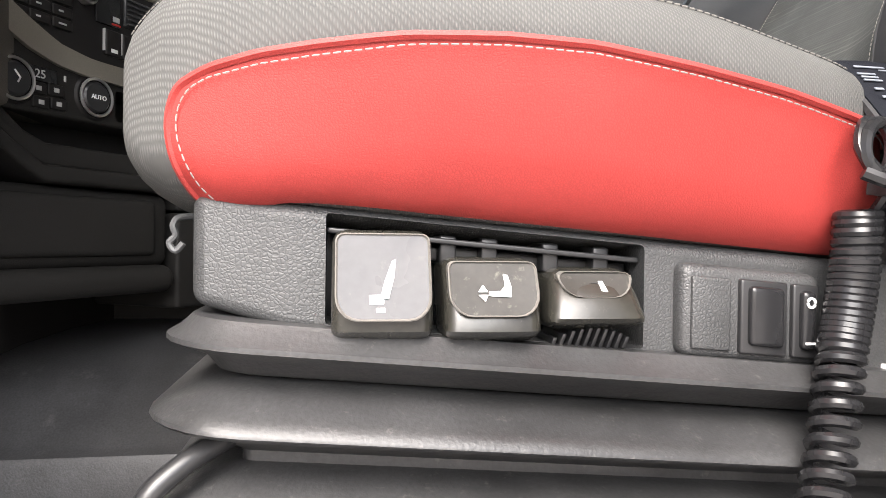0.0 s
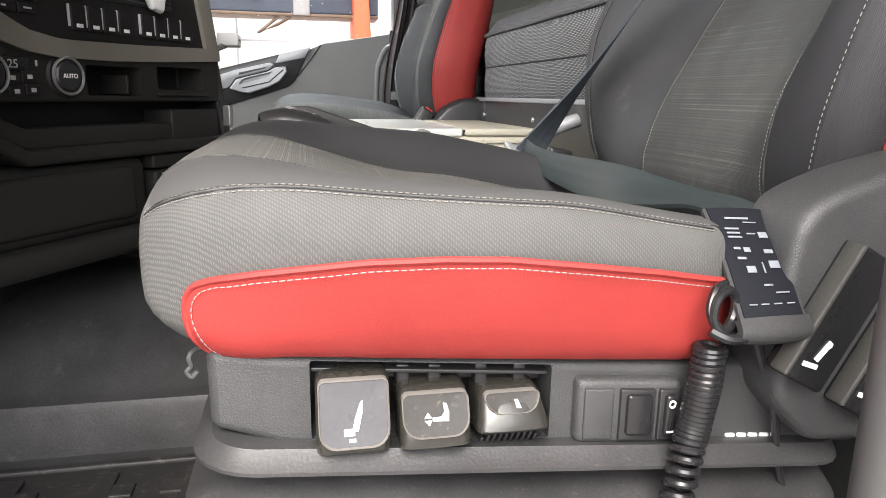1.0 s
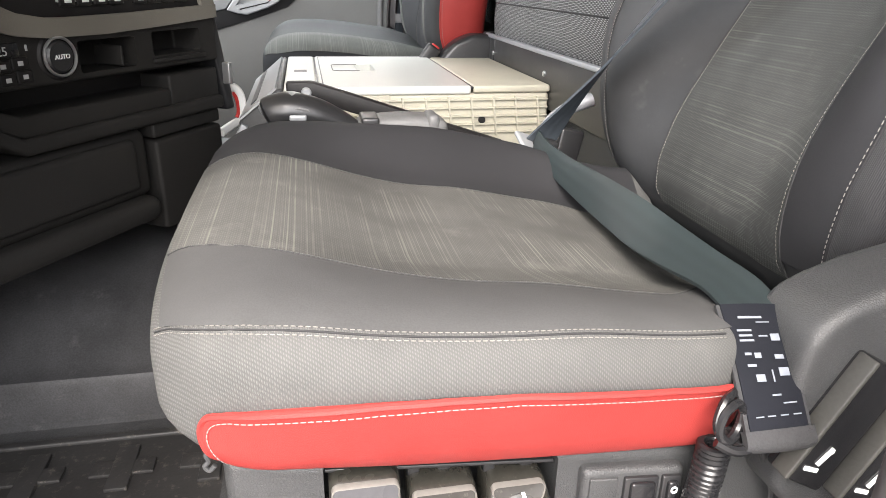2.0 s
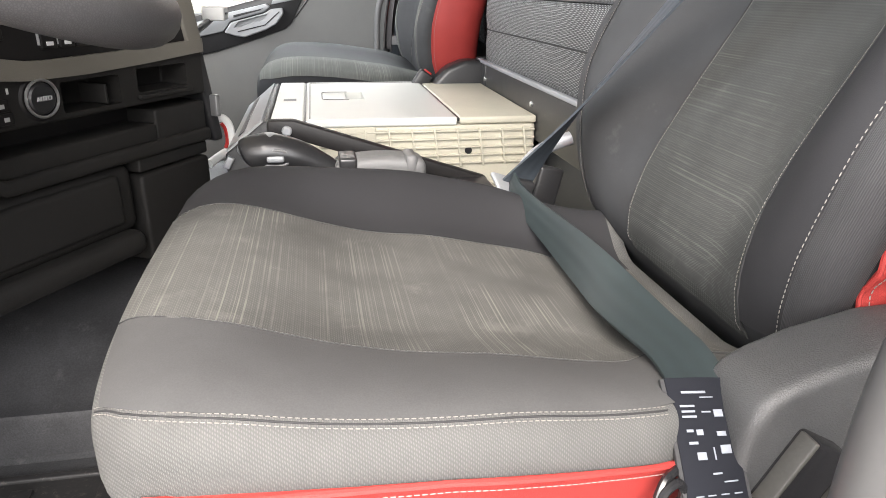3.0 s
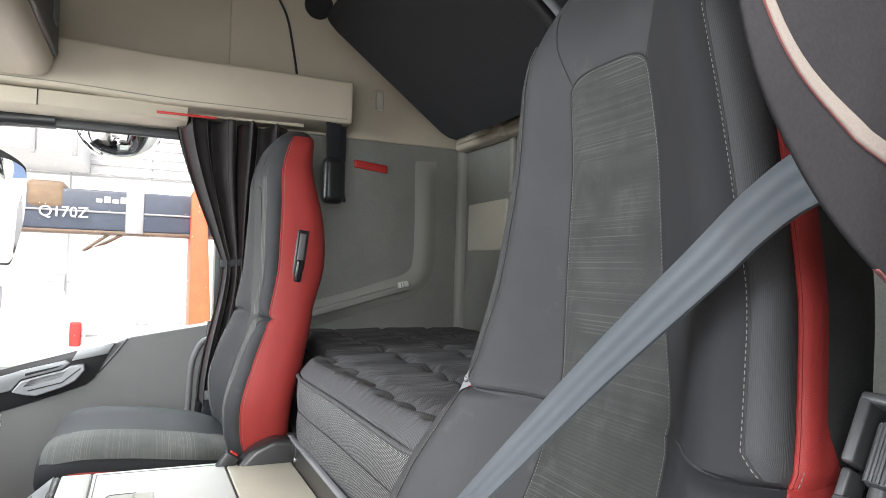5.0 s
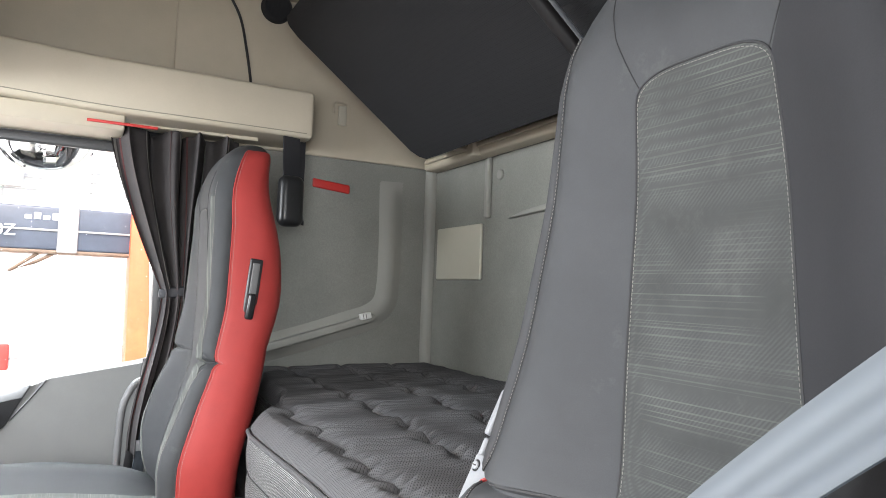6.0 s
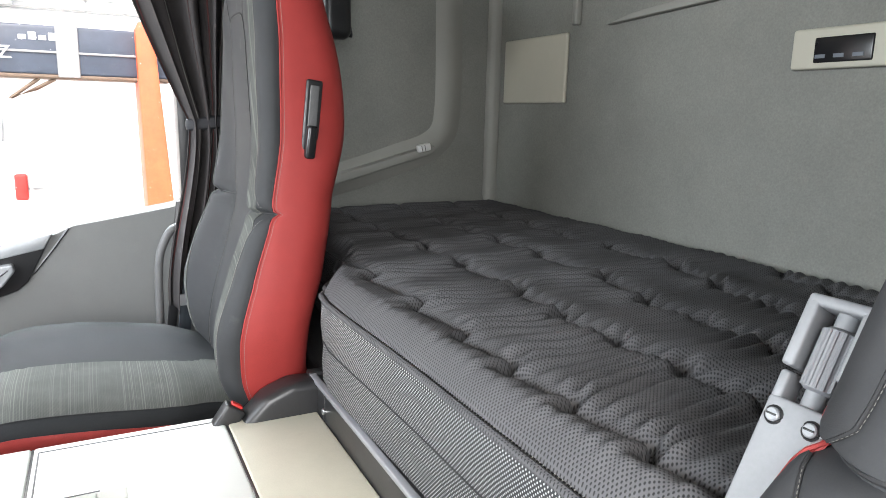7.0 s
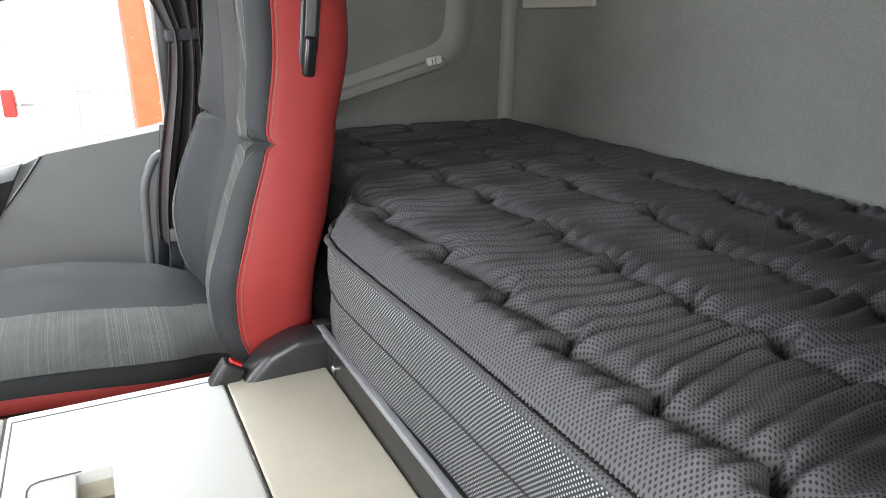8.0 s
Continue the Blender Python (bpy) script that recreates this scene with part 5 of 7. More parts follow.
part("frayed_end", strap([(0.3685, -0.038, 0.481), (0.3685, -0.043, 0.473), (0.3685, -0.036, 0.467), (0.3685, -0.018, 0.468)], [(1, -0.04, 0.0)] * 4, None, 0.050, 0.003), M_FRAY, belt, "frayed grey webbing end")
TAG = spline(TAG_PATH, 20)


def tag_mark(u, v, w, h):
    """A pale printed bar on the label; u across it, v down it (metres from its middle)."""
    k = (v + 0.040) / 0.080 * (len(TAG) - 1)
    i = max(1, min(len(TAG) - 2, int(k)))
    p = TAG[i].lerp(TAG[i + 1], k - i)
    t = (TAG[i + 1] - TAG[i - 1]).normalized()
    a = Vector((1, -0.04, 0.0))
    a = (a - t * a.dot(t)).normalized()
    n = t.cross(a).normalized()
    if n.y > 0:
        n = -n
    m = Matrix((a, t, n)).transposed().to_4x4()
    m.translation = p + a * u * 0.84 + n * 0.0046
    return moved(rbox(-w / 2, w / 2, -h / 2, h / 2, -0.0003, 0.0003, 0.0001, k=1), m)


for u, v, w, h in ((-0.004, -0.026, 0.022, 0.0028), (0.006, -0.0225, 0.012, 0.0014), (-0.012, -0.017, 0.013, 0.0024), (-0.012, -0.0135, 0.012, 0.0024), (-0.012, -0.010, 0.013, 0.0024), (0.003, -0.013, 0.008, 0.0018), (0.013, -0.012, 0.008, 0.008), (-0.014, -0.001, 0.006, 0.003),
                   (-0.006, 0.0, 0.006, 0.006), (0.012, 0.001, 0.008, 0.005), (-0.013, 0.006, 0.008, 0.003), (-0.008, 0.013, 0.008, 0.008), (0.013, 0.010, 0.009, 0.009), (0.003, 0.012, 0.0012, 0.013),
                   (0.002, 0.021, 0.008, 0.002), (0.012, 0.0245, 0.012, 0.0016), (-0.016, 0.0295, 0.007, 0.0014), (-0.006, 0.0295, 0.007, 0.0014), (0.005, 0.0295, 0.007, 0.0014), (0.016, 0.0295, 0.007, 0.0014)):
    part("print", tag_mark(u, v, w * 0.8, h * 0.62), M_PRINT, tag)
buckle = thing("belt_buckle", (0.40, 0.535, 0.52), "silver belt tongue in its buckle beside the seat", "buckle")
part("tongue", moved(rbox(-0.032, 0.030, -0.022, 0.022, -0.0035, 0.0035, 0.003), pose(0.388, 0.535, 0.533, 35, 20, 25)), M_SILVER, buckle, "worn silver tongue")
part("rivet", moved(disc(0, 0.004, 0.003, 12, 0.001), pose(0.392, 0.528, 0.540, 35, 20, 25)), M_CHROME, buckle)
part("buckle_body", moved(rbox(-0.018, 0.018, -0.012, 0.012, -0.05, 0.012, 0.006), pose(0.40, 0.535, 0.535, 0, 15, 0)), M_SMOOTH, buckle)
part("stalk", tube(spline([(0.408, 0.60, 0.50), (0.43, 0.61, 0.545), (0.46, 0.615, 0.57), (0.50, 0.615, 0.585)], 8), 0.011, 10), M_SILVER2, buckle, "curved silver guard")
part("anchor", moved(rbox(-0.02, 0.02, -0.01, 0.01, -0.5, 0.02, 0.005), pose(0.47, 0.62, 0.52, 0, 12, 0)), M_SMOOTH, buckle)
# armrest with the gear selector
gear = thing("gear_selector", (0.1, 0.63, 0.5), "black and silver gear selector on a folding arm", "gear selector")
part("grip", tube(spline([(0.016, 0.63, 0.567), (0.03, 0.63, 0.572), (0.065, 0.63, 0.572), (0.10, 0.63, 0.562), (0.135, 0.63, 0.545), (0.16, 0.632, 0.53)], 6), [v for v in np.interp(np.linspace(0, 1, 31), [0, 0.1, 0.3, 0.55, 0.8, 1], [0.012, 0.025, 0.030, 0.026, 0.019, 0.014])], 18, flat=0.92), M_SMOOTH, gear, "black moulded grip")
part("grip_cap", tube(spline([(0.010, 0.632, 0.574), (0.03, 0.632, 0.584), (0.06, 0.632, 0.588), (0.085, 0.632, 0.582)], 6), [v for v in np.interp(np.linspace(0, 1, 19), [0, 0.2, 0.6, 1], [0.008, 0.019, 0.021, 0.008])], 16, flat=0.62), M_SILVER, gear, "silver cap")
oval = [(0.062 + 0.021 * math.cos(a), 0.6045 + 0.003 * math.cos(a) ** 2, 0.569 + 0.0115 * math.sin(a)) for a in np.linspace(0, 2 * math.pi, 33)[:-1]]
part("thumb_ring", tube(oval, 0.0024, 8, True), M_GREYPL, gear, "grey oval ring")
part("thumb_button", rbox(0.05, 0.074, 0.598, 0.606, 0.564, 0.573, 0.003), M_SILVER, gear, "silver thumb button")
part("panel", rbox(0.142, 0.278, 0.605, 0.665, 0.525, 0.560, 0.014, (8, 2, 1), 4, warp=lambda x, y, z: (x, y, z + 0.006 * math.sin((x - 0.142) / 0.136 * math.pi))), M_GREYPL, gear, "grey control panel")
part("panel_button", rbox(0.150, 0.176, 0.6035, 0.66, 0.542, 0.5655, 0.004), M_SMOOTH, gear)
part("panel_button", rbox(0.246, 0.264, 0.6035, 0.655, 0.538, 0.568, 0.007), M_GREYPL, gear)
part("stem", rbox(0.03, 0.07, 0.615, 0.65, 0.40, 0.555, 0.01), M_SMOOTH, gear)
part("arm", prism([(0.045, 0.600), (0.085, 0.600), (0.40, 0.497), (0.40, 0.468), (0.10, 0.566), (0.045, 0.570)], 0.72, 0.745, "y", 0.004), M_DASHDARK, gear, "black folding arm")
part("arm_bolt", moved(disc(0, 0.008, 0.006, 14, 0.002), pose(0.075, 0.718, 0.585, 90, 0, 0)), M_SILVER, gear)
part("foot", rbox(-0.02, 0.40, 0.63, 0.74, 0.0, 0.50, 0.01), M_SMOOTH, gear)

# grab handle at the door pillar
grab = thing("grab_handle", (0.388, -0.12, 0.0), "satin grey tubular grab handle at the door pillar", "grab handle")
part("tube", tube(spline([(0.388, -0.12, 0.0), (0.388, -0.12, 0.30), (0.388, -0.12, 0.55), (0.395, -0.12, 0.64), (0.408, -0.12, 0.69), (0.435, -0.12, 0.728), (0.48, -0.12, 0.755), (0.56, -0.14, 0.775), (0.70, -0.20, 0.79), (0.74, -0.27, 0.79)], 8), 0.0165, 18), M_GRAB, grab)
part("foot_flange", moved(disc(0, 0.035, 0.008, 24, 0.003), pose(0.388, -0.12, 0.0)), M_SMOOTH, grab)

# ---------------------------------------------------------------- fridge box details
grid = []
for i in range(9):
    x = 0.175 + i * 0.0465
    grid.append(rbox(x, x + 0.004, 0.978, 0.9875, 0.452, 0.530, 0.001, k=1, warp=lambda a, b, c: (a - 0.25 * (c - 0.452) * 0.5, b, c)))
for k in range(5):
    z = 0.457 + k * 0.0165
    grid.append(rbox(0.165, 0.563, 0.979, 0.9875, z, z + 0.0035, 0.001, k=1))
for g in grid:
    part("rib", g, M_CREAM, cool)
for z in (0.41, 0.36, 0.31, 0.25, 0.19):
    part("rib", rbox(0.034, 0.563, 0.981, 0.987, z, z + 0.004, 0.001, k=1), M_CREAM, cool)
for x in (0.28, 0.42):
    part("rib", rbox(x, x + 0.004, 0.981, 0.987, 0.0, 0.44, 0.001, k=1), M_CREAM, cool)
part("side_plate", rbox(0.125, 0.235, 0.980, 0.988, 0.496, 0.536, 0.002), M_CREAM, cool)
part("keyhole", moved(disc(0, 0.0075, 0.004, 16, 0.001), pose(0.424, 0.9835, 0.484, 90, 0, 0)), M_SMOOTH, cool, "black keyhole plug")
part("catch", rbox(0.04, 0.075, 0.978, 0.986, 0.515, 0.532, 0.003), M_CREAM, cool)
part("pit_floor", rbox(0.192, 0.231, 1.228, 1.332, 0.5085, 0.5115, 0.001), M_PIT, cool, "taupe pit floor")
part("handle_flap", rbox(0.138, 0.190, 1.224, 1.336, 0.5510, 0.5534, 0.0012, k=2), M_LID, cool, "pale lid handle flap")
grip = [(0.196, 1.222), (0.150, 1.222), (0.140, 1.226), (0.136, 1.236), (0.136, 1.324), (0.140, 1.334), (0.150, 1.338), (0.196, 1.338)]
part("handle_outline", tube([(*p, 0.5535) for p in grip], 0.0011, 6), M_GREYPL, cool)
part("strip_mark", rbox(0.050, 0.078, 1.215, 1.245, 0.5528, 0.5536, 0.0003, k=1), M_GREYPL, cool)
for pts in ([(0.108, 0.992), (0.108, 1.503)], [(0.108, 1.503), (0.394, 1.503)]):
    part("lid_groove", tube([(*p, 0.5530) for p in pts], 0.0012, 6), M_GREYPL, cool)
part("lid_gap", rbox(0.0965, 0.1005, 0.981, 1.524, 0.545, 0.5505, 0.0005, k=1), M_SMOOTH, cool)
part("lid_gap", rbox(0.3995, 0.4045, 0.981, 1.524, 0.545, 0.5505, 0.0005, k=1), M_SMOOTH, cool)


def on_slope(u0, u1, y0, y1, h):
    """A slat on the box's sloping front; u from its top edge (0) to its bottom edge (1)."""
    bm = bmesh.new()
    a, b = Vector((0.018, 0, 0.551)), Vector((-0.052, 0, 0.493))
    n = Vector((-(a.z - b.z), 0, a.x - b.x)).normalized()
    top = [a.lerp(b, u) + n * h + Vector((0, y, 0)) for u, y in ((u0, y0), (u1, y0), (u1, y1), (u0, y1))]
    low = [p - n * (h + 0.002) for p in top]
    T, L = [bm.verts.new(p) for p in top], [bm.verts.new(p) for p in low]
    bm.faces.new(T)
    for i in range(4):
        bm.faces.new((T[i], L[i], L[(i + 1) % 4], T[(i + 1) % 4]))
    return finish(bm)


part("front_slope", on_slope(0.0, 1.0, 0.985, 1.52, 0.003), M_SILVER, cool, "silver-grey sloping front")
part("vent_slot", on_slope(0.55, 0.72, 1.04, 1.49, 0.0045), M_SMOOTH, cool, "black vent slot")
part("front_latch", moved(rbox(-0.007, 0.007, -0.006, 0.006, -0.012, 0.012, 0.003), pose(-0.05, 0.976, 0.475, 0, 30, 0)), M_SILVER, cool)

# ---------------------------------------------------------------- bunk rail details
part("rail_lip", rbox(0.562, 0.575, 0.35, 1.515, 0.606, 0.616, 0.003), M_SILVER2, tray, "pale rail edge")
part("rail_end", rbox(0.560, 0.592, 1.505, 1.53, 0.50, 0.618, 0.004), M_SMOOTH, tray)
for y in (1.02, 1.43):
    part("bolt", moved(disc(0, 0.006, 0.005, 12, 0.001), pose(0.567, y, 0.57, 0, -90, 0)), M_CHROME, tray)
part("rail_joint", rbox(0.5645, 0.567, 1.425, 1.43, 0.503, 0.606, 0.0005, k=1), M_SMOOTH, tray)

# ---------------------------------------------------------------- passenger seat details
slot = part("slot_frame", moved(rbox(-0.016, 0.016, -0.004, 0.004, -0.068, 0.068, 0.004), pose(0.588, 1.560, 1.10, 0, 6, 7)), M_SMOOTH, p_back, "black lever slot")
part("slot_well", moved(rbox(-0.009, 0.009, -0.0052, 0.002, -0.058, 0.058, 0.002), pose(0.588, 1.560, 1.10, 0, 6, 7)), M_GREYPL, slot)
part("lever", moved(rbox(-0.011, 0.009, -0.018, 0.0, -0.062, 0.0, 0.006), pose(0.586, 1.558, 1.085, 4, 6, 7)), M_GLOSS, slot, "black folding lever")
part("recliner_cover", prism([(0.40, 0.50), (0.43, 0.555), (0.47, 0.595), (0.52, 0.615), (0.60, 0.61), (0.62, 0.5), (0.60, 0.38), (0.42, 0.38)], 1.47, 1.535, "y", 0.016, 5), M_SMOOTH, passenger_seat, "black recliner cover")
part("buckle_cover", moved(rbox(-0.02, 0.02, -0.015, 0.015, -0.05, 0.03, 0.006), pose(0.404, 1.50, 0.555, 0, 35, 0)), M_SMOOTH, passenger_seat)
part("buckle_button", moved(rbox(-0.011, 0.011, -0.007, 0.007, 0.0, 0.006, 0.002), pose(0.421, 1.50, 0.578, 0, 35, 0)), M_REDPL, passenger_seat, "red buckle button")

hang = thing("belt_reel", (0.82, 2.12, 1.32), "black belt strap and webbing loop hanging from the locker", "seat belt")
part("webbing", strap([(0.815, 2.13, 1.63), (0.815, 2.12, 1.52), (0.82, 2.11, 1.42), (0.828, 2.10, 1.345), (0.835, 2.12, 1.315), (0.84, 2.15, 1.35), (0.845, 2.16, 1.50), (0.85, 2.18, 1.62)], [(1, 0.3, 0)] * 8, None, 0.062, 0.002), M_BLACKCLOTH, hang)
part("buckle_sleeve", rbox(0.772, 0.858, 2.08, 2.135, 1.300, 1.47, 0.027, (2, 2, 3), 5), M_SMOOTH, hang, "black rounded buckle sleeve")

# ---------------------------------------------------------------- curtains
def curtain(name, label, top, tie, hem, y, folds, zt, zm, zb, amp, stripe, seed=1):
    """A gathered curtain: top, tie and hem are (x0, x1) spans at the heights zt, zm and zb."""
    root = thing(name, ((top[0] + top[1]) / 2, y, zb), label, "curtain")
    n, m = 140, 60

    def f(a, b):
        z = zt + (zb - zt) * b
        if z > zm:
            w = (zt - z) / (zt - zm)
            k = w ** 1.35
            x0, x1 = top[0] + (tie[0] - top[0]) * k, top[1] + (tie[1] - top[1]) * k
            am = amp * (1 - 0.62 * w)
        else:
            w = smooth(0, 1, (zm - z) / (zm - zb))
            x0, x1 = tie[0] + (hem[0] - tie[0]) * w, tie[1] + (hem[1] - tie[1]) * w
            am = amp * (0.38 + 0.5 * w)
        ph = a * folds * 2 * math.pi + 0.9 * math.sin(a * 9 + seed) + 0.35 * math.sin(z * 9 + a * 5)
        pinch = math.exp(-((z - zm) / 0.035) ** 2)
        return Vector((x0 + (x1 - x0) * a + 0.10 * am * math.sin(ph * 2 + 1), y + (am * math.sin(ph) + 0.3 * am * math.sin(2.3 * ph + 1.7)) * (1 - 0.4 * pinch), z))

    def piece(a0, a1, na, lift):
        bm = bmesh.new()
        fr, bk = [], []
        for i in range(na + 1):
            a = a0 + (a1 - a0) * i / na
            ra, rb = [], []
            for j in range(m + 1):
                p = f(a, j / m)
                ra.append(bm.verts.new(p + Vector((0, -lift, 0))))
                rb.append(bm.verts.new(p + Vector((0, 0.002, 0))))
            fr.append(ra)
            bk.append(rb)
        for i in range(na):
            for j in range(m):
                bm.faces.new((fr[i][j], fr[i + 1][j], fr[i + 1][j + 1], fr[i][j + 1]))
                bm.faces.new((bk[i][j], bk[i][j + 1], bk[i + 1][j + 1], bk[i + 1][j]))
        for g, h in ((fr[0], bk[0]), (fr[-1], bk[-1])):
            for j in range(m):
                bm.faces.new((g[j], g[j + 1], h[j + 1], h[j]))
        for j in (0, m):
            for i in range(na):
                bm.faces.new((fr[i][j], fr[i + 1][j], bk[i + 1][j], bk[i][j]))
        return finish(bm)

    cloth = part("cloth", piece(0, 1, n, 0.0), M_CURTAIN, root, "dark brown-grey pleated cloth", edge=None)
    for a, w, mt in stripe:
        part("stripe", piece(a, a + w, 3, 0.0014), mt, cloth, edge=None)
    return root, f


cur, cf = curtain("curtain", "dark pleated curtain with thin stripes, tied back beside the passenger window", (0.275, 0.66), (0.445, 0.55), (0.375, 0.51), 2.19, 4.2, 1.575, 1.075, 0.58, 0.062,
                  [(0.03, 0.012, M_TAUPE), (0.055, 0.006, M_REDCLOTH), (0.24, 0.01, M_TAUPE), (0.42, 0.006, M_REDCLOTH), (0.5, 0.012, M_TAUPE), (0.58, 0.006, M_REDCLOTH), (0.74, 0.01, M_TAUPE), (0.9, 0.012, M_TAUPE)])
part("tie_band", tube([(0.498 + 0.049 * math.cos(a), 2.213 + 0.026 * math.sin(a), 1.075 + 0.006 * math.cos(a)) for a in np.linspace(0, 2 * math.pi, 33)[:-1]], 0.011, 8, True, flat=1.6), M_BLACKCLOTH, cur, "dark tie-back band")
rod = thing("curtain_rail", (0.2, 2.20, 1.585), "white curtain rail with red tape under the locker", "rail")
part("rail", rbox(-0.3, 0.72, 2.195, 2.225, 1.588, 1.602, 0.003), M_BEIGE, rod)
part("red_tape", rbox(0.21, 0.40, 2.098, 2.107, 1.562, 1.570, 0.002), M_REDPL, rod, "red warning tape")

prail = thing("pillar_rail", (0.36, 2.23, 0.3), "grey curved grab rail beside the passenger door pillar", "grab rail")
part("tube", tube(spline([(0.43, 2.245, 0.80), (0.395, 2.235, 0.79), (0.372, 2.23, 0.755), (0.357, 2.228, 0.70), (0.352, 2.228, 0.57), (0.350, 2.228, 0.30)], 8), 0.011, 12), M_GREYPL, prail)
part("rail_foot", rbox(0.336, 0.364, 2.214, 2.242, 0.28, 0.31, 0.006), M_SMOOTH, prail)
ptong = thing("belt_tongue", (0.41, 2.15, 0.5), "blue-grey passenger belt end with a steel tongue below the curtain", "seat belt")
part("webbing", strap([(0.43, 2.16, 0.70), (0.42, 2.15, 0.64), (0.41, 2.148, 0.58), (0.402, 2.15, 0.50), (0.40, 2.15, 0.44)], [(1, 0.4, 0.1)] * 5, None, 0.034), M_BELT, ptong)
part("tongue", rbox(0.395, 0.433, 2.138, 2.146, 0.60, 0.632, 0.003), M_STRUT, ptong)
# the driver's curtain, swept back to the pillar close to the camera
cur2 = thing("curtain", (0.6, -0.15, 0.9), "dark beige-striped curtain swept back to the driver's pillar", "curtain")
SWEEP = [[(0.372 + 0.30 * a, 1.62), (0.382 + 0.27 * a, 1.38 + 0.02 * a), (0.402 + 0.24 * a, 1.19 + 0.06 * a), (0.440 + 0.21 * a, 1.112 + 0.10 * a), (0.51 + 0.15 * a, 1.056 + 0.12 * a), (0.60 + 0.08 * a, 1.015 + 0.11 * a), (0.68 + 0.03 * a, 0.98 + 0.08 * a)] for a in (0.0, 1.0)]


def sweep(a, b):
    """A point of the swept curtain: a across its pleats, b from the rail to the tie."""
    k = b * 6
    i = min(int(k), 5)
    p = []
    for c in (0, 1):
        q = [Vector((*SWEEP[c][max(0, min(6, i + d))], 0)) for d in (-1, 0, 1, 2)]
        t = k - i
        p.append(0.5 * (2 * q[1] + (q[2] - q[0]) * t + (2 * q[0] - 5 * q[1] + 4 * q[2] - q[3]) * t * t + (3 * q[1] - q[0] - 3 * q[2] + q[3]) * t ** 3))
    r = p[0].lerp(p[1], a)
    f = 2 * math.pi * 3.2 * a + 0.5 * math.sin(5 * b)
    return Vector((r.x, -0.122 - 0.06 * b * a + smooth(0.25, 0.48, a) * (0.035 * math.sin(f - 0.6) + 0.009 * math.sin(2.3 * f + 1)), r.y))


def sweep_piece(a0, a1, n, lift, b0=0.0, b1=1.0):
    """A strip of it between a0(b) and a1(b), lifted off the side that faces the door."""
    bm = bmesh.new()
    m = 70

    def face_of(a, b):
        e = 0.004
        nrm = (sweep(a + e, b) - sweep(a - e, b)).cross(sweep(a, min(1, b + e)) - sweep(a, max(0, b - e))).normalized()
        return nrm if nrm.dot(Vector((-0.5, -0.6, 0))) > 0 else -nrm

    fr, bk = [], []
    for i in range(n + 1):
        ra, rb = [], []
        for j in range(m + 1):
            b = b0 + (b1 - b0) * j / m
            a = a0(b) + (a1(b) - a0(b)) * i / n
            nrm = face_of(a, b)
            ra.append(bm.verts.new(sweep(a, b) + nrm * lift))
            rb.append(bm.verts.new(sweep(a, b) - nrm * 0.002))
        fr.append(ra)
        bk.append(rb)
    for i in range(n):
        for j in range(m):
            bm.faces.new((fr[i][j], fr[i + 1][j], fr[i + 1][j + 1], fr[i][j + 1]))
            bm.faces.new((bk[i][j], bk[i][j + 1], bk[i + 1][j + 1], bk[i + 1][j]))
    for e in (0, n):
        for j in range(m):
            bm.faces.new((fr[e][j], fr[e][j + 1], bk[e][j + 1], bk[e][j]))
    for j in (0, m):
        for i in range(n):
            bm.faces.new((fr[i][j], fr[i + 1][j], bk[i + 1][j], bk[i][j]))
    return finish(bm)


stripe_a = lambda b: line([(0.0, 0.015), (0.33, 0.028), (0.5, 0.13), (0.667, 0.31), (0.833, 0.46), (1.0, 0.55)], b)
cloth2 = part("cloth", sweep_piece(lambda b: 0.0, lambda b: 1.0, 90, 0.0), M_CURTAINDK, cur2, "dark grey pleated cloth", edge=None)
part("stripe", sweep_piece(stripe_a, lambda b: stripe_a(b) + 0.018 + 0.045 * smooth(0.3, 0.7, b), 4, 0.0012), M_CREAMCLOTH, cloth2, "pale beige woven stripe", edge=None)
part("stripe", sweep_piece(lambda b: stripe_a(b) - 0.001 - 0.0015 * smooth(0.3, 0.7, b), stripe_a, 2, 0.0011), M_REDCLOTH, cloth2, "thin red edge of the stripe", edge=None)
part("hem", sweep_piece(lambda b: 0.0, lambda b: 0.004, 2, 0.0012, 0.62, 0.95), M_REDCLOTH, cloth2, "thin red hem", edge=None)
solo("curtain_rail", rbox(-0.6, 0.85, -0.19, -0.16, 1.62, 1.64, 0.003), M_BEIGE, "beige curtain rail above the driver's door", "rail")

# ---------------------------------------------------------------- far door: handle, swoosh, window
part("trim_panel", prism([(-0.62, 0.60), (-0.40, 0.655), (-0.223, 0.704), (-0.002, 0.762), (0.112, 0.788), (0.091, 0.746), (0.051, 0.667), (0.026, 0.645), (-0.059, 0.616), (-0.217, 0.568), (-0.42, 0.52), (-0.62, 0.48)], Y_FAR - 0.068, Y_FAR - 0.052, "y", 0.004), M_SMOOTH, door, "black sweeping trim around the handle")
part("trim_cap", prism([(-0.001, 0.763), (0.113, 0.790), (0.091, 0.750), (-0.019, 0.727)], Y_FAR - 0.074, Y_FAR - 0.06, "y", 0.003), M_SILVER, door, "silver trim cap")
ring_ = prism([(-0.186, 0.633), (-0.161, 0.668), (-0.044, 0.698), (-0.02, 0.713), (0.021, 0.718), (0.025, 0.699), (-0.004, 0.662), (-0.042, 0.642), (-0.117, 0.617), (-0.149, 0.622)], Y_FAR - 0.092, Y_FAR - 0.062, "y", 0.005, 3)
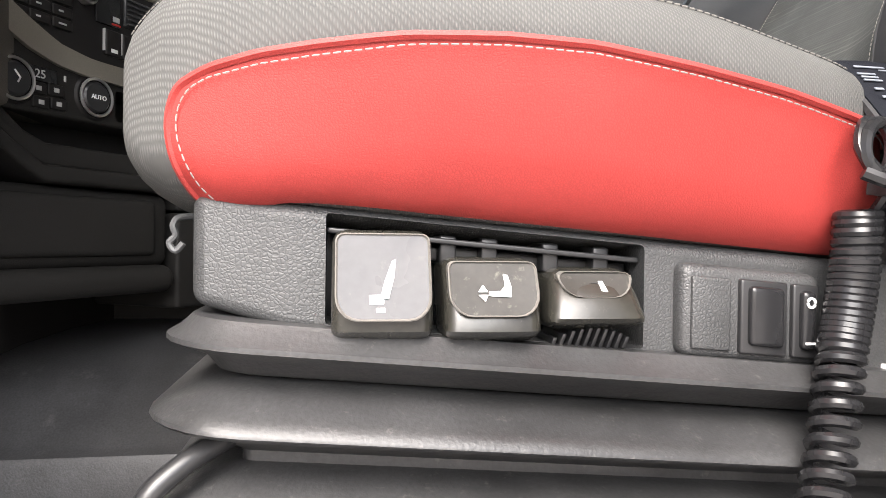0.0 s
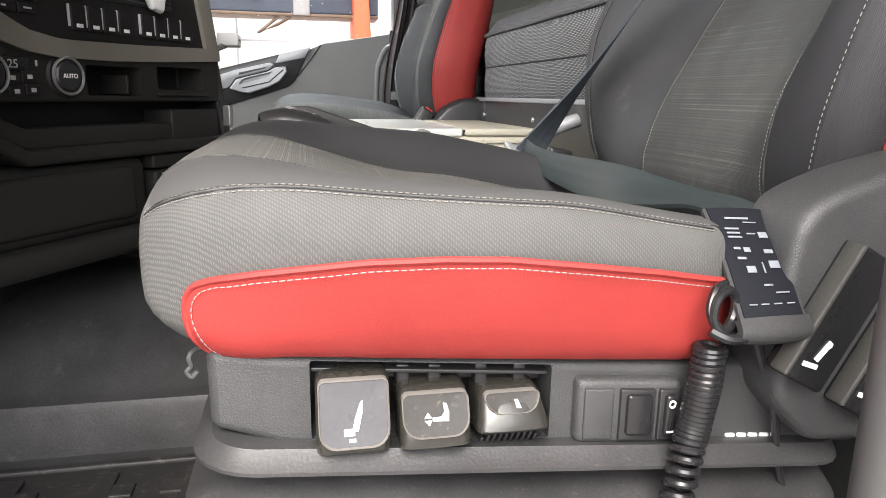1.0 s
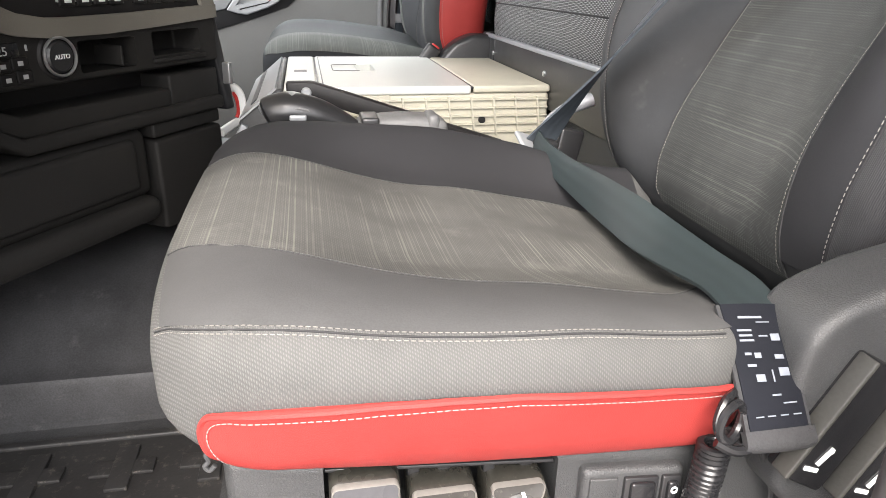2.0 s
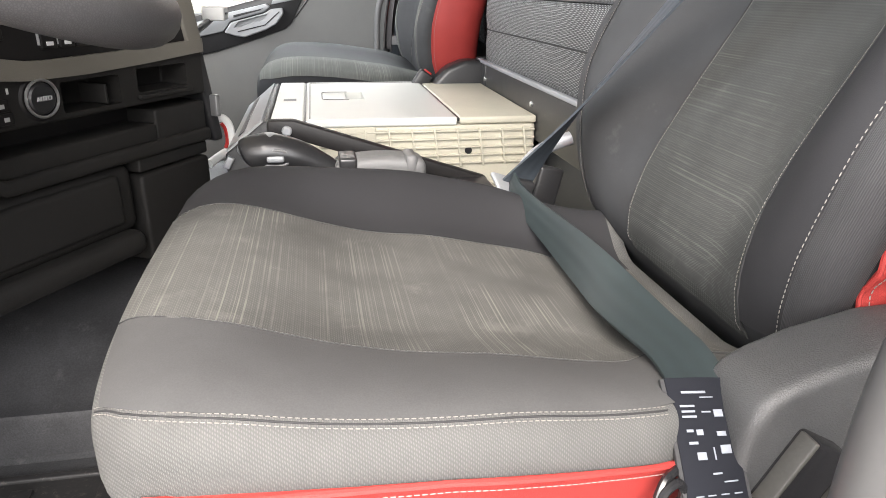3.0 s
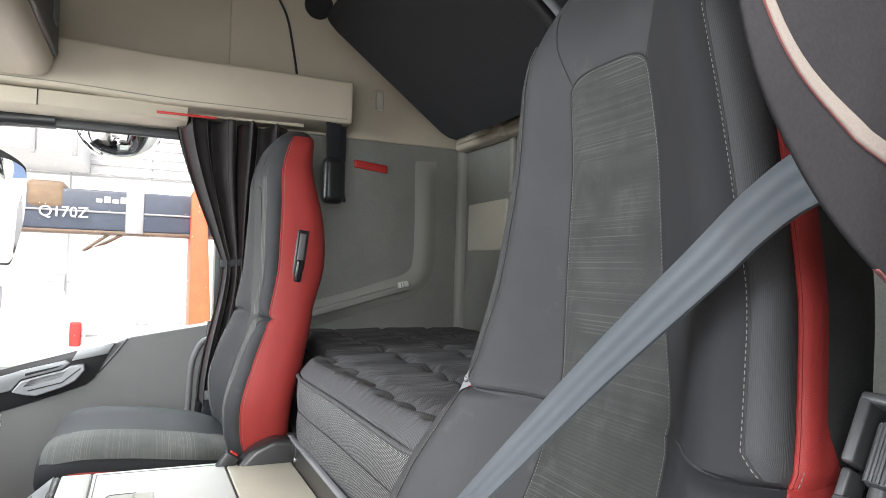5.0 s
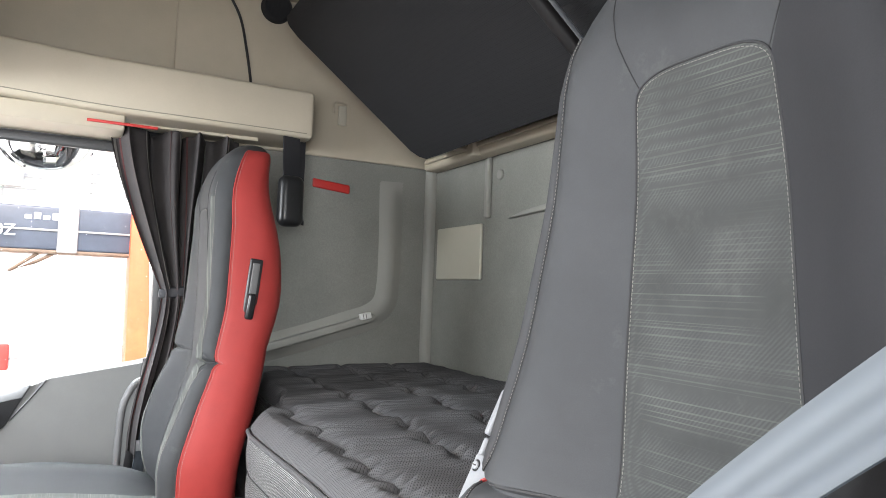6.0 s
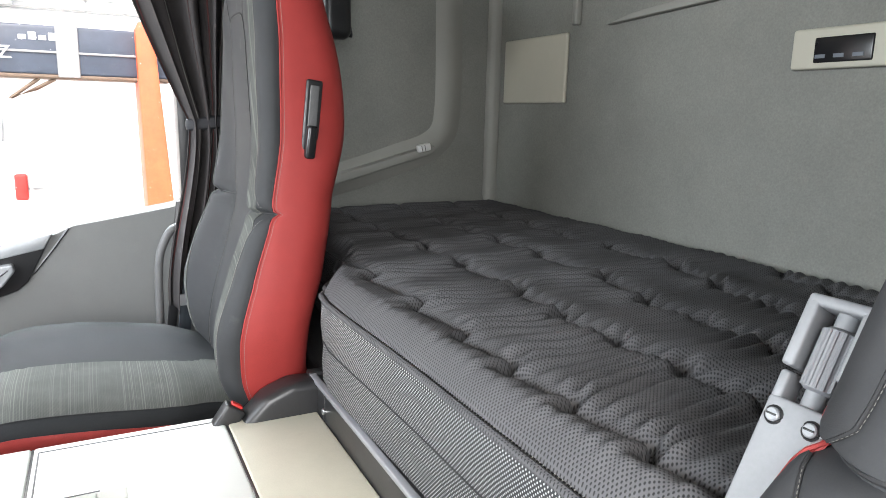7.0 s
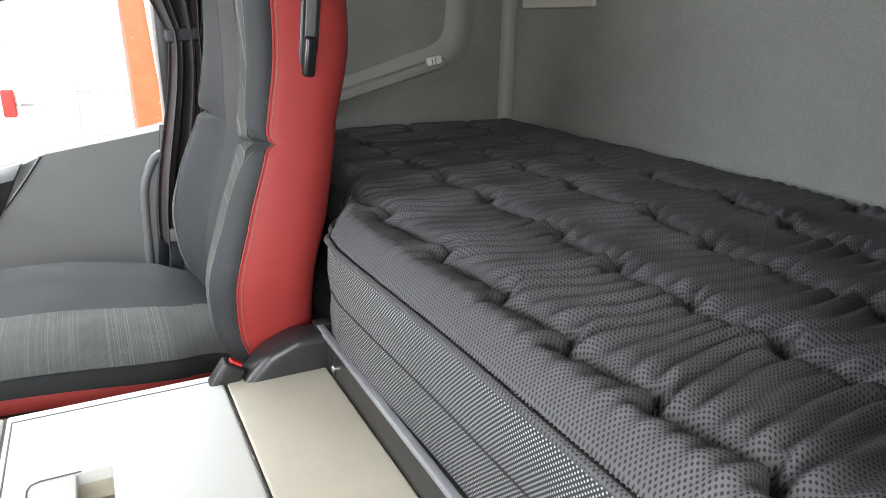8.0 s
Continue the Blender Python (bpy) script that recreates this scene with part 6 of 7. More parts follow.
grip_hole = prism([(-0.152, 0.650), (-0.135, 0.671), (-0.030, 0.698), (-0.046, 0.678), (-0.124, 0.655)], Y_FAR - 0.12, Y_FAR - 0.069, "y")
part("handle", cut(ring_, grip_hole), M_SILVER, door, "silver door handle", edge=25)
part("handle_groove", tube([(-0.139, Y_FAR - 0.0922, 0.637), (-0.043, Y_FAR - 0.0922, 0.660), (-0.006, Y_FAR - 0.0922, 0.692), (0.010, Y_FAR - 0.0922, 0.705)], 0.0022, 6), M_SMOOTH, door)
part("handle_bezel", prism([(-0.34, 0.628), (-0.30, 0.662), (-0.197, 0.690), (-0.164, 0.701), (-0.035, 0.731), (-0.021, 0.722), (-0.045, 0.703), (-0.162, 0.672), (-0.190, 0.636), (-0.33, 0.606)], Y_FAR - 0.080, Y_FAR - 0.06, "y", 0.004, 3), M_SILVER, door, "silver handle surround")
part("bezel_slot", prism([(-0.150, 0.684), (-0.060, 0.708), (-0.045, 0.716), (-0.150, 0.692)], Y_FAR - 0.0825, Y_FAR - 0.078, "y"), M_SMOOTH, door)
part("lining_seam", tube([(-0.62, Y_FAR - 0.061, 0.515), (-0.35, Y_FAR - 0.061, 0.553), (-0.14, Y_FAR - 0.061, 0.608), (0.0, Y_FAR - 0.061, 0.648), (0.065, Y_FAR - 0.061, 0.688), (0.11, Y_FAR - 0.061, 0.745), (0.15, Y_FAR - 0.061, 0.80)], 0.003, 6), M_SMOOTH, door)
part("rear_seal", prism([(0.36, 0.4), (0.385, 0.4), (0.437, 0.86), (0.412, 0.86)], Y_FAR - 0.066, Y_FAR - 0.05, "y", 0.003), M_SMOOTH, door, "black rubber door seal")
part("rear_pillar", prism([(0.44, 0.30), (0.60, 0.30), (0.60, 1.58), (0.47, 1.58), (0.455, 0.86)], Y_FAR - 0.05, Y_FAR - 0.001, "y", 0.004), M_SMOOTH, door, "black door pillar")
pane = part("pane", rbox(-0.62, 0.45, Y_FAR + 0.006, Y_FAR + 0.010, 0.62, 1.56, 0.001, k=1), M_GLASS, door, "slightly dirty window pane")
pane.visible_shadow = False
part("window_seal", rbox(-0.55, 0.44, Y_FAR - 0.055, Y_FAR - 0.035, 1.512, 1.545, 0.008), M_RUBBER, door, "black rubber window seal")
part("pillar_front", tube(spline([(-0.50, Y_FAR - 0.02, 0.62), (-0.545, Y_FAR - 0.03, 0.95), (-0.565, Y_FAR - 0.03, 1.2), (-0.53, Y_FAR - 0.03, 1.38), (-0.43, Y_FAR - 0.03, 1.49), (-0.30, Y_FAR - 0.03, 1.53), (-0.1, Y_FAR - 0.035, 1.54)], 8), 0.030, 12), M_SMOOTH, door, "black front pillar")
part("pillar_rail", tube(spline([(-0.62, Y_FAR - 0.10, 1.02), (-0.55, Y_FAR - 0.10, 0.97), (-0.50, Y_FAR - 0.09, 0.90), (-0.46, Y_FAR - 0.08, 0.80)], 8), 0.011, 10), M_GREYPL, door, "grey grab rail")
card = thing("card_holder", (-0.10, 1.25, 0.715), "small pale plastic card holder on a black arm beside the dashboard", "card holder")
part("card", rbox(-0.108, -0.062, 1.235, 1.315, 0.722, 0.750, 0.004), M_WHITEPL, card)
part("card_slot", rbox(-0.0625, -0.0605, 1.25, 1.30, 0.734, 0.738, 0.0006, k=1), M_SMOOTH, card)
part("holder_arm", tube([(-0.095, 1.27, 0.724), (-0.10, 1.20, 0.715), (-0.115, 1.10, 0.70), (-0.14, 1.03, 0.69)], 0.007, 8), M_SMOOTH, card)

# mirrors outside the far window
def mirror(name, at, turn, outline, label):
    """A convex wing mirror; outline is (across, height) round its glass, at its place."""
    root = thing(name, (at[0], at[1], min(p[1] for p in outline) - 0.02), label, "mirror")
    cx, cz = sum(p[0] for p in outline) / len(outline), sum(p[1] for p in outline) / len(outline)
    ring = spline([(*p, 0) for p in outline + outline[:1]], 6)[:-1]
    m = pose(at[0], at[1], 0, 0, 0, turn)

    def shell(grow, depths, bulge):
        bm = bmesh.new()
        rows = []
        for w, d in depths:
            rows.append([bm.verts.new((cx + (p.x - cx) * w * grow, d + bulge * w * w * ((p.x - cx) ** 2 + (p.y - cz) ** 2), cz + (p.y - cz) * w * grow)) for p in ring])
        for r0, r1 in zip(rows, rows[1:]):
            for k in range(len(ring)):
                bm.faces.new((r0[k], r0[(k + 1) % len(ring)], r1[(k + 1) % len(ring)], r1[k]))
        bm.faces.new(rows[0])
        bm.faces.new(rows[-1])
        return moved(finish(bm), m)

    part("housing", shell(1.03, [(0.5, 0.075), (0.85, 0.065), (0.98, 0.035), (1.0, 0.012), (0.985, 0.002), (0.95, 0.006)], 0.0), M_SMOOTH, root, "black housing")
    part("mirror_glass", shell(1.0, [(w, -0.012) for w in np.linspace(0.06, 1.0, 14)] + [(1.0, 0.008)], 0.42), M_MIRROR, root, "convex mirror glass")
    return root


mirror("wing_mirror", (-0.345, 2.74), 47, [(-0.05, 1.478), (-0.02, 1.490), (0.05, 1.472), (0.115, 1.44), (0.133, 1.40), (0.127, 1.25), (0.105, 1.12), (0.085, 1.055), (0.06, 1.045), (-0.02, 1.055), (-0.10, 1.072), (-0.109, 1.10), (-0.085, 1.26)], "tall black wing mirror outside the passenger window")
mirror("wing_mirror", (-0.38, 2.74), 47, [(-0.085, 0.955), (0.0, 0.960), (0.085, 0.958), (0.096, 0.935), (0.080, 0.82), (0.045, 0.73), (0.02, 0.715), (-0.05, 0.725), (-0.115, 0.74), (-0.122, 0.77), (-0.10, 0.88)], "small black wide-angle mirror outside the passenger window")
bowl = thing("kerb_mirror", (0.08, 2.76, 1.47), "round convex kerb mirror above the passenger window", "mirror")
dome = bmesh.new()
ringsd = [[dome.verts.new((0.08 + 0.178 * math.cos(b) * math.cos(2 * math.pi * k / 40), 2.76 + 0.075 * math.cos(b) * math.sin(2 * math.pi * k / 40), 1.655 - 0.185 * math.sin(b))) for k in range(40)] for b in np.linspace(0, math.pi / 2 - 0.03, 16)]
for a, b in zip(ringsd, ringsd[1:]):
    for k in range(40):
        dome.faces.new((a[k], a[(k + 1) % 40], b[(k + 1) % 40], b[k]))
dome.faces.new(ringsd[0])
dome.faces.new(ringsd[-1])
part("mirror_glass", finish(dome), M_MIRROR, bowl, "bulging mirror glass")
part("rim", rbox(-0.105, 0.265, 2.68, 2.84, 1.645, 1.70, 0.02), M_SMOOTH, bowl)
part("mirror_arm", rbox(0.05, 0.11, 2.37, 2.75, 1.66, 1.72, 0.01), M_SMOOTH, bowl)
solo("mirror_bracket", join(rbox(-0.50, -0.41, 2.82, 2.92, 0.70, 1.70, 0.02), rbox(-0.49, -0.43, 2.37, 2.86, 1.62, 1.68, 0.01), rbox(-0.49, -0.43, 2.37, 2.86, 0.64, 0.70, 0.01)), M_SMOOTH, "black mirror bracket on the front pillar", "bracket")

# added out of direct view, pale so that the kerb mirror reflects something bright
solo("wall_outer", rbox(-0.60, 1.5, 2.405, 2.42, -0.9, 0.72, 0.006), M_COVER, "pale painted outer skin of the cab below the window", "wall", kind="structure")

# ---------------------------------------------------------------- walls of the sleeping space
ridge = spline([(1.268, 0, 1.53), (1.272, 0, 1.40), (1.275, 0, 1.25), (1.272, 0, 1.12), (1.255, 0, 1.05), (1.20, 0, 1.005), (1.10, 0, 0.972), (0.95, 0, 0.925), (0.80, 0, 0.885)], 8)
bm = bmesh.new()
rows = []
for i, p in enumerate(ridge):
    t = (ridge[min(i + 1, len(ridge) - 1)] - ridge[max(i - 1, 0)]).normalized()
    n = Vector((t.z, 0, -t.x))
    grow = smooth(0, 6, i)
    rows.append([bm.verts.new((p.x + n.x * a, Y_FAR - h * grow, p.z + n.z * a)) for a, h in ((-0.060, -0.002), (-0.045, 0.003), (-0.025, 0.012), (-0.005, 0.017), (0.015, 0.013), (0.035, 0.004), (0.048, -0.002))])
for a, b in zip(rows, rows[1:]):
    for k in range(6):
        bm.faces.new((a[k], a[k + 1], b[k + 1], b[k]))
niche = thing("wall_niche", (1.1, Y_FAR, 0.88), "moulded grey wall shelf rim with a small reading light", "wall shelf")
part("rim", finish(bm), M_WALLPL, niche)
part("shelf", prism([(0.78, 0.868), (1.20, 0.985), (1.215, 1.003), (1.20, 1.012), (0.78, 0.895)], Y_FAR - 0.055, Y_FAR, "y", 0.004), M_WALLPL, niche, "pale grey sloping shelf")
part("reading_light", moved(rbox(-0.022, 0.022, -0.012, 0.012, -0.012, 0.012, 0.005), pose(1.165, Y_FAR - 0.058, 1.005, 0, -12, 0)), M_WHITEPL, niche, "small white reading light")
for dx in (-0.011, 0.0):
    part("light_slot", moved(rbox(dx - 0.001, dx + 0.001, -0.0135, -0.011, -0.009, 0.009, 0.0004, k=1), pose(1.165, Y_FAR - 0.058, 1.005, 0, -12, 0)), M_GREYPL, niche)
corner = tagged(solo("trim", prism([(1.422, Y_FAR), (1.427, Y_FAR - 0.018), (1.44, Y_FAR - 0.028), (X_BACK, Y_FAR - 0.032), (X_BACK, Y_FAR)], 0.60, 1.60, "z", 0.003), M_WALLPL, "grey moulded corner trim between the cab walls", "trim"), kind="structure")
solo("wall_far_panel", rbox(0.455, X_BACK, Y_FAR - 0.018, Y_FAR - 0.0005, 1.592, Z_ROOF, 0.008), M_BEIGE, "beige upper side lining", "wall", kind="structure")
part_rail = thing("bunk_ledge", (1.42, 1.0, 1.55), "beige moulded ledge along the rear wall under the upper bunk", "ledge")
part("ledge", rbox(1.385, X_BACK, Y_NEAR, Y_FAR - 0.05, 1.575, 1.625, 0.018, (1, 6, 1), 4), M_BEIGE, part_rail)
part("ledge_lip", rbox(1.375, 1.392, Y_NEAR, Y_FAR - 0.08, 1.598, 1.612, 0.005), M_BEIGE, part_rail)
part("clip", rbox(1.36, 1.40, 1.86, 1.90, 1.57, 1.64, 0.008), M_BEIGE, part_rail)
part("clip", rbox(1.372, 1.39, 1.96, 2.02, 1.615, 1.625, 0.003), M_SMOOTH, part_rail)
tagged(solo("trim", rbox(1.440, X_BACK, 1.888, 1.912, 1.366, 1.58, 0.006), M_WALLPL, "grey vertical moulding on the rear wall", "trim"), kind="structure")
solo("wall_button", moved(disc(0, 0.018, 0.008, 20, 0.003), pose(X_BACK, 1.835, 1.51, 0, -90, 0)), M_WALLPL, "round grey snap button on the rear wall", "button")
solo("wall_cover", rbox(1.446, X_BACK - 0.001, 1.935, 2.265, 1.152, 1.350, 0.006, (1, 2, 2), 3), M_COVER, "flat pale beige cover plate on the rear wall", "cover plate")
bm = prism([(1.76, 1.352), (1.34, 1.372), (0.4, 1.41), (0.4, 1.44), (1.34, 1.396), (1.66, 1.372)], 1.436, X_BACK, "x", 0.004)
tagged(solo("trim", bm, M_WALLPL, "tapered grey ledge moulded into the rear wall", "trim"), kind="structure")
ctl = thing("heater_control", (1.45, 1.11, 1.17), "beige heater control with a dark display on the rear wall", "control panel")
part("frame", rbox(1.440, X_BACK - 0.001, 0.985, 1.210, 1.211, 1.286, 0.006), M_COVER, ctl)
part("display", rbox(1.437, 1.445, 1.05, 1.161, 1.222, 1.268, 0.003), M_GLOSS, ctl, "dark display")
for k in range(3):
    part("mark", rbox(1.4358, 1.4375, 1.065 + k * 0.036, 1.085 + k * 0.036, 1.230, 1.237, 0.0005, k=1), M_PRINT, ctl)
solo("escape_handle", rbox(0.955, 1.10, Y_FAR - 0.014, Y_FAR - 0.001, 1.472, 1.505, 0.006, (3, 1, 1), warp=lambda x, y, z: (x, y, z - 0.10 * (x - 1.0))), M_REDPL, "small red plastic handle on the side wall", "handle")
hookp = thing("coat_hook", (1.055, Y_FAR - 0.02, 1.72), "beige fold-out coat hook on the upper lining", "hook")
part("hook", rbox(1.035, 1.068, Y_FAR - 0.034, Y_FAR - 0.018, 1.715, 1.79, 0.007), M_COVER, hookp)
part("hook_rim", tube(spline([(1.02, Y_FAR - 0.019, 1.76), (1.02, Y_FAR - 0.02, 1.79), (1.03, Y_FAR - 0.02, 1.802), (1.07, Y_FAR - 0.02, 1.80)], 6), 0.004, 8), M_BEIGE, hookp)
solo("cable", tube(spline([(0.60, Y_FAR - 0.022, 2.15), (0.66, Y_FAR - 0.022, 2.05), (0.69, Y_FAR - 0.022, 1.93), (0.715, Y_FAR - 0.03, 1.78)], 8), 0.005, 8), M_SMOOTH, "black cable running down the beige lining", "cable")

# ---------------------------------------------------------------- overhead
lock = thing("overhead_locker", (0.2, 2.2, 1.6), "beige overhead locker above the passenger window", "locker")


def bowed(x, y, z):
    return (x, y + 0.035 * smooth(0.35, 0.885, x), z - 0.012 * smooth(-0.1, 0.3, x) + 0.010 * smooth(0.3, 0.9, x))


part("front", rbox(-0.45, 0.885, 2.075, Y_FAR, 1.605, 1.765, 0.014, (16, 2, 2), 4, warp=bowed), M_BEIGE, lock)
part("seam", tube([bowed(x, 2.0735, 1.62) for x in np.linspace(-0.44, 0.86, 20)], 0.0015, 6), M_PIT, lock)
part("under_strip", rbox(-0.5, 0.31, 2.11, Y_FAR, 1.548, 1.60, 0.006), M_BEIGE, lock)
part("strip_joint", rbox(-0.135, -0.131, 2.1085, 2.112, 1.548, 1.598, 0.0005, k=1), M_SMOOTH, lock)
head = thing("front_locker", (-0.5, 1.2, 1.62), "beige overhead console above the windscreen with a dark insert", "locker")
part("shell", rbox(X_FRONT, -0.085, -0.20, 2.06, 1.615, Z_ROOF, 0.05, (2, 4, 2), 5), M_BEIGE, head)
ins = part("insert", rbox(-0.09, -0.072, 0.2, 2.02, 1.68, 2.08, 0.02, k=3), M_PLASTIC, head, "dark grained insert")
part("catch", rbox(-0.074, -0.064, 1.86, 1.94, 1.75, 1.83, 0.01), M_GREYPL, ins)
upper = thing("upper_bunk", (1.2, 0.9, 1.55), "black net-covered upper bunk, folded up against the roof", "bunk")


def net(u, v):
    a, b = Vector((1.262, 0, 1.568)), Vector((0.745, 0, 1.955))
    p = a.lerp(b, u)
    return (p.x, v, p.z)


ed = [(0.0, 2.005), (0.03, 2.035), (0.08, 2.05), (0.5, 2.045), (0.9, 2.04), (0.97, 2.025), (1.0, 1.99)]
part("net", sheet(net, [0, 0.015, 0.03, 0.05, 0.08] + list(np.linspace(0.1, 0.9, 12)) + [0.93, 0.955, 0.975, 1.0], lambda u: list(np.linspace(-0.24, line(ed, u), 30)), 0.004, 0.03, -1 if normal_of(net, 0.5, 0.5).z > 0 else 1), M_MESHNET, upper, "black woven net")
part("panel", prism([(1.275, 1.58), (1.30, 1.61), (0.80, 2.00), (0.76, 1.975)], -0.24, 2.0, "y", 0.006), M_SMOOTH, upper)
part("bracket", rbox(1.22, 1.40, 1.93, 1.97, 1.60, 1.63, 0.004), M_BEIGE, upper)
part("strut", tube([(0.93, 0.98, 1.745), (1.06, 0.985, 1.652), (1.195, 0.99, 1.545)], 0.013, 10), M_SILVER2, upper, "silver gas strut")
part("strut_body", tube([(0.85, 0.90, 1.70), (1.0, 0.88, 1.56), (1.08, 0.86, 1.47)], 0.015, 10), M_DASHDARK, upper, "black strut body")
part("strut_seat", rbox(1.06, 1.40, 0.845, 0.90, 1.455, 1.485, 0.008), M_DASHDARK, upper)
solo("roof_speaker", moved(disc(0, 0.055, 0.03, 28, 0.01), pose(0.785, 2.318, 2.105, 90, 0, 0)), M_MESHNET, "black round speaker grille under the roof lining", "speaker")

# ---------------------------------------------------------------- dashboard
DASH = Matrix.Translation((-0.268, 0.718, 0)) @ Matrix.Rotation(radians(-31), 4, "Z")
dash = thing("dashboard", (-0.4, 0.8, 0.0), "dark brown dashboard with a grey-beige surround, switches and vents", "dashboard")
LETTER = Matrix(((0, 0, 1, 0), (1, 0, 0, 0), (0, 1, 0, 0), (0, 0, 0, 1)))


def dbox(p0, p1, z0, z1, o0, o1, r=0.004, n=(1, 1, 1), k=3, warp=None):
    """A box on the dashboard's face, which is turned to the driver: p along it, z up, o out of it."""
    bm = rbox(o0, o1, p0, p1, z0, z1, r, n, k, warp)
    return moved(bm, DASH)


def raked(o, p, z):
    """The end of the dashboard leans towards the driver with its height."""
    return (o, p - 0.21 * (z - 0.684) * smooth(0.10, 0.30, p), z)


# hull of the dashboard and its lower half
part("hull", dbox(-0.55, 0.345, 0.69, 0.836, -0.45, -0.012, 0.02, (1, 6, 2), warp=raked), M_DASHGREY, dash, "grey-brown soft top")
face_block = cut(dbox(-0.55, 0.357, 0.602, 0.700, -0.40, 0.0, 0.006), dbox(0.037, 0.150, 0.612, 0.658, -0.07, 0.06, 0.005), dbox(0.188, 0.308, 0.623, 0.662, -0.06, 0.06, 0.005))
part("body", face_block, M_DASH, dash, "dark brown plastic body with two open pockets", edge=30)
part("recess", dbox(-0.55, 0.350, 0.555, 0.606, -0.40, -0.07, 0.004), M_DASHDARK, dash)
drop = lambda o, p, z: (o, p, z + 0.05 * smooth(-0.075, -0.16, p))
part("bin_front", dbox(-0.30, 0.222, 0.535, 0.566, -0.10, -0.004, 0.005, (1, 16, 1), 3, warp=drop), M_DASH2, dash, "long storage bin with a paler inner wall")
part("bin_end", dbox(0.224, 0.355, 0.533, 0.588, -0.10, -0.006, 0.005), M_DASH2, dash)
part("bin_lip", dbox(-0.30, 0.357, 0.512, 0.537, -0.30, 0.004, 0.008, (1, 18, 1), 4, warp=drop), M_DASH2, dash, "dark rounded lip")
part("pedestal", dbox(0.02, 0.34, 0.0, 0.50, -0.45, -0.24, 0.02), M_DASHDARK, dash)
kick = part("lower_panel", dbox(-0.55, 0.156, 0.392, 0.510, -0.30, -0.006, 0.020, (2, 10, 4), 5), M_DASH, dash, "dark kick panel")
part("panel_field", dbox(-0.50, 0.120, 0.410, 0.498, -0.02, 0.002, 0.012, (1, 10, 3), 4), M_DASH2, kick)
part("panel_roll", dbox(-0.55, 0.150, 0.352, 0.396, -0.25, 0.016, 0.020, (1, 10, 1), 5), M_DASH2, kick, "rounded lower edge")
part("side_drawer", dbox(0.172, 0.352, 0.486, 0.511, -0.20, -0.008, 0.005), M_DASH2, dash)
part("side_box", dbox(0.172, 0.352, 0.32, 0.482, -0.20, -0.006, 0.008), M_DASH, dash)
# surround frame
surround = thing("dash_surround", (-0.2, 0.85, 0.65), "grey-beige curved dashboard surround", "dashboard trim")
BAND_LOW = [(-0.26, 0.80), (-0.20, 0.742), (-0.15, 0.708), (-0.102, 0.683), (-0.062, 0.671), (-0.017, 0.666), (0.087, 0.665), (0.214, 0.670), (0.357, 0.678)]
BAND_TOP = [(-0.26, 0.84), (-0.20, 0.79), (-0.15, 0.750), (-0.099, 0.720), (-0.060, 0.701), (-0.015, 0.693), (0.014, 0.692), (0.149, 0.694), (0.357, 0.701)]
part("bottom_band", dbox(-0.26, 0.357, 0.0, 1.0, -0.02, 0.007, 0.006, (1, 40, 2), 4, warp=lambda o, p, z: (o, p, line(BAND_LOW, p) + (line(BAND_TOP, p) - line(BAND_LOW, p)) * z)), M_BEZEL, surround)
part("right_band", dbox(0.317, 0.357, 0.690, 0.838, -0.02, 0.0065, 0.005, (1, 1, 4), 4, warp=raked), M_BEZEL, surround)
part("top_band", dbox(-0.45, 0.356, 0.811, 0.840, -0.03, 0.0062, 0.006, (1, 10, 1), 4, warp=raked), M_BEZEL, surround)
part("top_roll", dbox(-0.45, 0.350, 0.828, 0.846, -0.10, -0.012, 0.008, (1, 8, 1), 4, warp=raked), M_BEZEL, surround)
panel = part("switch_panel", dbox(-0.45, 0.330, 0.690, 0.818, -0.02, 0.0, 0.003, (1, 6, 2), warp=raked), M_DASHDARK, dash, "black switch panel")
vent = part("air_vent", dbox(0.050, 0.232, 0.757, 0.802, -0.01, 0.004, 0.003), M_SMOOTH, dash, "black air vent with slats")
for k in range(6):
    part("slat", dbox(0.053, 0.229, 0.7605 + k * 0.0072, 0.7625 + k * 0.0072, -0.005, 0.008, 0.0008, k=1), M_PLASTIC, vent)
part("vent_knob", dbox(0.122, 0.132, 0.779, 0.784, 0.0, 0.013, 0.002), M_WHITEPL, vent)
for count, p0, pitch in ((4, 0.0155, 0.0305), (4, 0.156, 0.032)):
    for k in range(count):
        p = p0 + k * pitch
        s_ = part("switch", dbox(p, p + pitch - 0.003, 0.706, 0.744, -0.005, 0.006, 0.003), M_DASHDARK, dash, "black rocker switch")
        part("mark", dbox(p + 0.008, p + 0.020, 0.711, 0.7165, 0.004, 0.0066, 0.0005, k=1), M_WHITE, s_)
        part("edge_line", dbox(p - 0.002, p - 0.001, 0.712, 0.744, 0.0, 0.005, 0.0003, k=1), M_PRINTGREY, s_)
part("screen", dbox(0.0, 0.044, 0.750, 0.802, -0.005, 0.003, 0.002), M_GLOSS, dash, "dark display")
part("lamp_mark", dbox(0.027, 0.043, 0.7525, 0.7555, 0.0, 0.0036, 0.0005, k=1), M_REDPL, dash, "red marking")
part("screen_mark", dbox(0.029, 0.041, 0.758, 0.7655, 0.0, 0.0036, 0.0005, k=1), M_PRINTGREY, dash)
rng = random.Random(4)
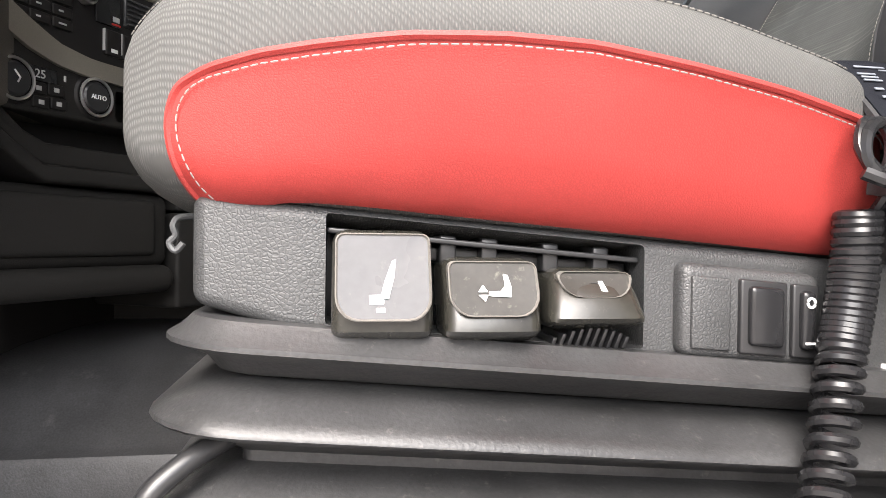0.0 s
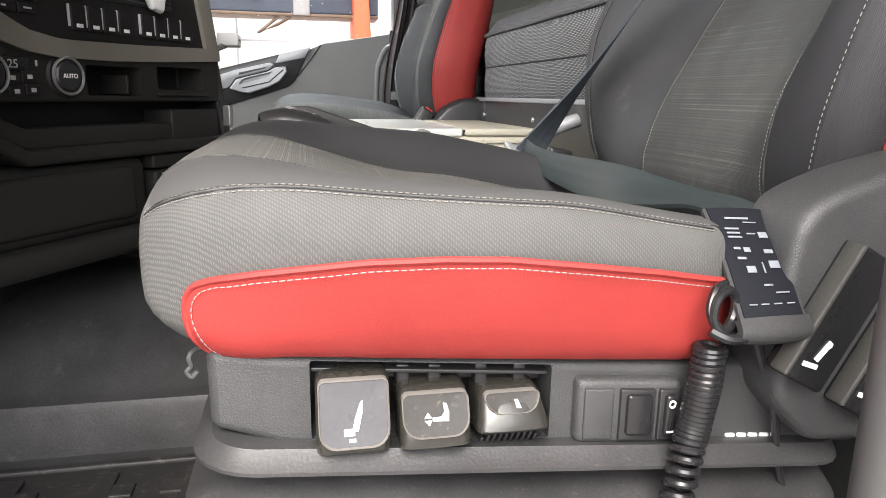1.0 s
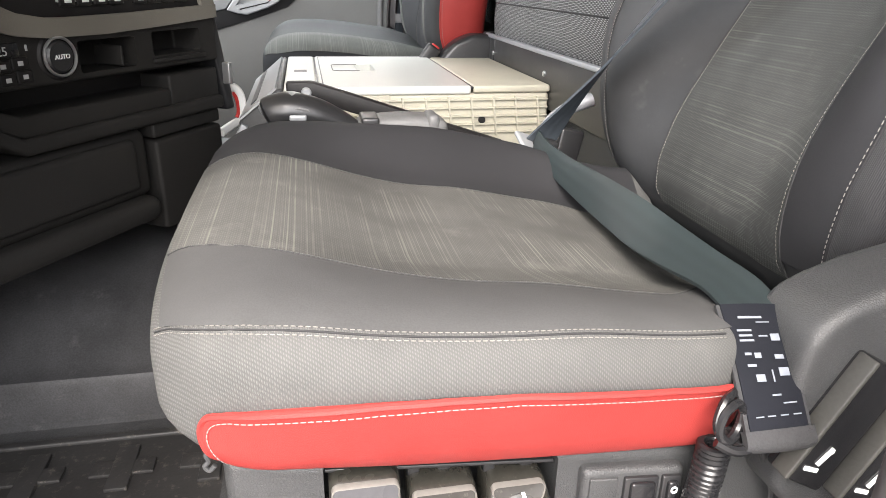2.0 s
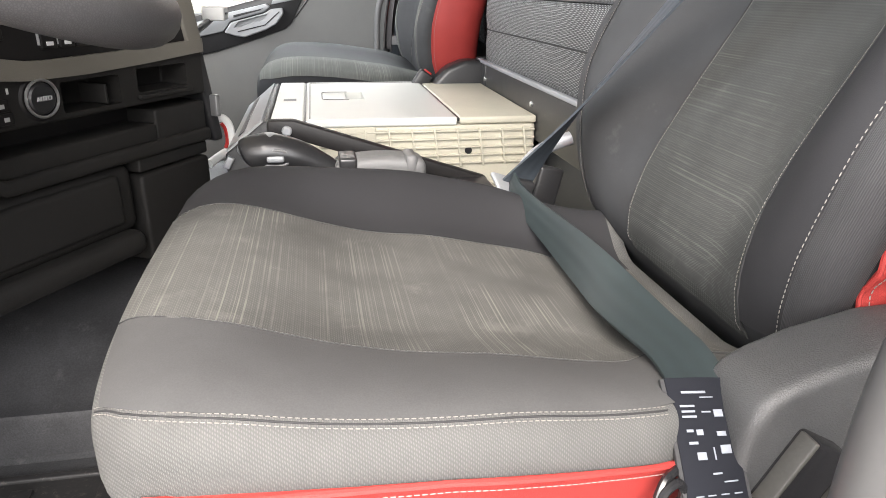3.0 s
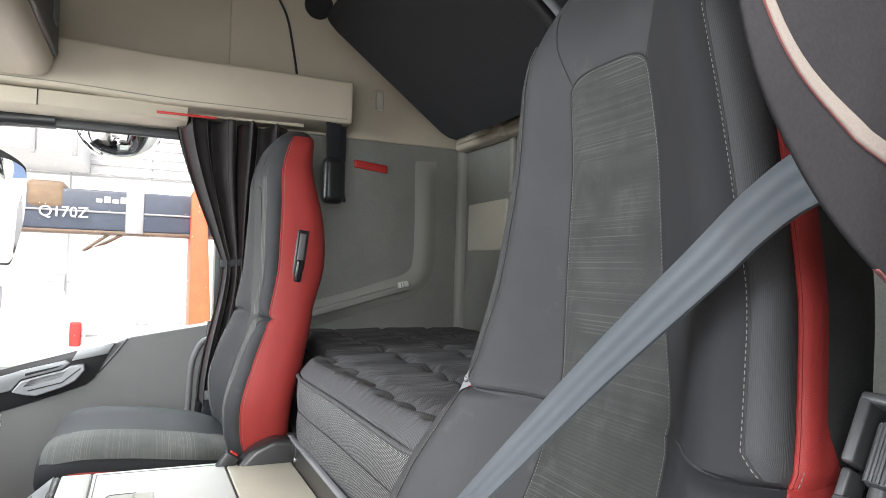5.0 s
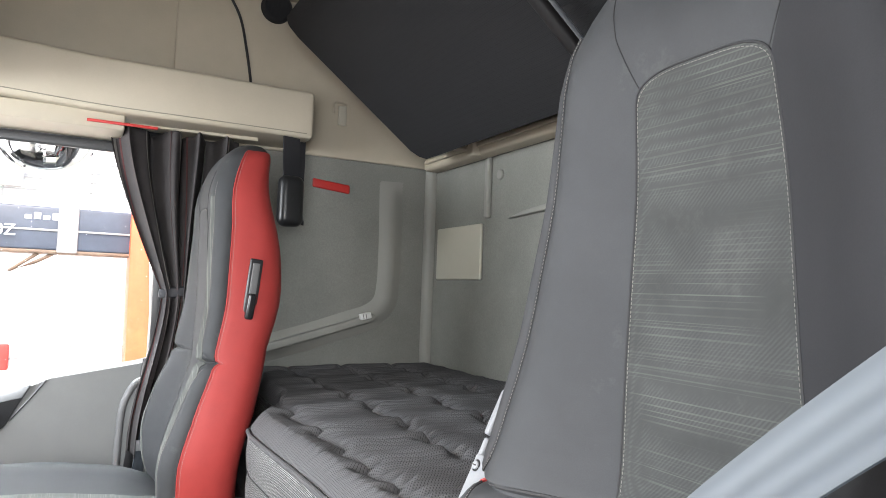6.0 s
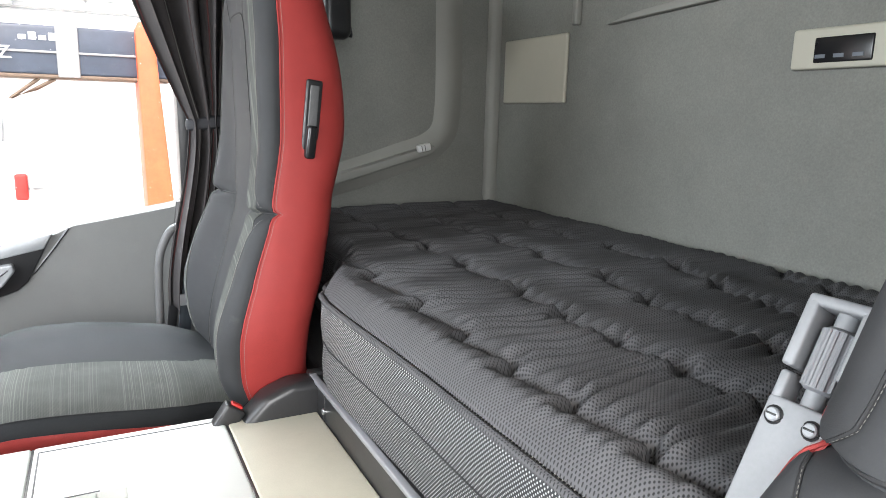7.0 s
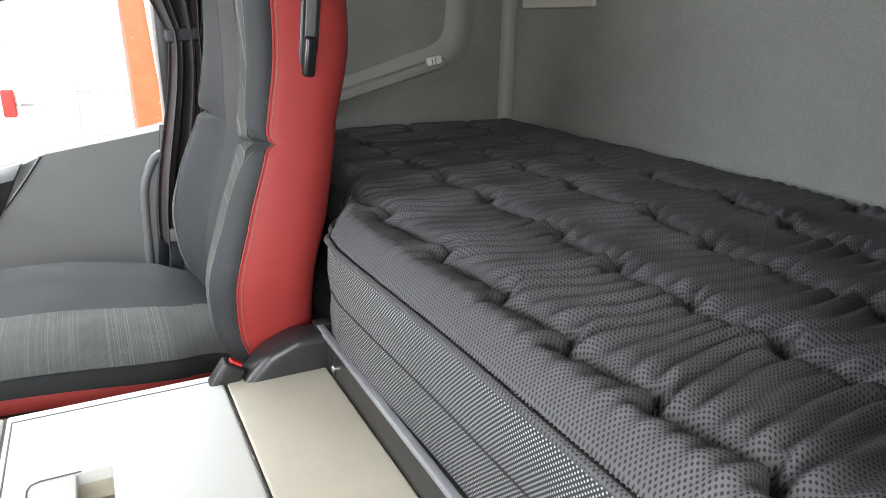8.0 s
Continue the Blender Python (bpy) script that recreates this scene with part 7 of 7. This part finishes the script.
for i in range(5):
    for j in range(5):
        p, z = -0.20 + i * 0.033, 0.722 + j * 0.017 + 0.012 * max(0, 2 - i)
        if z < 0.80:
            b_ = part("radio_key", dbox(p, p + 0.030, z, z + 0.0145, -0.005, 0.0035, 0.002), M_DASHDARK, dash)
            part("mark", dbox(p + 0.008, p + 0.008 + rng.uniform(0.006, 0.014), z + 0.006, z + 0.0085, 0.002, 0.0041, 0.0004, k=1), M_PRINTGREY, b_)
knob = part("radio_knob", moved(disc(0, 0.0135, 0.016, 24, 0.003), DASH @ pose(0.002, -0.020, 0.780, 0, 90, 0)), M_CHROMEDK, dash, "silver-rimmed radio knob")
part("knob_cap", moved(disc(0, 0.010, 0.002, 20, 0.0008), DASH @ pose(0.018, -0.020, 0.780, 0, 90, 0)), M_SMOOTH, knob)
# climate row
for p in (-0.123, 0.0):
    d_ = part("climate_dial", moved(disc(0, 0.033, 0.006, 36, 0.003), DASH @ pose(-0.003, p, 0.640, 0, 90, 0)), M_DASHDARK, dash, "round silver-ringed climate dial")
    part("dial_ring", moved(tube([(0.0262 * math.cos(a), 0.0262 * math.sin(a), 0.007) for a in np.linspace(0, 2 * math.pi, 41)[:-1]], 0.0022, 8, True), DASH @ pose(-0.001, p, 0.640, 0, 90, 0)), M_CHROME, d_, "silver ring")
    part("dial_cap", moved(disc(0, 0.0225, 0.009, 30, 0.003), DASH @ pose(-0.001, p, 0.640, 0, 90, 0)), M_SMOOTH, d_)
part("lettering", words("AUTO", 0.0092, DASH @ Matrix.Translation((0.0085, -0.0115, 0.637)) @ LETTER), M_WHITE, dash)
part("symbol", moved(tube([(0.0, 0.0, 0.010), (0.006, 0.003, 0.0), (-0.004, 0.006, -0.006)], 0.0012, 6), DASH @ pose(0.009, -0.125, 0.640)), M_WHITE, dash)
part("climate_display", dbox(-0.100, -0.060, 0.644, 0.664, -0.005, 0.003, 0.002), M_GLOSS, dash, "climate display reading 25")
part("lettering", words("25", 0.016, DASH @ Matrix.Translation((0.0034, -0.094, 0.6485)) @ LETTER), M_PRINTGREY, dash)
for p, z in ((-0.088, 0.635), (-0.062, 0.637), (-0.084, 0.617), (-0.058, 0.619)):
    b_ = part("climate_key", dbox(p - 0.012, p + 0.012, z - 0.008, z + 0.008, -0.005, 0.003, 0.002), M_DASHDARK, dash)
    part("mark", dbox(p - 0.004, p + 0.004, z - 0.003, z + 0.003, 0.002, 0.0036, 0.0004, k=1), M_PRINTGREY, b_)
part("fan_mark", dbox(-0.049, -0.046, 0.652, 0.660, -0.004, 0.0015, 0.0005, k=1), M_PRINTGREY, dash)
part("pocket_sill", dbox(0.185, 0.315, 0.612, 0.6195, -0.01, 0.006, 0.002), M_DASH2, dash)
part("pocket_divider", dbox(0.122, 0.127, 0.614, 0.645, -0.06, -0.004, 0.002), M_DASH2, dash)
part("side_cheek", dbox(0.358, 0.386, 0.50, 0.82, -0.30, -0.010, 0.008, (1, 1, 4), warp=lambda o, p, z: (o, p - 0.20 * (z - 0.62), z)), M_SMOOTH, dash, "black side cheek")
part("cheek_cap", dbox(0.318, 0.344, 0.818, 0.832, -0.16, -0.012, 0.005), M_SILVER, dash, "pale cap of the cheek")
part("catch", dbox(0.376, 0.389, 0.552, 0.594, -0.03, 0.006, 0.004), M_CHROMEDK, dash, "metal catch")
tag_shape = lambda x, y, z: (x, y * (0.45 + 0.55 * smooth(-0.034, 0.006, z)) + 0.010 * smooth(0.0, -0.034, z), z)
fob = thing("key_fob", (-0.15, 0.87, 0.74), "white plastic tag hanging on the air vent", "tag")
part("tag_body", moved(cut(rbox(-0.008, 0.008, -0.029, 0.029, -0.034, 0.030, 0.0078, (1, 3, 4), 4, warp=tag_shape), rbox(-0.02, 0.02, -0.007, 0.009, -0.008, 0.012, 0.004)), DASH @ pose(0.020, 0.172, 0.785, -12, 0, 0)), M_WHITEPL, fob, edge=30)
part("tag_clip", dbox(0.198, 0.206, 0.758, 0.792, 0.006, 0.012, 0.002), M_CHROMEDK, fob, "small metal clip")
strapd = thing("door_pull", (-0.12, 1.1, 0.42), "white-edged pull strap on a dark pocket", "pull strap")
part("strap", tube(spline([(-0.089, 1.115, 0.536), (-0.072, 1.12, 0.534), (-0.061, 1.123, 0.517), (-0.059, 1.123, 0.487), (-0.062, 1.121, 0.468), (-0.077, 1.105, 0.462), (-0.097, 1.045, 0.457)], 8), 0.006, 8, flat=1.5), M_WHITEPL, strapd, "white strap")
part("red_edge", tube(spline([(-0.076, 1.117, 0.525), (-0.069, 1.119, 0.512), (-0.067, 1.119, 0.487), (-0.072, 1.117, 0.473)], 6), 0.004, 6), M_REDPL, strapd)
part("pocket", rbox(-0.40, -0.115, 1.06, 1.13, 0.15, 0.42, 0.006), M_DASH, strapd)
# instrument hood and top bar seen past the wheel
solo("dash_shelf", rbox(-0.62, -0.25, 0.55, 1.36, 0.872, 0.905, 0.010), M_SMOOTH, "black tray on top of the dashboard", "tray")
solo("dash_deck", rbox(X_FRONT, -0.33, -0.20, 1.40, 0.60, 0.872, 0.02), M_DASHGREY, "grey-brown deck of the dashboard under the windscreen", "dashboard deck")

# steering wheel
wheel = thing("steering_wheel", (-0.21, 0.31, 0.70), "grey-black leather steering wheel with a silver-spoked hub", "steering wheel")
WM = Matrix.Translation((-0.215, 0.315, 0.863)) @ Euler((0, radians(90 - 64), 0)).to_matrix().to_4x4()
part("rim", moved(tube([(0.218 * math.cos(a), 0.218 * math.sin(a), 0) for a in np.linspace(0, 2 * math.pi, 65)[:-1]], 0.0245, 16, True), WM), M_WHEEL, wheel, "worn grey leather rim")
part("hub", moved(rbox(-0.075, 0.075, -0.085, 0.085, -0.05, 0.0, 0.025, (2, 2, 1), 4), WM), M_WHEEL, wheel)
for a in (0, 105, 255):
    ca, sa = math.cos(radians(a)), math.sin(radians(a))
    part("spoke", moved(tube([(0.06 * ca, 0.06 * sa, -0.03), (0.13 * ca, 0.13 * sa, -0.018), (0.212 * ca, 0.212 * sa, -0.002)], [0.028, 0.02, 0.016], 10), WM), M_WHEEL, wheel)
part("switch_pod", moved(rbox(-0.03, 0.04, 0.07, 0.125, -0.02, 0.004, 0.010), WM), M_SILVER2, wheel, "grey button pod")
part("column", moved(rbox(-0.05, 0.05, -0.05, 0.05, -0.45, -0.05, 0.02), WM), M_SMOOTH, wheel)

# ---------------------------------------------------------------- floor: tunnel and mat
hump = [(-0.20, 0.0), (-0.20, 0.045), (0.0, 0.045), (0.62, 0.046), (0.675, 0.047), (0.684, 0.053), (0.688, 0.116), (0.694, 0.128), (0.705, 0.131), (0.72, 0.138), (0.75, 0.165), (0.79, 0.20), (0.84, 0.235), (0.90, 0.258), (0.98, 0.274), (1.1, 0.286), (1.75, 0.292), (1.80, 0.0)]
tagged(solo("floor_tunnel", prism(hump, X_FRONT, -0.03, "x"), M_TUNNEL, "black rubber-covered engine tunnel, scuffed and dusty", "floor", edge=32), kind="structure")
matt = thing("floor_mat", (-0.3, 0.5, 0.0), "black rubber floor mat with raised cross treads, dusty", "floor mat")
part("sheet", rbox(-0.85, -0.06, -0.18, 0.625, 0.046, 0.052, 0.003), M_MAT, matt)
tread = {}
for i in range(6):
    for j in range(6):
        x, y = -0.79 + i * 0.13 + 0.04 * (j % 2), -0.13 + j * 0.135
        for sx_, sy_ in ((0.046, 0.016), (0.016, 0.05)):
            key = (sx_, sy_)
            if key not in tread:
                o = part("tread", rbox(x - sx_, x + sx_, y - sy_, y + sy_, 0.051, 0.0575 + (0.001 if sx_ < sy_ else 0.0), 0.002, k=1), M_MAT, matt)
                tread[key] = (o, x, y)
            else:
                o0, xa, ya = tread[key]
                o = new("tread", o0.data)
                o.parent = matt
                o.location = (x - xa, y - ya, 0)
part("mat_edge", rbox(-0.86, -0.05, 0.618, 0.634, 0.045, 0.058, 0.004), M_MAT, matt)
solo("door_sill", rbox(-0.9, 0.72, Y_NEAR - 0.05, Y_NEAR + 0.04, -0.06, 0.012, 0.006), M_PLASTIC, "black ribbed door sill", "sill", kind="structure")
solo("wall_near_front", rbox(X_FRONT - 0.05, -0.62, Y_NEAR - 0.05, Y_NEAR, 0.0, Z_ROOF, 0.004), M_PLASTIC, "dark front pillar on the driver's side", "wall", kind="structure")
solo("wall_near_top", rbox(-0.62, 0.50, Y_NEAR - 0.05, Y_NEAR, 1.64, Z_ROOF, 0.004), M_BEIGE, "beige lining above the driver's door opening", "wall", kind="structure")
# out of view; set forward to keep the door's light off the red flank
solo("pillar_near", rbox(0.47, 0.58, Y_NEAR - 0.06, Y_NEAR + 0.05, 0.0, 1.64, 0.012), M_SMOOTH, "black door pillar on the driver's side", "pillar", kind="structure")

# ---------------------------------------------------------------- outside
M_CONC = mat("pale_concrete", (0.62, 0.61, 0.59), 0.9, grain=0.1, scale=6, bump=0.05, blotch=0.08)
M_CLAD = mat("white_cladding", (0.84, 0.85, 0.85), 0.6, grain=0.03, scale=9, bump=0.02, blotch=0.04)
M_CLAD2 = mat("grey_cladding", (0.42, 0.44, 0.45), 0.6, grain=0.05, scale=9, bump=0.02, blotch=0.06)
M_BLUE = mat("dark_blue_crane_paint", (0.042, 0.056, 0.085), 0.45, grain=0.1, scale=30, bump=0.03, blotch=0.2)
M_ORANGE = mat("orange_paint", (0.60, 0.10, 0.035), 0.5, grain=0.1, scale=30, bump=0.03, blotch=0.2, stains=((0.30, 0.14, 0.08), 6.0, 0.6, 0.5))
M_TAN = mat("weathered_tan_paint", (0.17, 0.12, 0.075), 0.6, grain=0.15, scale=30, bump=0.03, blotch=0.3)
M_RUST = mat("brown_steel", (0.12, 0.085, 0.06), 0.6, grain=0.2, scale=30, bump=0.03, blotch=0.3)
solo("ground", rbox(-400, 400, -400, 400, -1.6, -1.5, 0.0, k=0), M_CONC, "pale concrete yard", "ground", kind="structure")
# an added wall that gives the wing mirrors something bright to reflect
solo("wall_mirror_fill", rbox(28, 28.4, -25, 40, -1.5, 9.0, 0.02), M_CLAD, "plain white wall added behind the cab to brighten the mirrors", "wall", kind="structure")
hall = thing("industrial_hall", (2, 13, -1.5), "white clad industrial hall with panel joints", "building")
# stretched up and along to stand in for white glare over the sky
part("wall", rbox(-22, 14, 13, 21, -1.5, 9.0, 0.02), M_CLAD, hall)
part("roof", rbox(-22.3, 14.3, 12.7, 21.2, 9.0, 9.2, 0.03), M_CLAD2, hall)
for z in (-0.2, 0.7, 1.6, 2.5, 4.2, 5.8, 7.4):
    part("panel_joint", rbox(-14, 14, 12.985, 13.004, z, z + 0.03, 0.004, k=1), M_CLAD2, hall)
for x in (-8, -5, -2.6, -1.05, 0.2):
    part("panel_joint", rbox(x, x + 0.03, 12.984, 13.004, -1.5, 9.0, 0.004, k=1), M_CLAD2, hall)
for k in range(7):
    part("louvre", rbox(-1.0, 1.1, 12.93, 13.0, 2.55 + k * 0.16, 2.62 + k * 0.16, 0.01, k=1), M_CLAD2, hall)
part("canopy", rbox(-4.4, -0.75, 10.5, 13.0, 2.55, 3.25, 0.02), M_CLAD2, hall, "grey steel canopy")
for k in range(8):
    part("canopy_rib", rbox(-4.3 + k * 0.5, -4.24 + k * 0.5, 10.44, 10.5, 2.5, 3.3, 0.01, k=1), M_STEEL, hall)
part("lamp_box", rbox(-1.25, -1.05, 12.9, 13.0, 0.55, 0.85, 0.02), M_CLAD2, hall)
part("ladder", join(*([rbox(-0.75, -0.71, 12.85, 12.9, -1.5, 0.35, 0.005, k=1), rbox(-0.52, -0.48, 12.85, 12.9, -1.5, 0.35, 0.005, k=1)] + [rbox(-0.75, -0.48, 12.86, 12.89, -1.4 + 0.16 * k, -1.36 + 0.16 * k, 0.004, k=1) for k in range(11)])), M_CLAD2, hall)
part("hose_box", rbox(-0.95, -0.78, 12.85, 13.0, -0.35, 0.05, 0.03), M_REDPL, hall, "red hose box")
far = thing("warehouse", (-30, 45, -1.5), "long pale warehouse far across the yard", "building")
part("wall", rbox(-60, 12, 70, 90, -1.5, 1.6, 0.05), M_CLAD, far)
part("roof", rbox(-60.5, 12.5, 69.5, 90.5, 1.6, 2.0, 0.05), M_CLAD2, far)
crane = thing("loading_crane", (0.0, 6.0, -1.5), "dark blue and orange truck loading crane in the yard", "crane")
part("boom", rbox(-1.2, 0.75, 5.95, 6.25, 1.315, 1.645, 0.02, k=2), M_BLUE, crane, "dark blue boom")
part("boom_lower", rbox(-1.2, 0.75, 5.94, 6.26, 1.290, 1.318, 0.01, k=2), M_RUST, crane)
part("boom_rail", rbox(-1.2, 0.75, 5.935, 5.955, 1.46, 1.475, 0.004, k=1), M_STEEL, crane)
part("collar", rbox(-0.70, -0.42, 5.94, 6.27, 1.47, 1.70, 0.05, k=3), M_TAN, crane)
part("band", rbox(0.02, 0.16, 5.93, 6.27, 1.30, 1.66, 0.01, k=2), M_STEEL, crane, "pale grey clamp band")
part("lettering", words("Q170Z", 0.118, pose(-0.60, 5.925, 1.415, 90, 0, 0), 0.002), M_WHITE, crane)
for k in range(5):
    part("name_bar", rbox(-0.20 + 0.06 * k, -0.155 + 0.06 * k, 5.944, 5.951, 1.545, 1.575 + 0.02 * (k % 2), 0.002, k=1), M_WHITE, crane)
part("bracket", tube([(-0.1, 5.98, 1.29), (-0.28, 5.97, 1.15), (-0.12, 5.97, 1.22), (0.0, 5.98, 1.29)], 0.014, 8), M_RUST, crane)
part("post", prism([(0.56, -1.5), (0.84, -1.5), (0.64, 1.66), (0.62, 1.70), (0.54, 1.70), (0.52, 1.62)], 5.82, 6.35, "y", 0.01), M_ORANGE, crane, "orange weathered post")
part("front_post", rbox(-1.50, -1.35, 5.9, 6.3, -1.5, 1.7, 0.02), M_STEEL, crane)
part("arm", tube(spline([(-1.25, 5.8, 1.9), (-1.4, 5.75, 1.5), (-1.3, 5.75, 1.15), (-1.15, 5.75, 0.8)], 6), 0.06, 10), M_STEEL, crane, "grey hydraulic arm")
trailer = thing("parked_trailer", (9.0, 3.2, -1.5), "grey corrugated trailer standing behind the cab in the yard", "trailer")
part("box", rbox(6.0, 16.0, 3.4, 5.9, -0.35, 2.5, 0.03), M_CLAD2, trailer)
for k in range(20):
    part("rib", rbox(6.2 + 0.5 * k, 6.26 + 0.5 * k, 3.36, 3.41, -0.3, 2.45, 0.008, k=1), M_STEEL, trailer)
for x in (7.2, 13.2, 14.4):
    part("wheel", moved(disc(0, 0.5, 0.3, 28, 0.04), pose(x, 3.75, -1.0, 90, 0, 0)), M_SMOOTH, trailer)
part("chassis", rbox(6.4, 15.8, 4.0, 5.4, -0.75, -0.34, 0.02), M_SMOOTH, trailer)
part("landing_leg", rbox(8.6, 8.8, 3.6, 3.8, -1.5, -0.34, 0.01), M_STEEL, trailer)
rail = thing("yard_railing", (0.0, 13, -0.2), "thin grey railing at the yard's edge", "railing")
part("bar", rbox(0.05, 2.4, 12.6, 12.63, 0.02, 0.05, 0.005, k=1), M_STEEL, rail)
for k in range(4):
    part("post", rbox(0.05 + 0.7 * k, 0.085 + 0.7 * k, 12.6, 12.63, -1.5, 0.12, 0.005, k=1), M_STEEL, rail)
